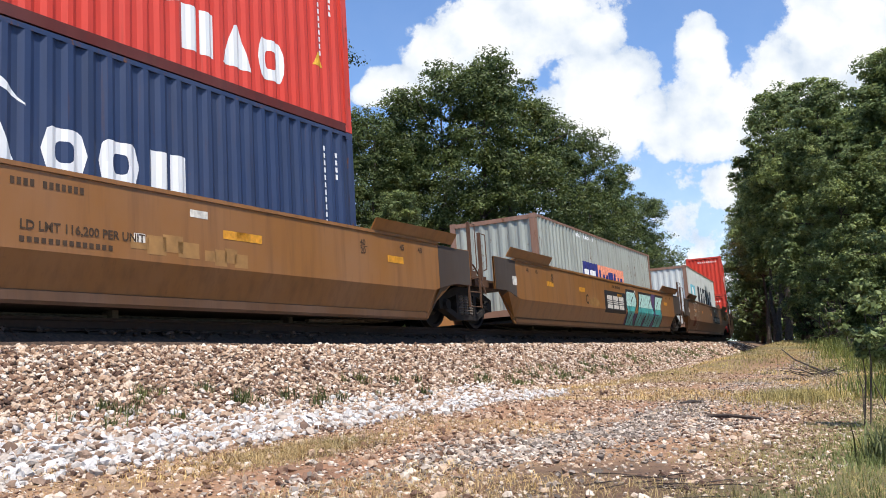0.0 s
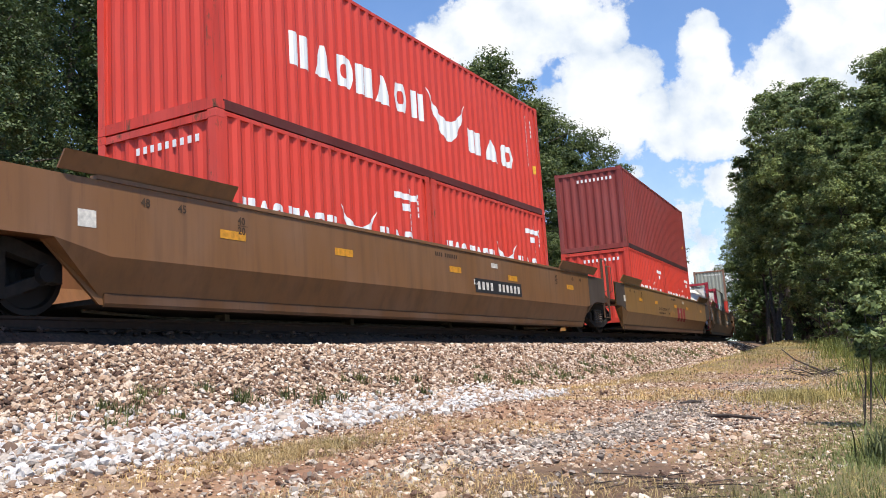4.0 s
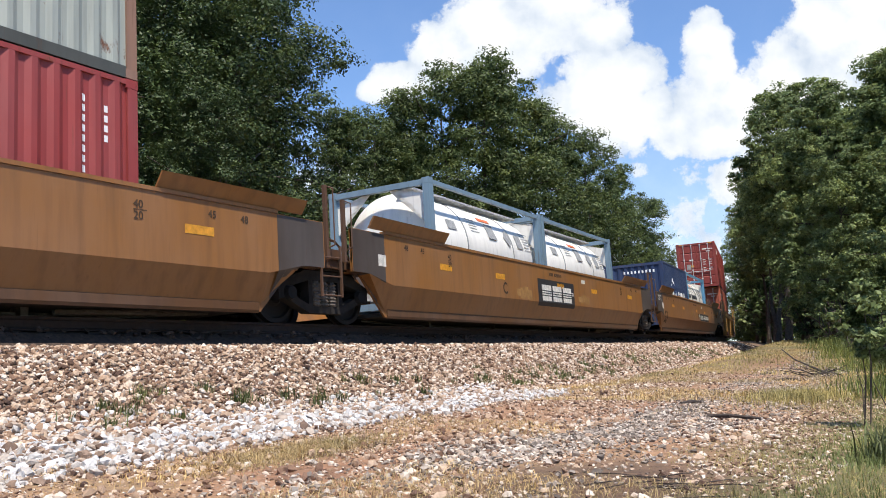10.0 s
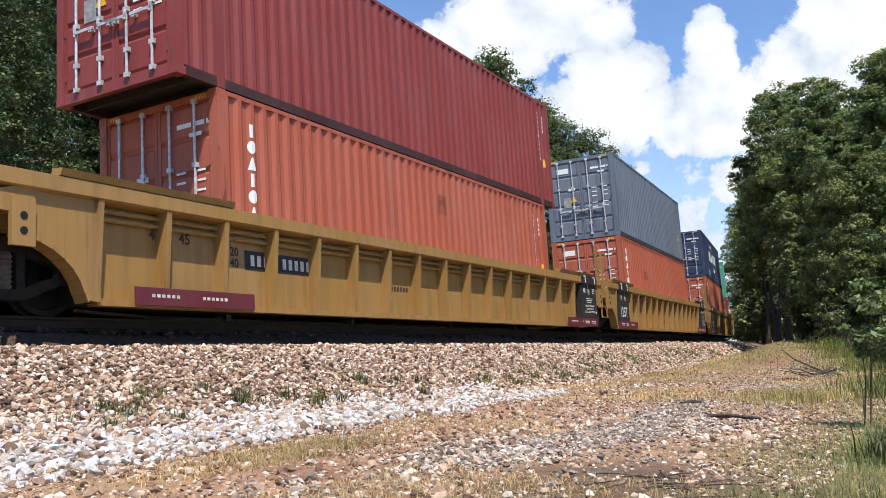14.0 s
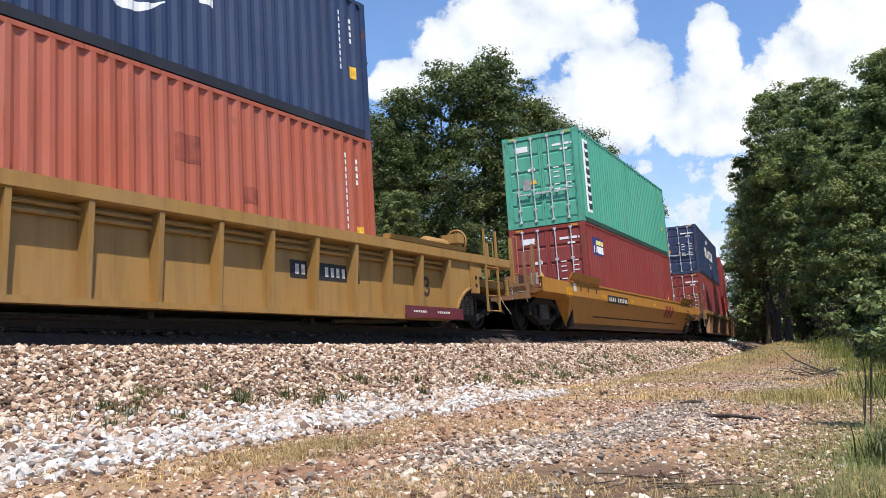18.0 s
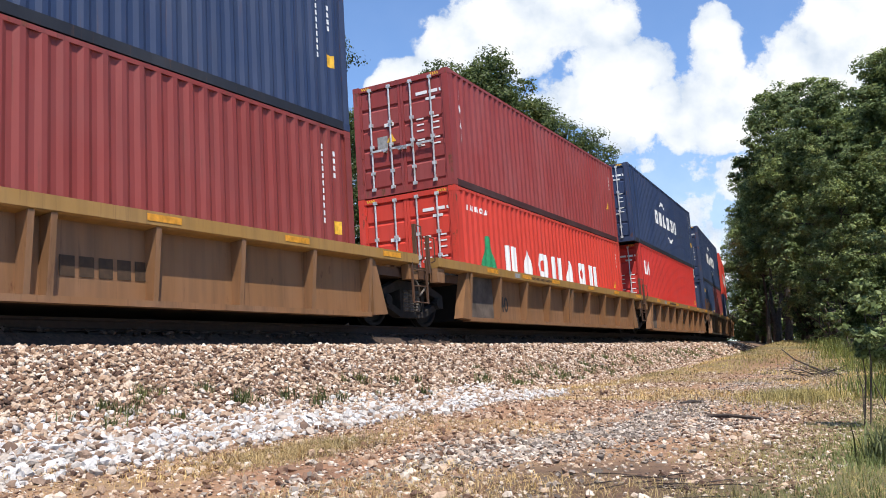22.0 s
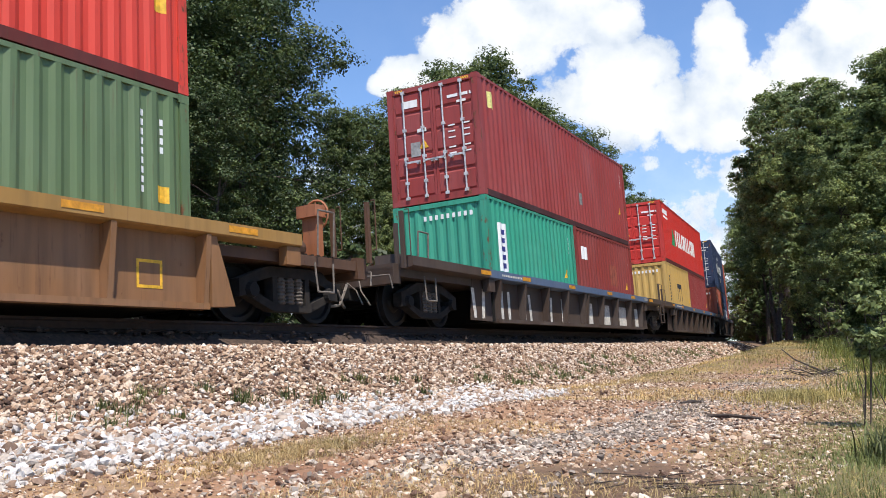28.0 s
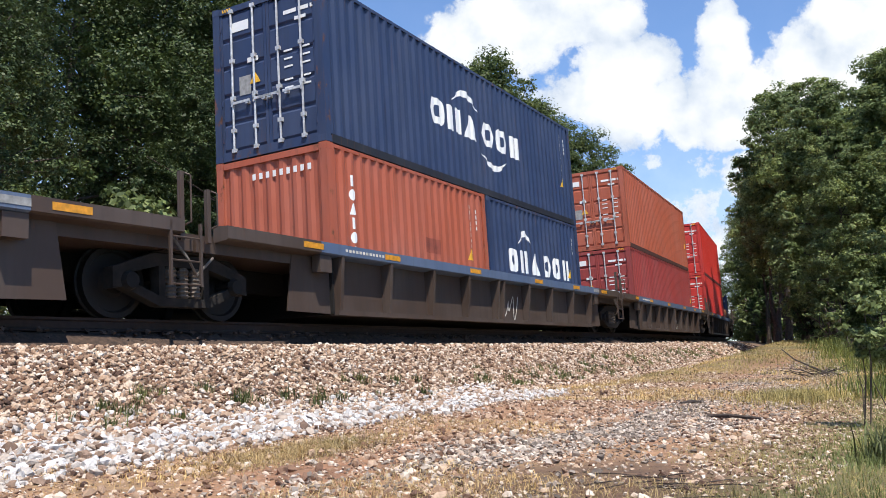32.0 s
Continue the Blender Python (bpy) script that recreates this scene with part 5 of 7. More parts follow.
def well_car(kind, label, s, near, far, near_end, far_end, truck_near, truck_far, coat=None):
    """A unit whose centre is s along the train; near and far: the body's reach; *_end: joint or coupler."""
    k = KIND[kind]
    mat, top, low, well = coat or k["mat"], k["top"], k["low"], k["well"]
    root = new("well_car")
    tagged(root, label, "railcar", "well cars of the train")
    xn, xf = -near, far
    for sgn in (1, -1):
        flip = Matrix.Diagonal((1, sgn, 1, 1))
        g = Geo()
        if kind in ("smooth", "sloped"):
            kink = 0.64 if kind == "smooth" else 0.90
            tuck = -1.30 if kind == "smooth" else -1.12
            outer = [(-1.50, top), (-1.50, kink), (tuck, low + 0.10), (tuck, low)]
            inner = [(tuck + 0.04, low), (tuck + 0.04, low + 0.12), (-1.46, kink + 0.02), (-1.46, top)]
            # the ends of the side rise from the bottom edge to the platform
            rows = []
            for x, e in ((xn + 0.5, 0.0), (-well - 0.75, 0.0), (-well, 1.0), (well, 1.0), (well + 0.75, 0.0), (xf - 0.5, 0.0)):
                zlow = 0.80 if e == 0.0 else 0.0
                rows.append([(x, y, max(z, zlow)) for y, z in outer + inner + outer[:1]])
            g.grid(rows)
            part("side", g, mat, root, "", flip)
            part("bottom_chord", Geo().prism([(tuck - 0.03, low + 0.02), (tuck - 0.03, low + 0.13), (tuck + 0.02, low + 0.16), (tuck + 0.02, low - 0.02), (tuck - 0.01, low - 0.02)], -well + 0.05, well - 0.05), CHORD_BROWN, root, "dark brown bottom chord", flip)
            part("top_flange", Geo().box(-well - 0.2, well + 0.2, -1.52, -1.40, top + 0.003, top + 0.055), mat, root, "", flip)
        else:
            chord = OCHRE if kind in ("short", "ribbed") else BLUE_EDGE
            part("side", Geo().box(-well, well, -1.26, -1.235, low, top - 0.02), mat, root, "", flip)
            chord_line = [(-1.50, top - 0.14), (-1.50, top + 0.03), (-1.235, top + 0.05), (-1.235, top - 0.18), (-1.46, top - 0.16)]
            reach = {"short": 8.0, "dark": 6.75}.get(kind, 20.0)
            c0, c1 = max(xn + 0.35, -reach), min(xf - 0.35, reach)
            part("top_chord", Geo().prism(chord_line, c0, c1), chord, root, "worn painted top chord", flip)
            for a, b in ((xn + 0.35, c0), (c1, xf - 0.35)):
                if kind == "dark" and b - a > 0.05:
                    part("chord_end", Geo().prism(chord_line, a + 0.003, b - 0.003), mat, root, "soot-dark end of the chord", flip)
            if kind in ("short", "dark"):
                for x in (c0, c1 - 0.3):
                    part("chord_bracket", Geo().box(x, x + 0.3, -1.46, -1.30, top - 0.44, top - 0.17), mat, root, "", flip)
            part("bottom_chord", Geo().box(-well, well, -1.40, -1.235, low - 0.03, low + 0.05), mat, root, "", flip)
            places = [i * 1.036 for i in range(-8, 9)] if kind == "ribbed" else [-6.15, -4.66, -3.1, -1.6, -0.14, 0.14, 1.6, 3.1, 4.66, 6.15]
            n = len(places)
            rb = shared(("rib", kind), lambda g: g.prism([(-1.485, top - 0.16), (-1.262, top - 0.16), (-1.262, low + 0.05), (-1.40, low + 0.05)], -0.04, 0.04))
            for sx in (-1, 1):
                if kind == "ribbed":
                    part("wheel_arch", Geo().prism([(sx * (well - 0.02), low), (sx * (well + 0.14), low + 0.02), (sx * (well + 0.24), 0.38), (sx * (well + 0.44), 0.60), (sx * (well + 0.74), 0.76), (sx * (well + 1.0), 0.82), (sx * (well + 1.0), top - 0.15), (sx * (well - 0.02), top - 0.15)], -1.43, -1.28, "y"), mat, root, "curved plate over the wheels", flip)
                    arc = [(well + 0.14, low + 0.02), (well + 0.18, 0.22), (well + 0.25, 0.38), (well + 0.34, 0.50), (well + 0.45, 0.60), (well + 0.59, 0.69), (well + 0.75, 0.76), (well + 1.0, 0.82)]
                    rim = Geo()
                    for (p, q), (u, w) in zip(arc, arc[1:]):
                        rim.prism([(sx * p, q), (sx * u, w), (sx * (u + 0.03), w - 0.035), (sx * (p + 0.035), q - 0.03)], -1.465, -1.24, "y")
                    part("arch_rim", rim, OCHRE, root, "rolled rim of the wheel arch", flip)
                    post = Geo().box(min(sx * (well + 0.86), sx * (well + 1.14)), max(sx * (well + 0.86), sx * (well + 1.14)), -1.50, -1.44, 0.66, 1.18)
                    part("end_post", post, OCHRE, root, "slotted jacking post", flip)
                    for z in (0.98, 0.82):
                        part("post_slot", Geo().lathe([(0.0, 0.0), (0.0, 0.045), (0.005, 0.045), (0.005, 0.0)], (sx * (well + 1.0), -1.505, z), "y", 10), GRIME_SHADE, root, "", flip)
                    part("end_casting", Geo().prism([(sx * (well + 0.95), 1.02), (sx * (well + 1.35), 1.02), (sx * (well + 1.35), 1.22), (sx * (well + 1.05), 1.30), (sx * (well + 0.80), 1.30)], -1.46, -1.05, "y"), OCHRE, root, "", flip)
                    continue
                if kind == "dark":
                    part("end_panel", Geo().prism([(sx * well, low), (sx * (well + 1.12), low + 0.02), (sx * (well + 0.98), top - 0.17), (sx * well, top - 0.17)], -1.26, -1.235, "y"), mat, root, "soot-dark panel beyond the last rib", flip)
                    continue
                part("end_gusset", Geo().prism([(sx * well, low), (sx * (well + 0.42), low + 0.02), (sx * (well + 0.10), top - 0.17), (sx * well, top - 0.17)], -1.44, -1.25, "y"), mat, root, "", flip)
            if kind == "ribbed":
                for dz in (0.24, 0.34):
                    part("side_tube", Geo().tube((-well, -1.31, top - dz), (well, -1.31, top - dz), 0.03, 7), mat, root, "tube running behind the ribs", flip)
            for i in range(n):
                put("rib", rb, chord if kind == "ribbed" else mat, root, flip @ pose(places[i], 0, 0))
        for sx, e in ((-1, xn), (1, xf)):
            if kind in ("smooth", "ribbed", "sloped"):
                x0, x1 = (-8.85, -6.1) if sx < 0 else (6.15, 8.9)
                if kind == "ribbed":
                    part("guide_plate", Geo().prism([(-1.50, top + 0.04), (-1.34, top + 0.05), (-1.36, top + 0.14), (-1.54, top + 0.12)], x0, x1), mat, root, "", flip)
                else:
                    part("guide_plate", Geo().prism([(-1.50, top + 0.058), (-1.47, top + 0.058), (-1.60, top + 0.25), (-1.63, top + 0.25)], x0, x1), mat, root, "", flip)
    # floor and end platforms
    half = 1.06 if kind == "sloped" else 1.24
    part("well_floor", Geo().box(-well, well, -half, half, low + 0.02, low + 0.08), UNDER, root)
    for sx, e, end in ((-1, xn, near_end), (1, xf, far_end)):
        a, b = (e, -well) if sx < 0 else (well, e)
        part("end_platform", Geo().box(a, b, -1.25, 1.25, 0.86, 1.02), IRON.get(kind, mat), root)
        part("centre_sill", Geo().box(a, b, -0.32, 0.32, 0.50, 0.858), GRIME_SHADE, root)
        # dark sheet, added to hide the sunlit far side behind the wheels
        part("sill_web", Geo().box(a, b, 0.90, 0.94, 0.30, 0.858), GRIME_SHADE, root, "dark sheet added to hide the far side")
        w0, w1 = (-well - 0.04, -well) if sx < 0 else (well, well + 0.04)
        # plate colour carries the shade at the well's end besides its grime
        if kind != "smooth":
            part("well_bulkhead", Geo().box(w0, w1, -1.32, 1.32, low, top - 0.05), GRIME_SHADE, root, "grimy well end plate darkened for shade")
        end_gear(root, kind, e, sx, end, IRON.get(kind, mat), top)
    if kind in ("smooth", "ribbed", "sloped"):
        g = Geo()
        bent(g, [(-well + 0.3, -0.62, 0.10), (-well + 1.6, -0.55, 0.05), (well - 1.8, -0.55, 0.05), (well - 0.4, -0.66, 0.12)], 0.022, 5)
        part("brake_pipe", g, DUSTY, root, "dusty pale train pipe")
        for x in (-5.4, -2.2, 1.5, 4.9):
            part("pipe_bracket", Geo().box(x, x + 0.10, -0.66, -0.46, 0.0, 0.12), DUSTY, root)
        part("slack_adjuster", Geo().tube((well - 2.9, -0.75, 0.06), (well - 1.3, -0.75, 0.10), 0.04, 7).tube((well - 1.3, -0.75, 0.10), (well - 0.2, -0.75, 0.16), 0.018, 5), SPRING, root, "dusty brake rod")
    if truck_near is not None:
        truck(root, -truck_near)
    if truck_far is not None:
        truck(root, truck_far)
    return aboard(root, s, (near + far) / 2 * 0.8)


def load(ob, s, x, z):
    """A load on the car whose centre is s; x: its centre along the car, z: height of its base over the rail."""
    return aboard(ob, s, 7.5, pose(x, 0, z))

# ================= the train =================
C_RED = paint("bright_red_container", (0.56, 0.036, 0.027), 0.15, 0.25, 0.12)
C_SCARLET = paint("scarlet_container", (0.62, 0.052, 0.030), 0.15, 0.25, 0.12)
C_BURG = paint("burgundy_container", (0.245, 0.040, 0.032), 0.3, 0.4, 0.18)
C_MAROON = paint("maroon_red_container", (0.29, 0.044, 0.039), 0.3, 0.4, 0.25)
C_BLUE = paint("navy_blue_container", (0.026, 0.045, 0.105), 0.25, 0.45, 0.2)
C_GREY = paint("pale_grey_container", (0.345, 0.365, 0.32), 0.72, 0.55, 0.25)
C_WHITE = paint("off_white_container", (0.60, 0.63, 0.61), 0.55, 0.3, 0.2)
C_ORANGE = paint("faded_orange_container", (0.40, 0.098, 0.05), 0.4, 0.35, 0.3)
C_SLATE = paint("weathered_slate_container", (0.13, 0.16, 0.20), 0.6, 0.6, 0.5)
C_GREEN = paint("sea_green_container", (0.035, 0.30, 0.19), 0.2, 0.25, 0.2)
C_JADE = paint("faded_sea_green_container", (0.085, 0.37, 0.25), 0.3, 0.35, 0.3)
C_MOSS = paint("moss_green_container", (0.11, 0.17, 0.075), 0.3, 0.35, 0.2)
C_YELLOW = paint("ochre_yellow_container", (0.56, 0.36, 0.11), 0.3, 0.3, 0.2)
GRIMED = plain("soot_stain", (0.11, 0.085, 0.066), 0.9, 0.0, 3, 0.5)
GREEN_MARK = plain("green_marking_paint", (0.02, 0.25, 0.10), 0.6)

HC, STD = 2.896, 2.591
BASE = {"smooth": 0.40, "ribbed": 0.40, "sloped": 0.40, "short": 0.42, "dark": 0.44}

# unit: kind, s at the start, half reach near and far, end near and far
UNITS = [
    ("smooth", 5.7, 10.1, 10.1, "joint", "joint"),
    ("smooth", 26.05, 10.1, 10.1, "joint", "joint"),
    ("smooth", 46.6, 10.2, 11.3, "joint", "coupler"),
    ("smooth", 70.15, 11.3, 10.2, "coupler", "joint"),
    ("smooth", 90.6, 10.1, 10.0, "joint", "joint"),
    ("smooth", 110.5, 10.0, 11.4, "joint", "coupler"),
    ("smooth", 134.35, 11.4, 9.9, "coupler", "joint"),
    ("smooth", 153.85, 9.9, 10.1, "joint", "joint"),
    ("smooth", 174.1, 10.1, 11.1, "joint", "coupler"),
    ("ribbed", 197.15, 11.1, 9.9, "coupler", "joint"),
    ("ribbed", 216.6, 9.7, 10.2, "joint", "joint"),
    ("ribbed", 236.95, 10.2, 11.3, "joint", "coupler"),
    ("sloped", 260.8, 11.5, 11.3, "coupler", "coupler"),
    ("short", 282.6, 9.7, 8.0, "coupler", "joint"),
    ("short", 298.6, 8.0, 7.7, "joint", "joint"),
    ("short", 313.8, 7.7, 7.9, "joint", "joint"),
    ("short", 329.7, 7.9, 7.7, "joint", "joint"),
    ("short", 345.1, 7.7, 9.9, "joint", "coupler"),
    ("dark", 366.35, 10.5, 9.2, "coupler", "joint"),
    ("dark", 384.7, 9.2, 9.2, "joint", "joint"),
    ("dark", 403.15, 9.2, 9.1, "joint", "joint"),
    ("dark", 421.3, 9.1, 9.2, "joint", "joint"),
    ("dark", 439.8, 9.2, 10.5, "joint", "coupler"),
    ("dark", 462.0, 10.5, 9.2, "coupler", "joint"),
]
CAR_LABEL = {"smooth": "rust-brown articulated well car with smooth grimy steel sides", "ribbed": "ochre yellow well car with ribbed steel sides", "sloped": "ochre yellow single well car with sloped smooth sides", "short": "tan and grimy well car with ribbed sides and yellow chord", "dark": "soot-dark well car with ribbed sides and blue edge"}
for i, (kind, s, near, far, e1, e2) in enumerate(UNITS):
    tn = near - 1.7 if e1 == "coupler" else None
    tf = far - 1.7 if e2 == "coupler" else far
    if i == len(UNITS) - 1:
        tf = None
    well_car(kind, CAR_LABEL[kind], s, near, far, e1, e2, tn, tf, COAT.get(i))

LOADS = {}


def stack(i, *boxes):
    """Loads of unit i. boxes: (where, label, length, height, paint, doors); where: low, lownear, lowfar, top."""
    kind, s = UNITS[i][:2]
    base = BASE[kind]
    lowH = max([b[3] for b in boxes if b[0] != "top"] or [0])
    for where, label, L, H, mat, doors in boxes:
        x = {"low": 0, "top": 0, "lownear": -3.07, "lowfar": 3.07}[where]
        z = base + (lowH + 0.012 if where == "top" else 0)
        c = container("shipping_container", label, L, H, mat, doors, {C_WHITE: RUST_POST, C_GREY: RUST_POST}.get(mat), wide=L > 13)
        LOADS[(i, where)] = c
        load(c, s, x, z)


F40, F20, F45 = 12.192, 6.058, 13.716
stack(0, ("low", "navy blue steel shipping container with white lettering", F40, HC, C_BLUE, False), ("top", "scarlet shipping container with white lettering", F40, HC, C_SCARLET, False))
stack(1, ("low", "pale grey shipping container with blue and orange panel", F40, STD, C_GREY, False))
stack(2, ("low", "off-white shipping container with dark lettering", F40, HC, C_WHITE, False))
stack(3, ("lownear", "red twenty-foot shipping container", F20, STD, C_SCARLET, False), ("lowfar", "red twenty-foot shipping container", F20, STD, C_SCARLET, False), ("top", "scarlet shipping container with white script lettering", F40, HC, C_SCARLET, False))
stack(4, ("lownear", "red twenty-foot shipping container", F20, STD, C_SCARLET, False), ("lowfar", "red twenty-foot shipping container", F20, STD, C_SCARLET, False), ("top", "dull burgundy shipping container", F40, HC, C_BURG, False))
stack(5, ("lowfar", "grey twenty-foot shipping container with dark lettering", F20, STD, C_GREY, False))
stack(6, ("lownear", "red twenty-foot shipping container", F20, STD, C_SCARLET, False), ("lowfar", "burgundy twenty-foot shipping container", F20, STD, C_MAROON, False), ("top", "weathered grey shipping container with rust streaks", F40, STD, C_GREY, False))
stack(8, ("lownear", "navy blue twenty-foot shipping container", F20, STD, C_BLUE, False))
stack(9, ("low", "faded orange shipping container with white lettering", F40, HC, C_ORANGE, True), ("top", "long burgundy shipping container with locked doors", F45, HC, C_BURG, True))
stack(10, ("low", "faded orange shipping container", F40, HC, C_ORANGE, True), ("top", "weathered slate blue shipping container", F40, HC, C_SLATE, True))
stack(11, ("low", "rust-stained orange shipping container with white lettering", F40, HC, C_ORANGE, True), ("top", "navy blue shipping container with white lettering", F40, STD, C_BLUE, True))
stack(12, ("low", "burgundy shipping container with small blue panel", F40, HC, C_BURG, True), ("top", "sea green shipping container with white name strip", F40, HC, C_JADE, True))
stack(13, ("low", "burgundy shipping container with round blue sticker", F40, HC, C_BURG, True), ("top", "navy blue shipping container with white lettering", F40, STD, C_BLUE, True))
stack(14, ("low", "bright red shipping container with tall white lettering", F40, STD, C_SCARLET, True), ("top", "maroon red shipping container", F40, STD, C_MAROON, True))
stack(15, ("low", "bright red shipping container with white letters", F40, HC, C_RED, True), ("top", "long navy blue shipping container with overhanging ends", F45, HC, C_BLUE, True))
stack(16, ("lownear", "navy blue twenty-foot container with yellow lettering", F20, STD, C_BLUE, False), ("lowfar", "burgundy twenty-foot shipping container", F20, STD, C_BURG, False), ("top", "navy blue shipping container with white lettering", F40, HC, C_BLUE, True))
stack(17, ("lownear", "navy blue twenty-foot shipping container", F20, STD, C_BLUE, False), ("lowfar", "moss green twenty-foot shipping container", F20, STD, C_MOSS, False), ("top", "bright red shipping container with white lettering", F40, HC, C_SCARLET, True))
stack(18, ("lownear", "sea green twenty-foot shipping container", F20, STD, C_GREEN, False), ("lowfar", "burgundy twenty-foot shipping container", F20, STD, C_BURG, False), ("top", "maroon shipping container with locked doors", F40, HC, C_MAROON, True))
stack(19, ("lownear", "ochre yellow twenty-foot shipping container", F20, STD, C_YELLOW, False), ("lowfar", "dark red twenty-foot shipping container", F20, STD, C_MAROON, False), ("top", "red shipping container with white lettering", F40, STD, C_RED, True))
stack(20, ("lownear", "faded orange twenty-foot shipping container", F20, STD, C_ORANGE, False), ("lowfar", "navy blue twenty-foot shipping container", F20, STD, C_BLUE, False), ("top", "navy blue shipping container with white lettering", F40, HC, C_BLUE, True))
stack(21, ("low", "plain burgundy shipping container with locked doors", F40, STD, C_MAROON, True), ("top", "faded orange shipping container", F40, HC, C_ORANGE, True))
stack(22, ("low", "bright red shipping container", F40, HC, C_RED, True), ("top", "bright red shipping container", F40, HC, C_RED, True))
stack(23, ("low", "navy blue steel shipping container", F40, HC, C_BLUE, True))

# tank loads
T_WHITE = paint("white_tank_cladding", (0.80, 0.765, 0.69), 0.08, 0.22, 0.1, 0.55)
T_RED = paint("red_tank_frame", (0.42, 0.03, 0.05), 0.2, 0.3, 0.2)
T_PALE = paint("grey_blue_tank_frame", (0.17, 0.25, 0.31), 0.35, 0.35, 0.25)
T_BLUE = paint("sky_blue_tank_frame", (0.10, 0.27, 0.42), 0.3, 0.35, 0.25)
for i, x, label, fr, band in ((5, -3.07, "white tank in a red frame with hazard diamond", T_RED, SILVER), (7, -3.07, "white tank in a pale blue frame", T_PALE, GREYTAG), (7, 3.07, "white tank in a pale blue frame", T_PALE, GREYTAG), (8, 3.07, "cream white tank in a sky blue frame", T_BLUE, GREYTAG)):
    c = tank_container(label, fr, T_WHITE, band, fr is not T_RED)
    LOADS[(i, "lownear" if x < 0 else "lowfar")] = c
    load(c, UNITS[i][1], x, BASE[UNITS[i][0]])

# ---- marks on the containers ----
NAVY = plain("navy_marking_paint", (0.025, 0.03, 0.16), 0.6)
LEMON = plain("lemon_marking_paint", (0.72, 0.66, 0.22), 0.6)
SALMON = plain("salmon_marking_paint", (0.75, 0.28, 0.17), 0.6)
CYAN = plain("cyan_marking_paint", (0.16, 0.50, 0.62), 0.6)
CHARCOAL = plain("charcoal_marking_paint", (0.03, 0.035, 0.045), 0.6)
for i, spec in enumerate(UNITS):
    for where in ("low", "lownear", "lowfar", "top"):
        c = LOADS.get((i, where))
        if c is None or not c.name.startswith("shipping"):
            continue
        ends = [o for o in c.children if o.name.startswith("side_panel")][0].data
        xs = [v.co.x for v in ends.vertices]
        zs = [v.co.z for v in ends.vertices]
        L = round(max(xs) - min(xs) + 0.30, 3)
        H = HC if max(zs) > 2.7 else STD
        dark_on = c.children[0].material_slots[0].material in (C_GREY, C_WHITE, C_YELLOW)
        ink = CHARCOAL if dark_on else WHITE
        if any(o.name.startswith("door") for o in c.children):
            door_marks(c, L, H, ink, CYAN if i in (13,) else (WHITE if i not in (9, 14) else None), GREYTAG)
        elif i > 2:
            end_digits(c, L, H, ink)
        column(c, L, L - 0.80, H - 0.35, 11 if H > 2.7 else 9, ink, 0.085, 0.04)
        column(c, L, L - 0.48, H - 0.42, 4, ink, 0.085, 0.04)
        if i % 2:
            side_mark(c, L, L - 0.55, L - 0.36, 1.05, 1.27, YELLOW, "sticker", "yellow warning sticker")
        else:
            side_mark(c, L, L - 0.98, L - 0.72, 1.0, 1.24, YELLOW, "sticker", "yellow warning sticker", "peak")
for key in ((0, "low"), (11, "top"), (13, "top"), (15, "top"), (16, "top"), (20, "top")):
    c = LOADS[key]
    wave_mark(c, F45 if key[0] == 15 else F40, HC, WHITE)
for key in ((8, "lownear"), (20, "lowfar")):
    wave_mark(LOADS[key], F20, STD, WHITE)
# flowing script names: a run of blocks with a swash between
c = LOADS[(0, "top")]
letters(c, F40, 2.2, 6.4, 0.55, 1.10, WHITE, 7)
side_mark(c, F40, 6.6, 8.3, 0.60, 1.55, WHITE, shape="up")
letters(c, F40, 8.35, 10.45, 0.42, 1.08, WHITE, 3)
c = LOADS[(3, "top")]
letters(c, F40, 1.75, 6.0, 1.15, 1.72, WHITE, 7)
side_mark(c, F40, 6.2, 7.9, 0.95, 1.95, WHITE, shape="dip")
letters(c, F40, 7.95, 10.4, 0.92, 1.45, WHITE, 3)
for i in (3, 4, 6):
    for where in ("lownear", "lowfar"):
        if (i, where) == (6, "lowfar"):
            continue
        c = LOADS[(i, where)]
        letters(c, F20, 0.50, 2.85, 1.02, 1.38, WHITE, 7)
        side_mark(c, F20, 2.95, 4.05, 1.0, 1.62, WHITE, shape="dip")
        letters(c, F20, 4.15, 5.35, 1.02, 1.38, WHITE, 3)
        side_mark(c, F20, 4.7, 5.55, 2.0, 2.12, WHITE)
        side_mark(c, F20, 5.0, 5.3, 1.78, 1.92, WHITE)
c = LOADS[(6, "lowfar")]
side_mark(c, F20, 0.66, 1.04, 1.68, 2.14, NAVY, "logo_panel", "small blue and yellow logo panel")
side_mark(c, F20, 0.76, 0.98, 1.86, 2.00, LEMON, "logo_panel")
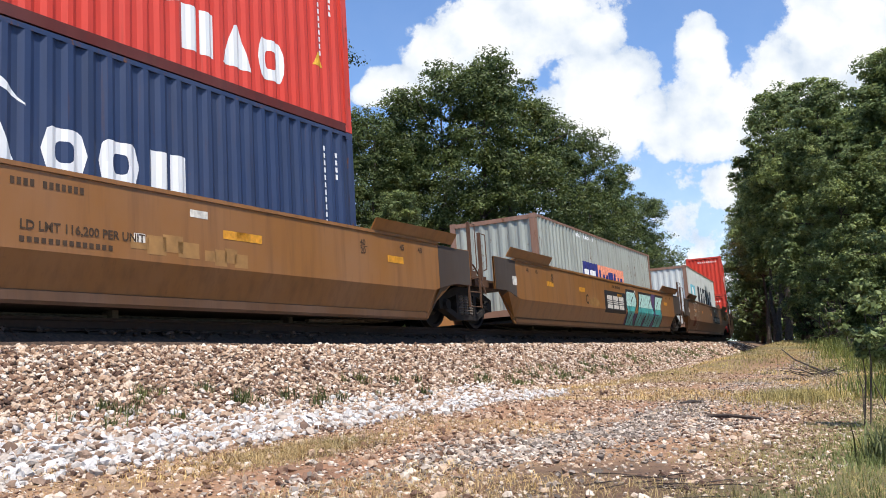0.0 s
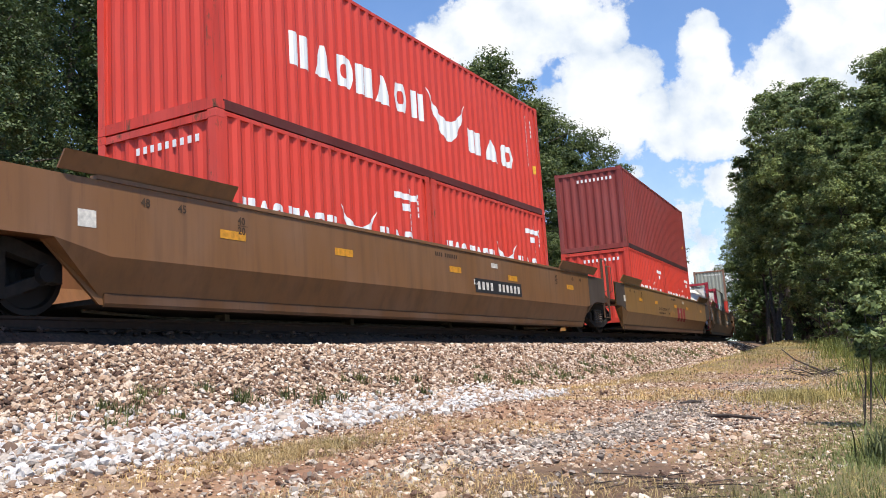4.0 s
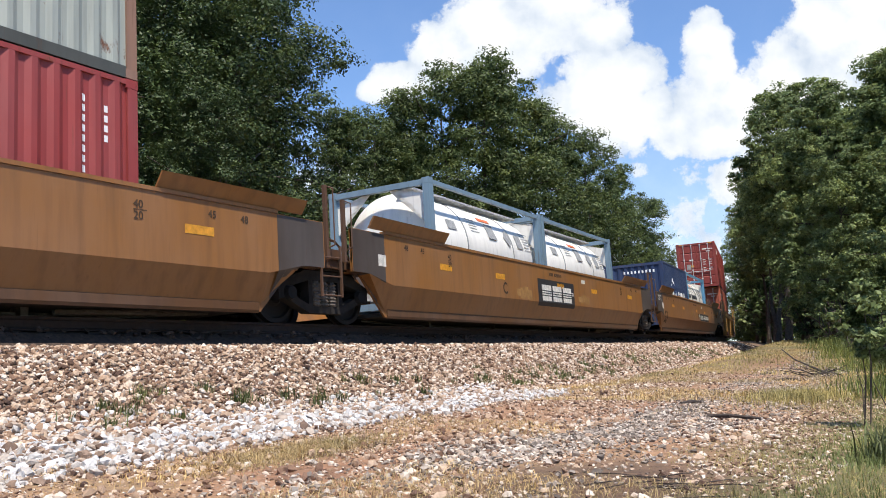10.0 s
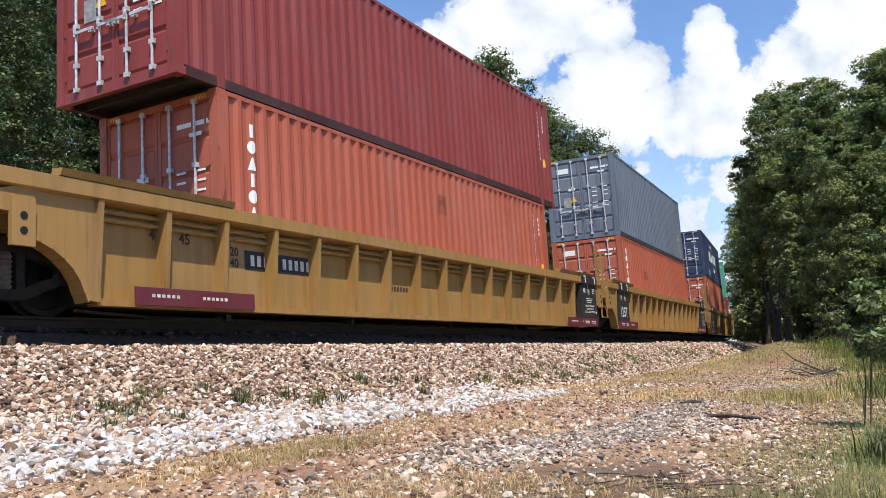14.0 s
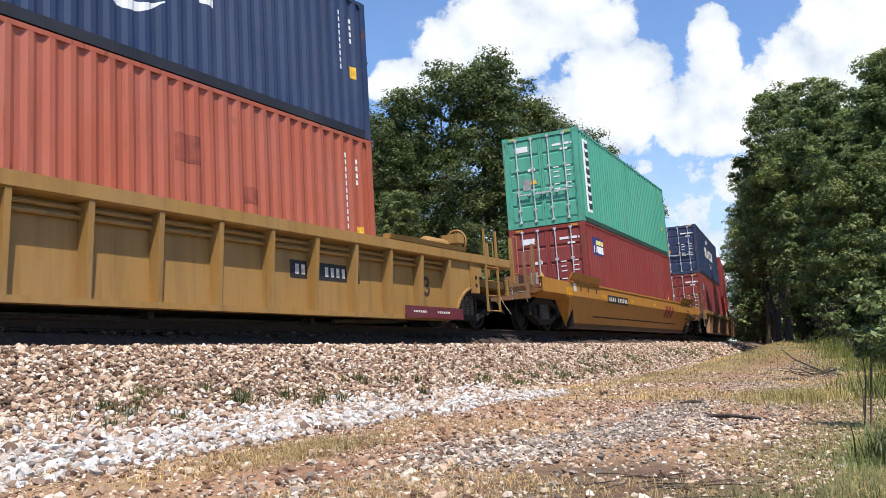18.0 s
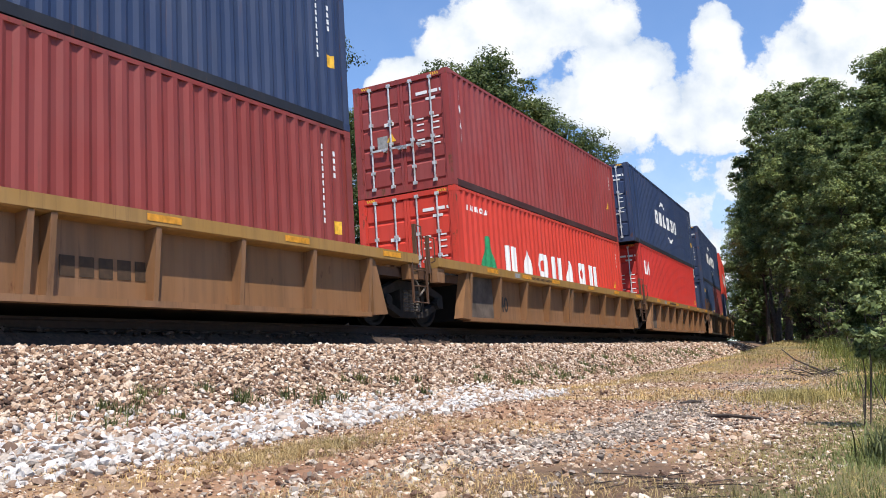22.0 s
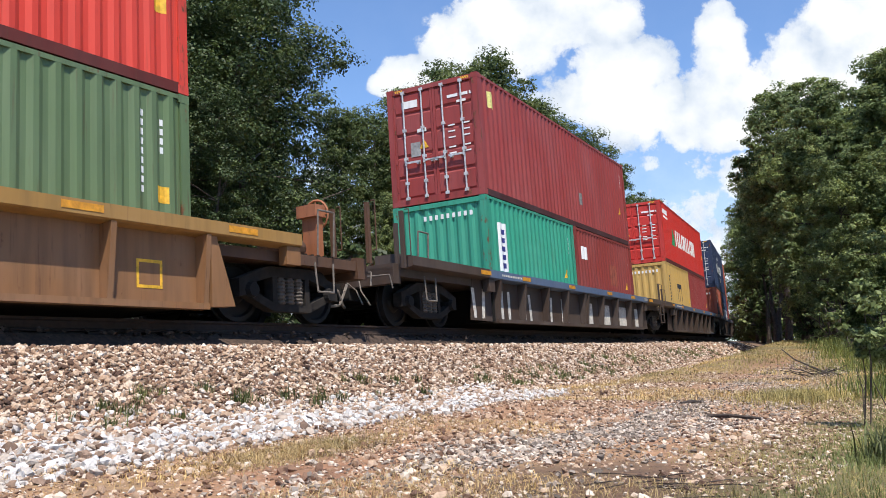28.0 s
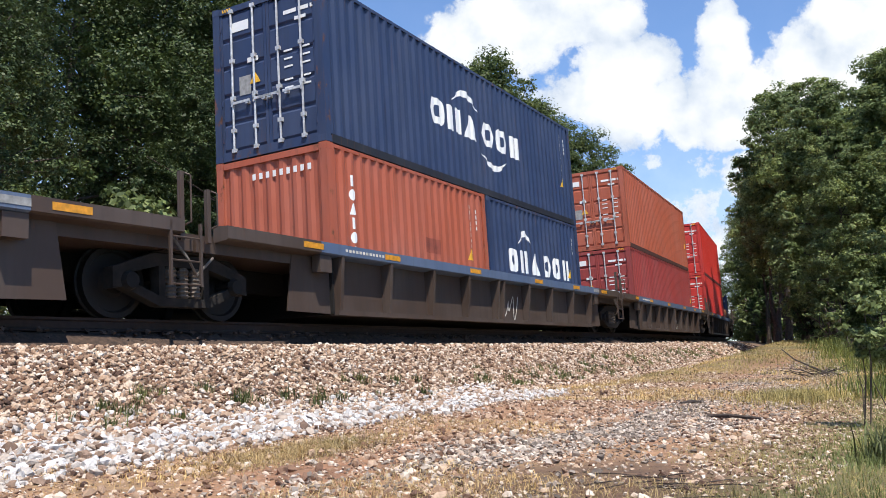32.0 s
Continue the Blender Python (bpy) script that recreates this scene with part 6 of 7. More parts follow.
# two-tone name panels
for key, tone in (((1, "low"), SALMON), ((6, "top"), LEMON)):
    c = LOADS[key]
    z0, z1 = (0.86, 1.66) if key[0] == 1 else (0.90, 1.76)
    side_mark(c, F40, 3.75, 5.20, z0, z1, NAVY, "logo_panel", "navy blue name panel")
    side_mark(c, F40, 5.21, 8.20, z0, z1, tone, "logo_panel", "bright name panel")
    g0 = (z1 - z0) * 0.28
    for a, b in ((3.95, 4.30), (4.40, 4.66), (4.76, 5.08)):
        side_mark(c, F40, a, b, z0 + g0, z1 - g0, WHITE).location.y -= 0.004
    for j in range(8):
        side_mark(c, F40, 5.40 + j * 0.33, 5.64 + j * 0.33, z0 + g0, z1 - g0 * (0.7 if j in (0, 3, 4, 5) else 1.2), NAVY).location.y -= 0.004
    letters(c, F40, 3.4, 5.0, H - 0.55, H - 0.45, ink, 8, 0.6)
for key, L0, x0, w in (((2, "low"), F40, 3.75, 0.88), ((5, "lowfar"), F20, 1.95, 0.50)):
    c = LOADS[key]
    sx = 1.05 if L0 > 8 else 0.72
    side_mark(c, L0, sx, sx + 1.80 * (1 if L0 > 8 else 0.5), 1.12, 2.06 if L0 > 8 else 1.72, CYAN, "logo_panel", "pale blue square with white star")
    side_mark(c, L0, sx + 0.2, sx + (1.5 if L0 > 8 else 0.75), 1.2, 1.95 if L0 > 8 else 1.62, WHITE, shape="peak").location.y -= 0.004
    for j in range(6):
        glyph(c, L0, x0 + j * w * 1.18, x0 + j * w * 1.18 + w * 0.94, 1.30 if L0 > 8 else 1.16, 2.10 if L0 > 8 else 1.60, CHARCOAL, j)
# upright names on the orange boxes
for key, L0, top in (((9, "low"), F40, 2.50), ((10, "low"), F40, 2.50), ((11, "low"), F40, 2.58), ((20, "lownear"), F20, 2.12)):
    column(LOADS[key], L0, 0.64, top, 6, WHITE, 0.20, 0.05)
for key, L0, top in (((16, "lowfar"), F20, 2.06), ((19, "lowfar"), F20, 2.12)):
    column(LOADS[key], L0, 0.80, top, 5, WHITE, 0.19, 0.06)
letters(LOADS[(9, "top")], F45, 1.0, 2.45, 2.20, 2.48, WHITE, 3)
side_mark(LOADS[(12, "top")], F40, 0.60, 1.15, 0.35, 2.66, WHITE, "name_strip", "white upright name strip")
for j in range(8):
    side_mark(LOADS[(12, "top")], F40, 0.70, 1.05, 0.45 + j * 0.275, 0.63 + j * 0.275, CHARCOAL).location.y -= 0.004
side_mark(LOADS[(18, "lownear")], F20, 0.64, 1.06, 0.87, 2.02, WHITE, "name_strip", "white upright name strip")
for j in range(5):
    side_mark(LOADS[(18, "lownear")], F20, 0.74, 0.96, 0.95 + j * 0.2, 1.07 + j * 0.2, NAVY).location.y -= 0.004
c = LOADS[(12, "low")]
side_mark(c, F40, 0.70, 1.88, 1.95, 2.50, NAVY, "logo_panel", "navy logo panel with yellow stripes")
side_mark(c, F40, 1.15, 1.85, 2.28, 2.42, LEMON, "logo_panel").location.y -= 0.004
for j in range(5):
    side_mark(c, F40, 0.78 + j * 0.22, 0.94 + j * 0.22, 2.02, 2.24, WHITE).location.y -= 0.004
c = LOADS[(13, "low")]
g = Geo().lathe([(0.0, 0.0), (0.0, 0.19), (0.006, 0.19), (0.006, 0.0)], (-F40 / 2 + 0.84, -1.226, 2.2), "y", 20)
part("sticker", g, CYAN, c, "round pale blue sticker")
side_mark(c, F40, 0.30, 0.40, 1.55, 1.68, WHITE)
c = LOADS[(18, "lowfar")]
side_mark(c, F20, 0.60, 1.05, 1.68, 2.06, WHITE, "sticker", "white paper sticker")
c = LOADS[(18, "top")]
side_mark(c, F40, 0.56, 0.88, 2.18, 2.58, LEMON, "sticker", "blue and yellow logo sticker")
# scrapes and patched paint
SCRAPE = plain("rusty_repair_paint", (0.24, 0.055, 0.032), 0.8, 0.0, 5, 0.35)
BARE = plain("scraped_bare_steel", (0.20, 0.20, 0.19), 0.7, 0.0, 6, 0.4)
for key, L0, x0, x1, z0, z1, mt in (((11, "low"), F40, 2.30, 4.30, 1.95, 2.45, SCRAPE), ((11, "low"), F40, 7.6, 8.05, 1.7, 2.1, SCRAPE), ((11, "low"), F40, 8.9, 9.2, 1.3, 1.55, SCRAPE), ((9, "low"), F40, 6.4, 6.75, 1.9, 2.3, SCRAPE), ((10, "low"), F40, 3.2, 3.9, 1.6, 1.9, SCRAPE), ((18, "lowfar"), F20, 3.35, 4.05, 1.05, 1.72, SCRAPE), ((20, "lownear"), F20, 3.2, 3.8, 1.0, 1.3, SCRAPE)):
    side_mark(LOADS[key], L0, x0, x1, z0, z1, mt, "paint_patch", "darker rust-stained repair patch")
for key, L0, x0, x1, z0, z1, mt in (((11, "top"), F40, 2.75, 3.50, 0.30, 0.62, BARE), ((11, "top"), F40, 3.50, 3.72, 0.26, 0.52, CYAN), ((18, "top"), F40, 6.9, 7.3, 0.75, 1.1, BARE)):
    side_mark(LOADS[key], L0, x0, x1, z0, z1, mt, "scrape", "paint scraped off the steel")
# tall names
c = LOADS[(14, "low")]
letters(c, F40, 2.50, 9.40, 0.90, 1.54, WHITE, 7, 0.55)
side_mark(c, F40, 1.10, 1.94, 0.86, 1.64, GREEN_MARK, shape="peak")
letters(c, F40, 0.55, 1.70, 2.12, 2.24, WHITE, 9, 0.4)
c = LOADS[(14, "top")]
column(c, F40, 0.45, 2.2, 4, WHITE, 0.22, 0.10)
for key in ((17, "top"), (19, "top")):
    c = LOADS[key]
    letters(c, F40, 3.40, 9.15, 0.95, 1.68, WHITE, 7, 0.22)
    side_mark(c, F40, 2.25, 3.20, 0.90, 1.62, GREEN_MARK, shape="peak")
side_mark(LOADS[(19, "top")], F40, 0.42, 1.55, 2.10, 2.30, WHITE)
side_mark(LOADS[(19, "top")], F40, 0.55, 1.60, 1.93, 2.02, WHITE)
letters(LOADS[(15, "low")], F40, 0.58, 1.50, 1.78, 2.30, WHITE, 3, 0.2)
letters(LOADS[(16, "lownear")], F20, 0.32, 1.44, 1.95, 2.14, YELLOW, 5, 0.25)
c = LOADS[(19, "lownear")]
column(c, F20, 0.64, 2.05, 8, CHARCOAL, 0.10, 0.04)
for a, b in ((2.44, 2.62), (2.92, 3.12), (3.48, 3.68)):
    side_mark(c, F20, a, b, 1.02, 1.72, CHARCOAL)
side_mark(c, F20, 2.5, 3.62, 1.60, 1.80, CHARCOAL)
letters(c, F20, 2.44, 3.68, 0.66, 0.92, CHARCOAL, 3, 0.15)
letters(LOADS[(17, "lownear")], F20, 2.4, 4.6, 1.2, 1.9, WHITE, 2, 0.1)
c = LOADS[(5, "lownear")]
for j in range(10):
    a = 0.10
    part("lettering", Geo().box(-0.08, 0.08, -0.003, 0.003, -0.10, 0.10), PINK, c, "", pose(-1.9 + j * 0.27, -1.16 * math.cos(a), 1.36 + 1.16 * math.sin(a), -math.degrees(a)))
for k in (-1, 1):
    q = 0.30
    part("yellow_chevron", Geo().prism([(k * 0.05, 0.34), (k * 0.60, 0.02), (k * 0.60, -0.14), (k * 0.05, 0.18)], -0.003, 0.003, "y"), LEMON, c, "yellow chevron mark", pose(-1.3, -1.165 * math.cos(q), 1.36 + 1.165 * math.sin(q), -math.degrees(q)))
for j in range(11):
    if j != 3:
        part("lettering", Geo().box(-0.07, 0.07, -0.003, 0.003, -0.10, 0.10), CHARCOAL, LOADS[(8, "lowfar")], "", pose(-2.3 + j * 0.24, -1.16 * math.cos(0.12), 1.36 + 1.16 * math.sin(0.12), -7))

# ---- marks on the cars ----
CARS = [m[0] for m in MOVING if m[0].name.startswith("well_car")]
PLATE = plain("black_number_plate", (0.022, 0.02, 0.02), 0.6)
DIM = plain("faded_dark_stencil", (0.055, 0.03, 0.014), 0.8)
CREAM = plain("cream_stencil", (0.62, 0.58, 0.50), 0.7)
AMBER = plain("amber_reflector", (0.62, 0.27, 0.02), 0.45)
TEAL = plain("teal_spray_paint", (0.06, 0.33, 0.30), 0.5, 0.0, 3, 0.5)
MINT = plain("pale_mint_spray_paint", (0.45, 0.68, 0.60), 0.5)
VIOLET = plain("violet_spray_paint", (0.09, 0.045, 0.13), 0.6)
REDPAINT = plain("faded_red_stencil", (0.25, 0.025, 0.03), 0.7)


def number_plate(i, x0, x1, z0, z1, groups=(4, 6)):
    c, k = CARS[i], UNITS[i][0]
    car_mark(c, k, x0, x1, z0, z1, PLATE, "number_plate", "black plate with white reporting number")
    n = sum(groups) + 1
    bars(c, k, x0 + 0.12, x1 - 0.12, z0 + (z1 - z0) * 0.22, z1 - (z1 - z0) * 0.22, n, CREAM, 0.75, (groups[0],), 0.008)


def amber(i, *xs, z=1.05, h=0.12, w=0.5):
    for x in xs:
        car_mark(CARS[i], UNITS[i][0], x, x + w, z, z + h, AMBER, "reflector", "amber reflective strip")


for i, spec in enumerate(UNITS):
    if spec[0] == "smooth":
        amber(i, -6.35, -3.75, 0.1 if i else 2.64, 2.9, 6.6)
        for x, a in ((-7.1, "45"), (-7.7, "48"), (7.0, "45"), (7.6, "48")):
            words(CARS[i], "smooth", a, x, 1.30, 0.10, DIM)
        for x in (-6.0, 5.8):
            words(CARS[i], "smooth", "40", x, 1.28, 0.10, DIM)
            words(CARS[i], "smooth", "20", x, 1.14, 0.10, DIM)
            car_mark(CARS[i], "smooth", x, x + 0.20, 1.255, 1.265, DIM)
        bars(CARS[i], "smooth", -0.45, 0.45, 1.33, 1.41, 12, DIM, 0.5, (4,), 0.005)
        car_mark(CARS[i], "smooth", -8.6, -8.35, 0.95, 1.15, CREAM, "data_card", "small white data card")
        car_mark(CARS[i], "smooth", 2.05, 2.36, 1.28, 1.38, CREAM, "data_card")
        car_mark(CARS[i], "smooth", 1.15, 1.32, 0.86, 0.97, CREAM, "data_card")
        if spec[5] == "coupler":
            car_mark(CARS[i], "smooth", 9.50, 10.07, 1.05, 1.44, CREAM, "data_panel", "white-framed data panel")
            car_mark(CARS[i], "smooth", 9.56, 9.77, 1.12, 1.36, PLATE, "data_panel", "", 0.008)
            car_mark(CARS[i], "smooth", 9.80, 10.01, 1.12, 1.36, PLATE, "data_panel", "", 0.008)
            car_mark(CARS[i], "smooth", 8.19, 8.68, 1.08, 1.30, AMBER, "reflector")
            part("tie_bracket", Geo().box(7.6, 8.05, -1.56, -1.50, 0.98, 1.10).box(7.56, 7.63, -1.58, -1.50, 0.96, 1.14).box(8.02, 8.09, -1.58, -1.50, 0.96, 1.14), BROWN, CARS[i])
for i in (5, 6, 8):
    words(CARS[i], "smooth", "53", {5: -7.75, 6: -7.9, 8: -8.2}[i], 0.42, 0.42, DIM, "large dark stencilled number 53")
for i in (0, 4):
    words(CARS[i], "smooth", "LD LMT 116,200 PER UNIT", -3.12 if i == 4 else -0.34, 0.86, 0.10, DIM)
    bars(CARS[i], "smooth", -3.12 if i == 4 else -0.34, -1.9 if i == 4 else 0.84, 0.72, 0.78, 14, DIM, 0.5, (), 0.005)
for i, x, ch in ((0, -1.25, "C"), (1, -3.22, "C"), (2, 1.13, "A"), (4, -1.28, "C"), (5, 1.4, "A"), (6, -1.33, "A"), (7, -3.4, "C"), (8, 0.75, "B")):
    words(CARS[i], "smooth", ch, x, 0.74, 0.25, DIM)
number_plate(2, 1.75, 4.64, 0.68, 1.05)
number_plate(5, 2.0, 5.0, 0.74, 1.06)
number_plate(6, -5.0, -1.8, 0.66, 1.02)
number_plate(8, 1.36, 4.38, 0.67, 1.00)
number_plate(3, 1.2, 3.6, 0.70, 1.0)
for i, x0, x1 in ((1, -1.33, 1.02), (7, -1.27, 1.37)):
    car_mark(CARS[i], "smooth", x0, x1, 0.55, 1.22, PLATE, "number_plate", "dark panel with cream owner's mark")
    w = (x1 - x0 - 0.4) / 3
    for j in range(3):
        a = x0 + 0.2 + j * w
        car_mark(CARS[i], "smooth", a + 0.05, a + w - 0.05, 0.68, 1.08, CREAM, out=0.008)
    for z in (0.80, 0.86, 0.92):
        car_mark(CARS[i], "smooth", x0 + 0.15, x1 - 0.15, z, z + 0.022, PLATE, "stripe", "", 0.011)
for j in range(3):
    a = 0.62 + j * 0.66
    car_mark(CARS[4], "smooth", a + 0.05, a + 0.48, 0.52, 1.08, REDPAINT, slant=0.06)
SOOTED = paint("dark_grey_end_paint", (0.062, 0.044, 0.033), 0.35, 0.4, 0.3)


def end_coat(i, sx, x0, x1, mat):
    """Dark paint over the end of a smooth side, from x0 out to x1, following the edge that rises over the wheels."""
    top, low, well = (KIND["smooth"][k] for k in ("top", "low", "well"))
    cols = []
    for k in range(7):
        x = x0 + (x1 - x0) * k / 6
        f = min(1.0, max(0.0, (x - well) / 0.75))
        zk, zl, zb = 0.64 + 0.16 * f, low + 0.10 + (0.70 - low) * f, low + (0.80 - low) * f
        cols.append([(sx * x, y - 0.0035, z) for y, z in ((-1.30, zb + 0.004), (-1.30, zl), (-1.50, zk), (-1.50, 1.1), (-1.50, top - 0.01))])
    part("end_coat", Geo().grid(cols), mat, CARS[i], "dark grey painted end over the wheels")


for i, spec in enumerate(UNITS):
    if spec[0] == "smooth":
        if spec[4] == "joint" and i:
            end_coat(i, -1, 8.38, spec[2] - 0.52, SOOTED)
        if spec[5] == "joint":
            end_coat(i, 1, 8.34, spec[3] - 0.52, SOOTED)
for i, x0 in ((5, -9.35), (8, -9.5)):
    words(CARS[i], "smooth", "125 T", x0 + 0.10, 1.22, 0.19, CREAM, out=0.009)
    car_mark(CARS[i], "smooth", x0 + 1.00, x0 + 1.16, 0.92, 1.12, CREAM, "data_card", "small white data card", 0.006)
# sprayed letters: overlapping swelling shapes, dark edge, pale upper half
rng = np.random.default_rng(77)
car_mark(CARS[1], "smooth", 1.1, 6.2, 0.14, 0.60, VIOLET, "spray_painting", "violet sprayed shadow under teal sprayed shapes", 0.005)
car_mark(CARS[1], "smooth", 4.6, 5.6, 0.60, 1.38, VIOLET, "spray_painting", "", 0.005)
for j in range(4):
    a = 1.25 + j * 1.22
    for ox, w, mat, lo, hi, out in ((-0.10, 1.42, BLACK, 0.12, 1.38, 0.007), (0.0, 1.18, TEAL, 0.17, 0.84, 0.010), (0.02, 1.16, MINT, 0.84, 1.30, 0.010)):
        g = Geo()
        zs = [lo + (hi - lo) * q / 8 for q in range(9)]
        lean = 0.22 if j % 2 else -0.05
        row0 = [(a + ox + 0.10 * math.sin(5 * z + j * 2.1) + lean * z, skin("smooth", z) - out, z) for z in zs]
        row1 = [(a + ox + w * (0.84 + 0.16 * math.cos(6 * z + j * 1.3)) + lean * z, skin("smooth", z) - out, z) for z in zs]
        g.grid([row0, row1])
        part("spray_painting", g, mat, CARS[1], "teal and mint sprayed shape with black edge" if mat is TEAL else "")
    ribbon(CARS[1], "smooth", [(a + 0.25, 0.30), (a + 0.45, 0.62), (a + 0.40, 0.95), (a + 0.70, 1.15)], 0.05, BLACK, 0.013)
    ribbon(CARS[1], "smooth", [(a + 0.62, 0.22), (a + 0.72, 0.50), (a + 0.66, 0.72)], 0.05, BLACK, 0.013)


def scrawl(i, x0, x1, z0, z1, loops, seed, mat=CREAM, width=0.022):
    r = np.random.default_rng(seed)
    ph = r.uniform(0, 6.28, 6)
    pts = []
    n = int(loops * 16)
    for j in range(n + 1):
        t = j / n
        w = t * loops * 2 * math.pi
        x = x0 + (x1 - x0) * (t * 0.86 + 0.07 + 0.07 * math.sin(w + ph[0]))
        z = (z0 + z1) / 2 + (z1 - z0) / 2 * (0.62 * math.cos(w * 1.0 + ph[1]) + 0.36 * math.sin(w * 0.63 + ph[2]))
        pts.append((x, z))
    ribbon(CARS[i], UNITS[i][0], pts, width, mat)


for x0, x1, sd in ((-5.7, -3.9, 1), (-3.8, -2.0, 2), (-1.8, 0.2, 3), (0.4, 1.8, 4)):
    scrawl(5, x0, x1, 0.66, 1.34, 3.5, sd)
scrawl(5, 4.6, 6.6, 1.0, 1.34, 7, 5)
for x0, x1, sd in ((-5.5, -4.2, 21), (-3.6, -2.4, 22), (-1.5, -0.2, 23), (0.6, 2.2, 24)):
    scrawl(5, x0, x1, 0.72, 1.30, 4.5, sd, CREAM, 0.014)
for a, b, c, e in ((-6.75, 1.46, -6.55, 0.86), (-6.5, 1.46, -6.4, 0.88), (-6.35, 1.44, -6.25, 0.86), (-6.85, 1.15, -6.2, 1.12), (-6.05, 1.48, -6.15, 0.30), (-6.05, 1.48, -5.45, 1.44), (-5.45, 1.44, -5.55, 1.16), (-5.55, 1.16, -6.0, 1.14), (-5.50, 0.98, -6.05, 0.22), (-5.30, 0.98, -5.40, 0.20), (-4.8, 1.50, -5.35, 1.0), (-4.8, 1.50, -4.9, 0.20), (-5.3, 1.12, -4.85, 1.10), (-5.1, 0.72, -5.2, 0.25), (-6.8, 0.86, -6.3, 0.85)):
    ribbon(CARS[2], "smooth", [(a, b), ((a + c) / 2 + 0.02, (b + e) / 2), (c, e)], 0.028, CREAM)
car_mark(CARS[2], "smooth", -6.9, -6.2, 0.38, 0.80, plain("red_primer_patch", (0.16, 0.045, 0.02), 0.7), "paint_patch", "red primer patch")
scrawl(20, 0.30, 1.30, 0.18, 0.82, 3, 12, CREAM, 0.035)
scrawl(19, -1.6, -0.5, 0.18, 0.60, 4, 13, CREAM, 0.02)
scrawl(21, 0.2, 1.4, 0.2, 0.7, 4, 14, CREAM, 0.03)
# ribbed ochre cars
for i in (9, 10, 11):
    c = CARS[i]
    for x in (-7.8, 6.6):
        part("sill_plate", Geo().box(x, x + 2.1, -1.47, -1.45, 0.10, 0.32), MAROON, c, "maroon sill plate")
        for a, n in ((0.25, 6), (1.1, 6)):
            g = Geo()
            for j in range(n):
                g.box(x + a + j * 0.08, x + a + j * 0.08 + 0.05, -1.474, -1.4715, 0.20, 0.24)
            part("number_line", g, CREAM, c)
    bars(c, "ribbed", -2.0, -1.2, 0.60, 0.68, 8, DIM, 0.5, (), 0.005)
    words(c, "ribbed", "48", -7.4, 0.95, 0.14, DIM)
    words(c, "ribbed", "45", -6.9, 0.95, 0.14, DIM)
    words(c, "ribbed", "20", -5.95, 0.88, 0.12, DIM)
    words(c, "ribbed", "40", -5.95, 0.72, 0.12, DIM)
number_plate(9, -5.65, -3.9, 0.70, 0.98)
number_plate(11, 3.7, 5.5, 0.66, 0.94)
for i, x0, x1 in ((10, -0.6, 1.4),):
    for j in range(3):
        a = x0 + j * 0.8
        car_mark(CARS[i], "ribbed", a, a + 0.6, 0.40, 0.98, REDPAINT)
for i, x in ((9, 7.74), (10, 7.74), (11, -8.05), (10, -8.05)):
    part("data_panel", Geo().prism([(-1.475, 0.32), (-1.30, 0.32), (-1.30, 1.515), (-1.53, 1.515), (-1.53, 1.29), (-1.475, 1.27)], x, x + 1.2), PLATE, CARS[i], "black painted end panel with white markings")
    part("sill_plate", Geo().box(x, x + 1.2, -1.476, -1.30, 0.10, 0.318), MAROON, CARS[i], "maroon sill plate")
    for k in (0.22, 0.98):
        part("tie_strap", Geo().box(x + k, x + k + 0.035, -1.545, -1.531, 1.30, 1.50).box(x + k - 0.10, x + k, -1.545, -1.531, 1.465, 1.50), CREAM, CARS[i], "white painted tie-down strap")
for i, x, s_ in ((11, -8.0, "125T"), (10, -8.0, "125T")):
    words(CARS[i], "ribbed", s_, x, 0.46, 0.30, CREAM, out=0.22)
    words(CARS[i], "ribbed", "48", x + 0.62, 0.98, 0.13, CREAM, out=0.22)
for i in (9, 10, 11):
    words(CARS[i], "ribbed", "53", 7.31, 0.56, 0.36, DIM, out=0.006)
for i in (9, 10):
    words(CARS[i], "ribbed", "48", 7.86, 1.02, 0.14, CREAM, out=0.22)
    words(CARS[i], "ribbed", "53", 8.62, 1.02, 0.14, CREAM, out=0.22)
    for j, line in enumerate(("SPECIAL BRAKE BEAM", "SEE BADGE PLATE", "2 HIGH TREAD COMP. SHOES")):
        words(CARS[i], "ribbed", line, (7.98, 8.04, 7.90)[j], 0.64 - j * 0.085, 0.052, CREAM, out=0.22)
# sloped single car
number_plate(12, -5.1, -2.7, 0.84, 1.08)
amber(12, -9.17, z=0.84, h=0.26, w=0.54)
amber(12, -5.75, -2.3, 1.0, 4.2, z=0.95, h=0.11, w=0.5)
car_mark(CARS[12], "sloped", -8.5, -8.25, 1.02, 1.24, CREAM, "data_card", "small white data card")
for x in (-7.9, -7.2, -6.4):
    car_mark(CARS[12], "sloped", x, x + 0.12, 1.05, 1.18, DIM)
words(CARS[12], "sloped", "53", 7.6, 0.62, 0.40, DIM)
car_mark(CARS[12], "sloped", 8.4, 9.1, 0.42, 0.90, CREAM, "data_panel", "white-framed data panel")
car_mark(CARS[12], "sloped", 8.45, 8.72, 0.48, 0.84, PLATE, "data_panel", "", 0.008)
car_mark(CARS[12], "sloped", 8.77, 9.05, 0.48, 0.84, PLATE, "data_panel", "", 0.008)
for j in range(3):
    a = 3.2 + j * 0.55
    car_mark(CARS[12], "sloped", a, a + 0.40, 0.62, 1.06, REDPAINT)
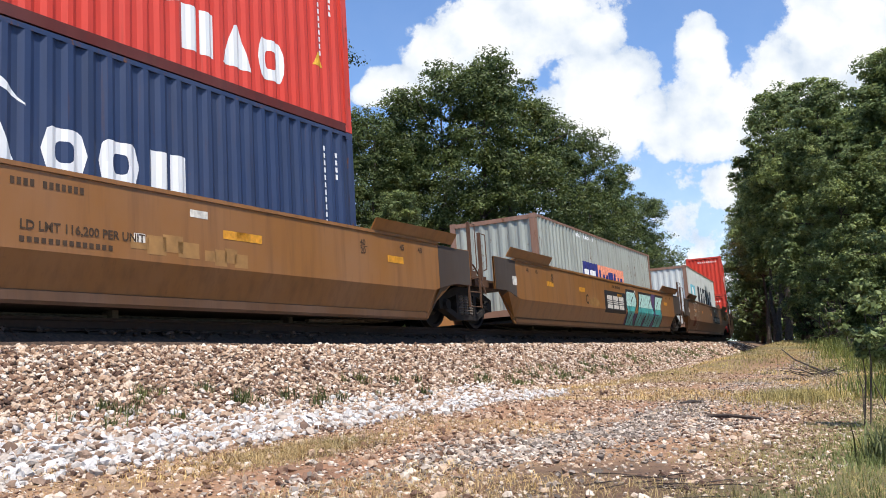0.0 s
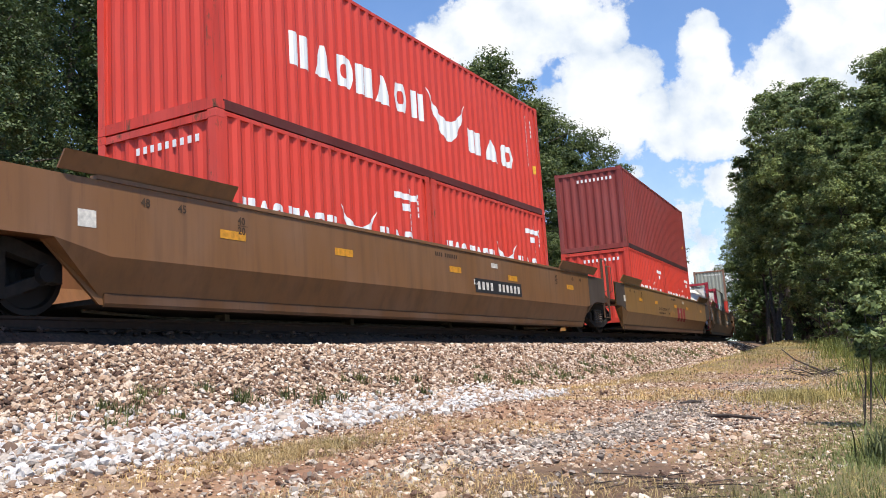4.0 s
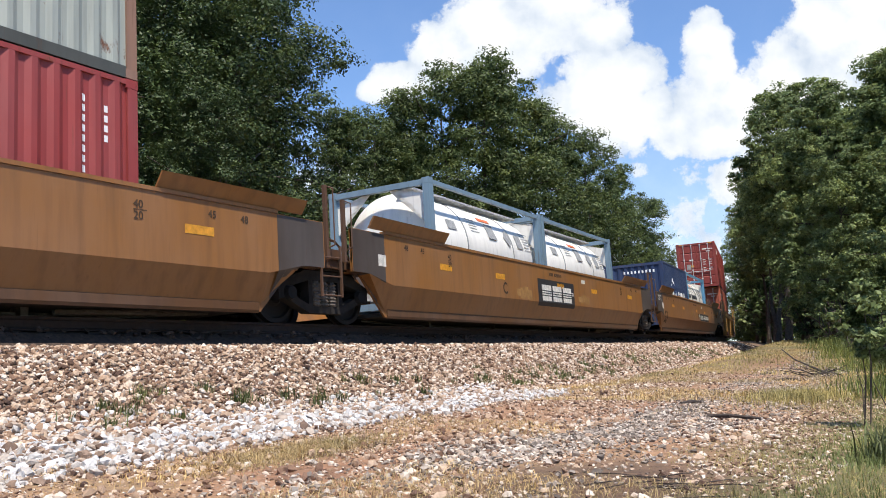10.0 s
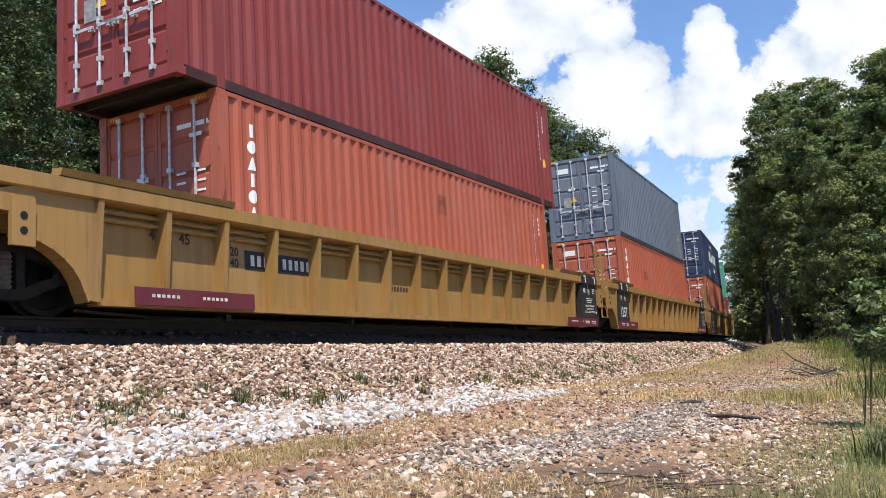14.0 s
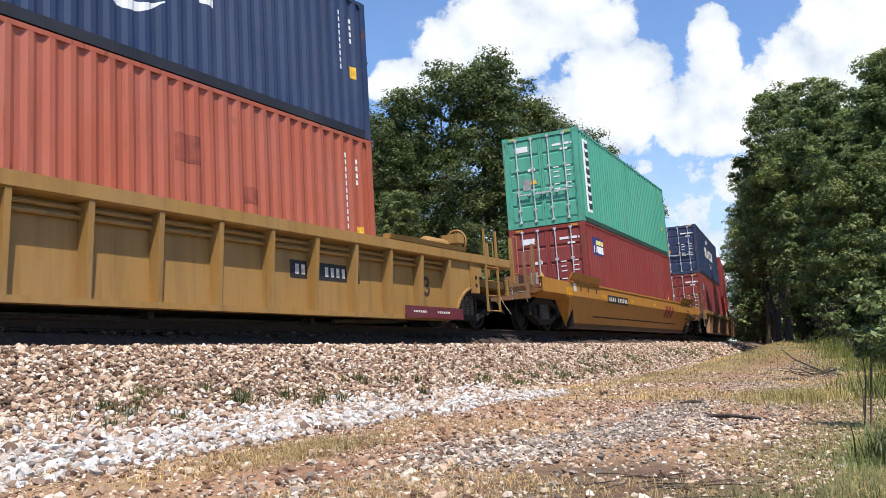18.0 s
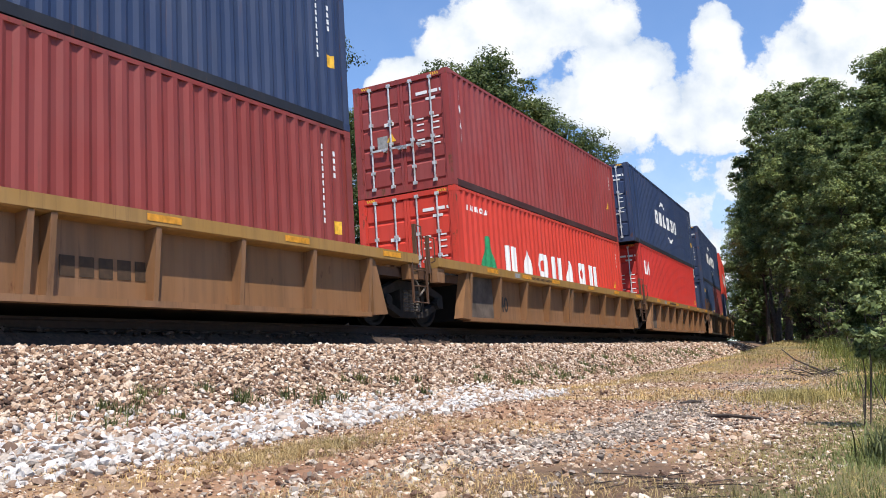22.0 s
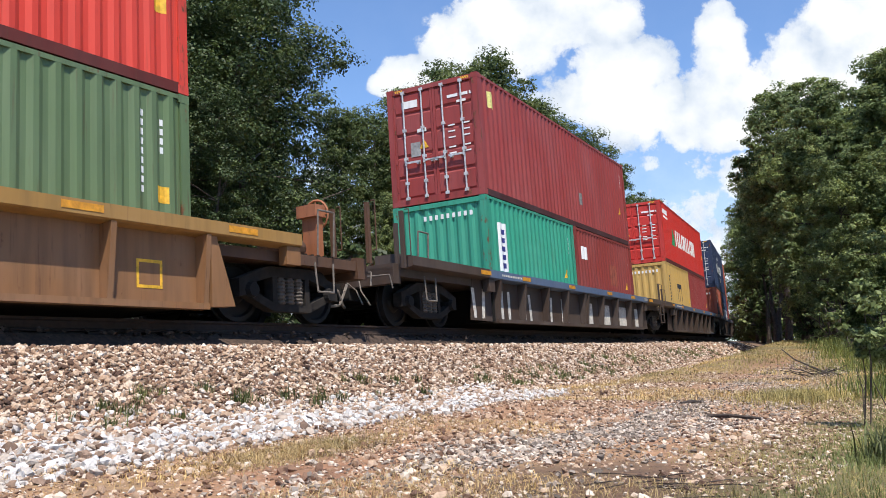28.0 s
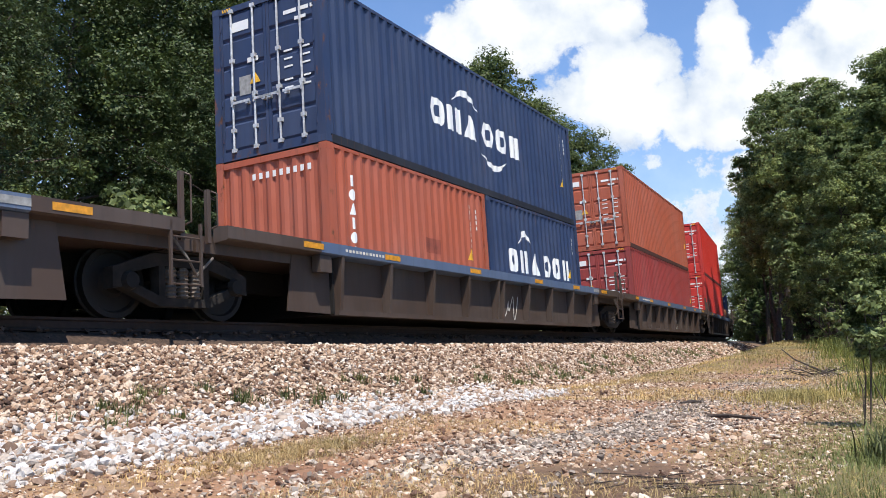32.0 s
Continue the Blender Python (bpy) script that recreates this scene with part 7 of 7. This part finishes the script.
# short cars: dim panels, 40, amber and grey bits on the chord
for i in range(13, 18):
    c = CARS[i]
    words(c, "short", "40", -4.35, 0.36, 0.32, PLATE)
    if i == 15:
        for x0, x1, sd in ((0.4, 1.3, 41), (1.8, 2.8, 42)):
            scrawl(i, x0, x1, 0.24, 0.62, 3.5, sd, GREYTAG, 0.04)
    for a, b in ((-5.4, -1.5), (1.4, 6.5)):
        for x in np.linspace(a, b, 3):
            part("reflector", Geo().box(x, x + 0.55, -1.506, -1.50, 1.145, 1.235), AMBER, c, "amber reflective strip")
    part("data_card", Geo().box(-3.9, -3.6, -1.506, -1.50, 1.13, 1.23), GREYTAG, c)
    g = Geo()
    for j in range(26):
        g.box(-3.3 + j * 0.085, -3.3 + j * 0.085 + 0.05, -1.505, -1.50, 1.15, 1.21)
    part("number_line", g, DIM, c)
    car_mark(c, "short", -6.10, -4.71, 0.172, 1.06, GRIMED, "stain", "sooty lower panel", 0.003)
    for a, b, z0, z1 in () if i != 17 else ((5.15, 5.55, 0.66, 0.70), (5.15, 5.55, 0.34, 0.38), (5.15, 5.19, 0.38, 0.66), (5.51, 5.55, 0.38, 0.66)):
        car_mark(c, "short", a, b, z0, z1, YELLOW, "label_frame")
bars(CARS[13], "short", 0.35, 1.6, 0.42, 0.66, 5, DIM, 0.3)
# dark cars: amber strips, big sprayed letters as blocks
for i in range(18, 24):
    c = CARS[i]
    for x in (-7.2, -4.9, -1.6, 1.9, 4.6, 7.0):
        part("reflector", Geo().box(x, x + 0.5, -1.506, -1.50, 1.09, 1.18), AMBER, c, "amber reflective strip")
    part("data_card", Geo().box(6.3, 6.75, -1.506, -1.50, 1.09, 1.18), GREYTAG, c)
    g = Geo()
    for j in range(12):
        g.box(-6.1 + j * 0.1, -6.1 + j * 0.1 + 0.06, -1.505, -1.50, 1.11, 1.155)
    part("number_line", g, CREAM, c)
for j, x in enumerate((-7.2, -5.75, -4.4, -3.0, -1.7)):
    car_mark(CARS[18], "dark", x, x + 0.14, 0.18, 0.82, CREAM, "spray_painting", "rough white sprayed stroke", slant=0.12 * (j % 3 - 1))
    car_mark(CARS[18], "dark", x + 0.40, x + 0.54, 0.18, 0.82, CREAM, "spray_painting", slant=-0.12 * (j % 3 - 1))
for x in (0.15, 1.9, 3.8, 5.7):
    car_mark(CARS[18], "dark", x, x + 0.85, 0.20, 0.80, CREAM, "spray_painting", "blotched white paint patch")

# old lettering painted over: paler patches
PATCH = plain("pale_paint_patch", (0.32, 0.165, 0.05), 0.6, 0.0, 4, 0.3)
for i, x, w, z, h in ((0, 1.1, 1.1, 0.78, 0.22), (0, 2.3, 0.8, 0.72, 0.2), (1, -2.9, 1.0, 0.74, 0.2), (4, -1.0, 1.0, 0.72, 0.2), (7, -2.6, 0.9, 0.72, 0.24), (7, 1.7, 0.9, 0.76, 0.2), (8, -1.4, 0.9, 0.86, 0.24), (5, -2.0, 1.1, 0.72, 0.2), (6, 2.0, 0.7, 0.72, 0.2)):
    for j in range(4):
        car_mark(CARS[i], "smooth", x + j * w / 4 * 0.9, x + (j + 1) * w / 4, z - 0.05 * (j % 2), z + h * (0.7 + 0.3 * ((j * 7) % 3) / 2), PATCH, "paint_patch", "paler repainted patch" if j == 0 else "", 0.0025)


# lines of small lettering on the black end panels
for i, x in ((9, 7.74), (10, 7.74), (10, -8.05), (11, -8.05)):
    for j in range(3 if x > 0 else 0):
        part("text_line", Geo().box(x + 0.36, x + 0.86 - 0.06 * j, -1.4795, -1.475, 0.86 - j * 0.05, 0.88 - j * 0.05), CREAM, CARS[i])
    for j, k in enumerate((0.14, 0.66)):
        part("text_line", Geo().box(x + k, x + k + 0.34, -1.4795, -1.476, 0.22, 0.245).box(x + k + 0.03, x + k + 0.32, -1.4795, -1.476, 0.175, 0.20), CREAM, CARS[i])
    part("disc_mark", Geo().lathe([(0.0, 0.0), (0.0, 0.08), (0.004, 0.08), (0.004, 0.0)], (x + (0.58 if x > 0 else 0.30), -1.480, 1.06), "y", 14), GREYTAG, CARS[i])

# ================= trees =================
LEAF = leaf_material("oak_leaves", (0.030, 0.047, 0.015), (0.064, 0.094, 0.030))
LEAF_MID = leaf_material("elm_leaves", (0.056, 0.078, 0.025), (0.108, 0.14, 0.046), 0.38)
LEAF_PALE = leaf_material("pale_leaves", (0.105, 0.138, 0.05), (0.19, 0.238, 0.09), 0.38)
BARK = plain("grey_brown_bark", (0.075, 0.058, 0.045), 0.95, scale=8, vary=0.5)


def crown_mesh(seed, R, H, low, n_clumps, per, leaf, puff=0.25, tip=0.0):
    """A crown of leaf sprays: boughs near an uneven envelope (radius R, from height low to H), each a heap of small sprays.
    tip: 0 a rounded head, 1 a pointed one."""
    rng = np.random.default_rng(seed)
    cs = []
    while len(cs) < n_clumps:
        a, h = rng.uniform(0, 2 * np.pi), rng.uniform(0, 1) ** (1.0 + 0.35 * tip)
        dome = np.sin(np.pi * (0.14 + 0.80 * h)) ** 0.75
        spire = min(1.0, 0.35 + 3.0 * h) * (1.04 - h) ** 0.8
        lobes = 0.74 + 0.30 * np.sin(3 * a + seed) * np.cos(5 * h + seed) + 0.17 * np.sin(5 * a + 11 * h + seed) + 0.10 * np.sin(19 * h + 2 * a)
        env = R * (dome * (1 - tip) + spire * tip) * lobes
        r = env * (rng.uniform(0.30, 1.0) ** 0.5) * (1.18 if rng.uniform() < 0.10 and h < 0.8 else 1.0)
        cs.append((r * np.cos(a), r * np.sin(a), low + (H - low) * h, rng.uniform(0.5, 1.25)))
    cs = np.array(cs)

    def unit(q):
        return q / (np.linalg.norm(q, axis=1)[:, None] + 1e-9)
    sub = 11
    per_sub = max(4, per // sub)
    c1 = np.repeat(cs, sub, 0)
    d1 = unit(rng.normal(size=(len(c1), 3)) + (0, 0, 0.35))
    big = (R * puff) * c1[:, 3:]
    p1 = c1[:, :3] + d1 * big * rng.uniform(0.45, 1.0, (len(c1), 1)) * (1, 1, 0.62)
    c2, d2, size = np.repeat(p1, per_sub, 0), np.repeat(d1, per_sub, 0), np.repeat(big, per_sub, 0)
    n = len(c2)
    e = unit(rng.normal(size=(n, 3)))
    p = c2 + e * size * 0.46 * rng.uniform(0.15, 1.0, (n, 1)) * (1, 1, 0.7)
    face = unit(0.75 * e + 0.55 * d2 + np.array((0, 0, 0.45)) + rng.normal(scale=0.42, size=(n, 3)))
    u = unit(np.cross(face, rng.normal(size=(n, 3))))
    w = np.cross(face, u)
    sz = leaf * rng.uniform(0.55, 1.25, (n, 1))
    q = np.stack([p - u * sz, p + w * sz * 0.62, p + u * sz, p - w * sz * 0.62], 1).reshape(-1, 3)
    me = bpy.data.meshes.new("crown")
    me.vertices.add(4 * n)
    me.vertices.foreach_set("co", q.ravel())
    me.loops.add(4 * n)
    me.loops.foreach_set("vertex_index", np.arange(4 * n, dtype=np.int32))
    me.polygons.add(n)
    me.polygons.foreach_set("loop_start", np.arange(0, 4 * n, 4, dtype=np.int32))
    me.update(calc_edges=True)
    me.materials.append(None)
    return me, cs


def trunk_geo(rng, H, low, r0, cs):
    g = Geo()

    def limb(a, b, ra, rb):
        a, b = Vector(a), Vector(b)
        d = (b - a).normalized()
        u = d.orthogonal().normalized()
        w = d.cross(u)
        k = len(g.v)
        for p, r in ((a, ra), ((a + b) / 2 + Vector((rng.normal() * 0.12, rng.normal() * 0.12, 0.1)), (ra + rb) / 2), (b, rb)):
            for i in range(7):
                q = 2 * math.pi * i / 7
                g.v.append(tuple(p + r * (math.cos(q) * u + math.sin(q) * w)))
        for j in (0, 7):
            g.f.extend((k + j + i, k + j + (i + 1) % 7, k + j + 7 + (i + 1) % 7, k + j + 7 + i) for i in range(7))
    x, y, z, r = 0.0, 0.0, -0.4, r0
    joints = []
    for i in range(6):
        nz = (i + 1) / 6 * H * 0.86
        nx, ny = x + rng.normal() * 0.22, y + rng.normal() * 0.22
        limb((x, y, z), (nx, ny, nz), r, r * 0.74)
        joints.append((nx, ny, nz, r * 0.74))
        x, y, z, r = nx, ny, nz, r * 0.74
    for c in cs[:: max(1, len(cs) // 26)]:
        j = min(joints, key=lambda q: abs(q[2] - (c[2] - 1.2)))
        limb(j[:3], c[:3], j[3] * 0.5, 0.03)
    return g


def tree_kind(seed, R, H, low, clumps, per, leaf, r0, mat, label, puff=0.25, tip=0.0):
    root = new("tree")
    tagged(root, label, "tree", "woods beside the line")
    me, cs = crown_mesh(seed, R, H, low, clumps, per, leaf, puff, tip)
    part("trunk", trunk_geo(np.random.default_rng(seed + 50), H, low, r0, cs), BARK, root)
    put("crown", me, mat, root)
    return root


KINDS = [
    tree_kind(11, 6.2, 20.0, 2.5, 190, 360, 0.088, 0.34, LEAF, "tall leafy broadleaf tree with dense dark green crown"),
    tree_kind(12, 5.4, 20.0, 1.5, 180, 360, 0.088, 0.30, LEAF, "tall leafy broadleaf tree with uneven green crown", 0.23, 0.25),
    tree_kind(13, 7.0, 20.0, 3.0, 200, 360, 0.088, 0.36, LEAF, "broad spreading tree with dark green leaves"),
    tree_kind(14, 4.5, 20.0, 1.2, 230, 300, 0.11, 0.28, LEAF_PALE, "slender tree with pale green leaves", 0.24, 0.35),
    tree_kind(15, 6.0, 20.0, 0.5, 160, 340, 0.108, 0.32, LEAF_MID, "distant broadleaf tree in full green leaf"),
    tree_kind(16, 5.0, 20.0, 0.8, 150, 340, 0.108, 0.30, LEAF_MID, "distant tall tree with uneven green crown", 0.24, 0.6),
    tree_kind(17, 4.6, 20.0, 9.0, 170, 330, 0.105, 0.30, LEAF_PALE, "tall straight tree with a high crown over a bare trunk", 0.24, 0.2),
]
# x, y, height, kind
LEFT = [(-34.8, 19.8, 20.5, 0), (-35.4, 24.6, 21.0, 1), (-35.3, 29.5, 21.5, 2), (-33.0, 32.4, 22.0, 0), (-36.0, 36.2, 22.5, 1), (-49.1, 34.5, 28.0, 2), (-47.5, 41.5, 29.0, 0), (-47.5, 44.5, 26.0, 3), (-44.1, 59.4, 20.5, 4), (-42.7, 62.9, 23.0, 5), (-40.6, 66.6, 26.0, 4), (-38.5, 70.1, 27.8, 5), (-38.7, 76.8, 26.8, 4), (-37.6, 84.0, 25.4, 5), (-37.2, 90.7, 24.0, 4), (-37.2, 101.4, 22.4, 5), (-37.5, 111.9, 20.2, 4), (-40.7, 124.3, 17.0, 5), (-46.5, 144.5, 15.0, 4), (-43.5, 54.9, 19.5, 5), (-57.5, 81.8, 25.0, 4), (-50.4, 97.8, 25.0, 5), (-46.4, 116.1, 23.0, 4), (-25.5, 14.0, 13.0, 1), (-28.0, 26.0, 12.0, 1), (-31.0, 45.0, 10.5, 3), (-32.0, 56.0, 9.5, 5), (-32.0, 68.0, 10.5, 4), (-33.0, 80.0, 10.0, 5), (-34.0, 95.0, 10.0, 4)]
RIGHT = [(-8.0, 46.0, 12.7, 6), (-5.6, 41.5, 11.9, 3), (-4.1, 36.0, 8.6, 3), (-2.2, 37.0, 11.6, 3), (0.0, 31.0, 10.6, 3), (1.6, 25.5, 9.6, 3), (4.0, 22.0, 9.0, 3), (-9.5, 52.0, 11.6, 6), (-5.5, 50.0, 12.5, 6), (-2.0, 46.0, 13.5, 6), (-11.0, 58.5, 12.0, 6), (-7.2, 57.0, 13.5, 6), (-3.0, 55.0, 15.0, 6), (1.5, 50.0, 15.0, 6), (-12.8, 66.0, 12.4, 6), (-8.8, 65.0, 14.0, 6), (-4.4, 64.0, 15.5, 6), (-15.0, 75.0, 13.0, 6), (-11.0, 74.0, 14.0, 6), (-6.5, 74.0, 16.0, 1), (-17.6, 85.0, 13.0, 6), (-13.0, 84.0, 15.0, 6), (-8.0, 84.0, 16.0, 0), (6.0, 40.0, 13.0, 5), (-20.5, 97.0, 13.0, 5), (-15.5, 97.0, 15.0, 1), (-10.0, 95.0, 16.0, 0), (-22.0, 112.0, 13.0, 1), (-16.0, 114.0, 15.0, 0), (-27.0, 140.0, 14.0, 5), (-36.0, 165.0, 15.0, 4), (-20.0, 128.0, 12.0, 4), (-12.0, 130.0, 13.0, 5), (-45.0, 185.0, 16.0, 4), (-58.0, 190.0, 17.0, 5), (-30.0, 185.0, 16.0, 5), (-3.0, 90.0, 14.0, 1), (-70.0, 175.0, 18.0, 4)]
for i, (x, y, h, kind) in enumerate(LEFT + RIGHT):
    sc = h / 20.0
    t = copy_thing(KINDS[kind], pose(x, y, ground_z(x, y), 0, 0, i * 67))
    t.scale = (sc * 1.08, sc * 1.08, sc)
for k, (x, y) in zip(KINDS, ((-60, 60), (-66, 74), (-62, 90), (16, 46), (-60, 110), (-58, 130), (13, 52))):
    k.matrix_world = pose(x, y, ground_z(x, y))


# understorey and brush
def bush_kind(seed, mat, label, leaf=0.06):
    root = new("bush")
    tagged(root, label, "bush", "brush beside the path")
    me, cs = crown_mesh(seed, 1.0, 1.9, 0.1, 46, 70, leaf)
    part("stem", trunk_geo(np.random.default_rng(seed + 9), 1.7, 0.1, 0.025, cs), BARK, root)
    put("foliage", me, mat, root)
    return root


LEAF_WEED = leaf_material("weed_leaves", (0.06, 0.085, 0.03), (0.20, 0.245, 0.09), 0.35)
BUSHES = [bush_kind(61, LEAF_WEED, "scrubby bush with small pale leaves"), bush_kind(62, LEAF, "dark green scrubby bush")]
# a thin leafy sapling at the edge of the path
shoot = new("sapling")
tagged(shoot, "thin leafy sapling with bare dark lower stems", "sapling", "brush beside the path")
shoot.location = (-0.76, 7.7, ground_z(-0.76, 7.7))
for dx, dy, h in ((0.0, 0.0, 1.05), (0.12, 0.10, 0.92), (-0.06, 0.16, 0.80)):
    part("stem", Geo().tube((dx, dy, -0.03), (dx + 0.03, dy, h * 0.5), 0.007, 6).tube((dx + 0.03, dy, h * 0.5), (dx - 0.01, dy + 0.03, h), 0.005, 6), BARK, shoot)
put("foliage", crown_mesh(67, 0.27, 1.14, 0.58, 30, 66, 0.028, 0.34)[0], LEAF_WEED, shoot, pose(0.03, 0.06, 0))
BRUSH = np.random.default_rng(91)
MORE = [(*place_so(s, 8.0 + 2.2 * q), 0.35 + 0.55 * q) for s, q in zip(BRUSH.uniform(9, 30, 26), BRUSH.uniform(0, 1, 26))]
for i, (x, y, h) in enumerate(MORE + [(-1.9, 22.0, 0.32), (-1.5, 19.0, 0.28), (-2.8, 25.5, 0.34), (-0.15, 11.6, 0.75), (0.55, 9.4, 0.75), (0.1, 7.2, 0.42), (-0.2, 15.0, 0.9), (0.3, 18.5, 1.3), (-1.2, 24.0, 0.9), (-2.2, 29.0, 0.9), (-4.6, 35.0, 0.9), (-6.3, 41.0, 1.0), (1.4, 14.0, 1.5), (-28.0, 34.0, 3.4), (-27.0, 22.0, 3.2), (-30.0, 50.0, 3.6), (-31.0, 62.0, 3.6), (-31.5, 74.0, 3.8), (-32.0, 88.0, 3.8), (-24.0, 9.0, 3.0), (-15.5, 82.0, 3.0), (-13.6, 74.0, 2.8), (-21.5, 104.0, 3.4), (-18.5, 94.0, 3.2), (0.0, 60.0, 3.2), (-3.0, 72.0, 3.4), (4.0, 66.0, 3.6), (-6.0, 88.0, 4.2), (2.0, 80.0, 4.2), (-1.0, 52.0, 2.6), (3.0, 44.0, 2.6)]):
    t = copy_thing(BUSHES[i % 2 if i > 30 else 0], pose(x, y, ground_z(x, y), 0, 0, i * 50))
    t.scale = (h, h, h)
BUSHES[0].matrix_world, BUSHES[1].matrix_world = pose(0.9, 16.5, ground_z(0.9, 16.5)), pose(1.5, 20.0, ground_z(1.5, 20.0))


# ================= what moves =================
def motions():
    turn = VIEW.to_3x3().to_4x4()
    walk(clouds, [(t, Matrix.Translation(EYE) @ turn @ pose(0, 0, 0, 0.75 * t / 32, -1.25 * t / 32, 0) @ turn.inverted()) for t in (0, 8, 16, 24, 32)])
    for ob, s, half, local in MOVING:
        walk(ob, [(t, car_pose(s - run(t), half) @ local) for t in range(0, 33)])
    # wheels roll with the train
    times = [i / 30 for i in range(961)]
    turned = [Matrix.Rotation(-run(q) / 0.455, 4, "Y") for q in times]
    first = None
    for w, x in WHEELS:
        w.matrix_parent_inverse = w.matrix_basis.copy()
        w.matrix_basis = Matrix()
        if first is None:
            first = w
            walk(w, list(zip(times, turned)))
        else:       # all wheels turn alike
            w.rotation_mode = "QUATERNION"
            keys = w.animation_data_create()
            keys.action = first.animation_data.action
            keys.action_slot = first.animation_data.action_slot


motions()
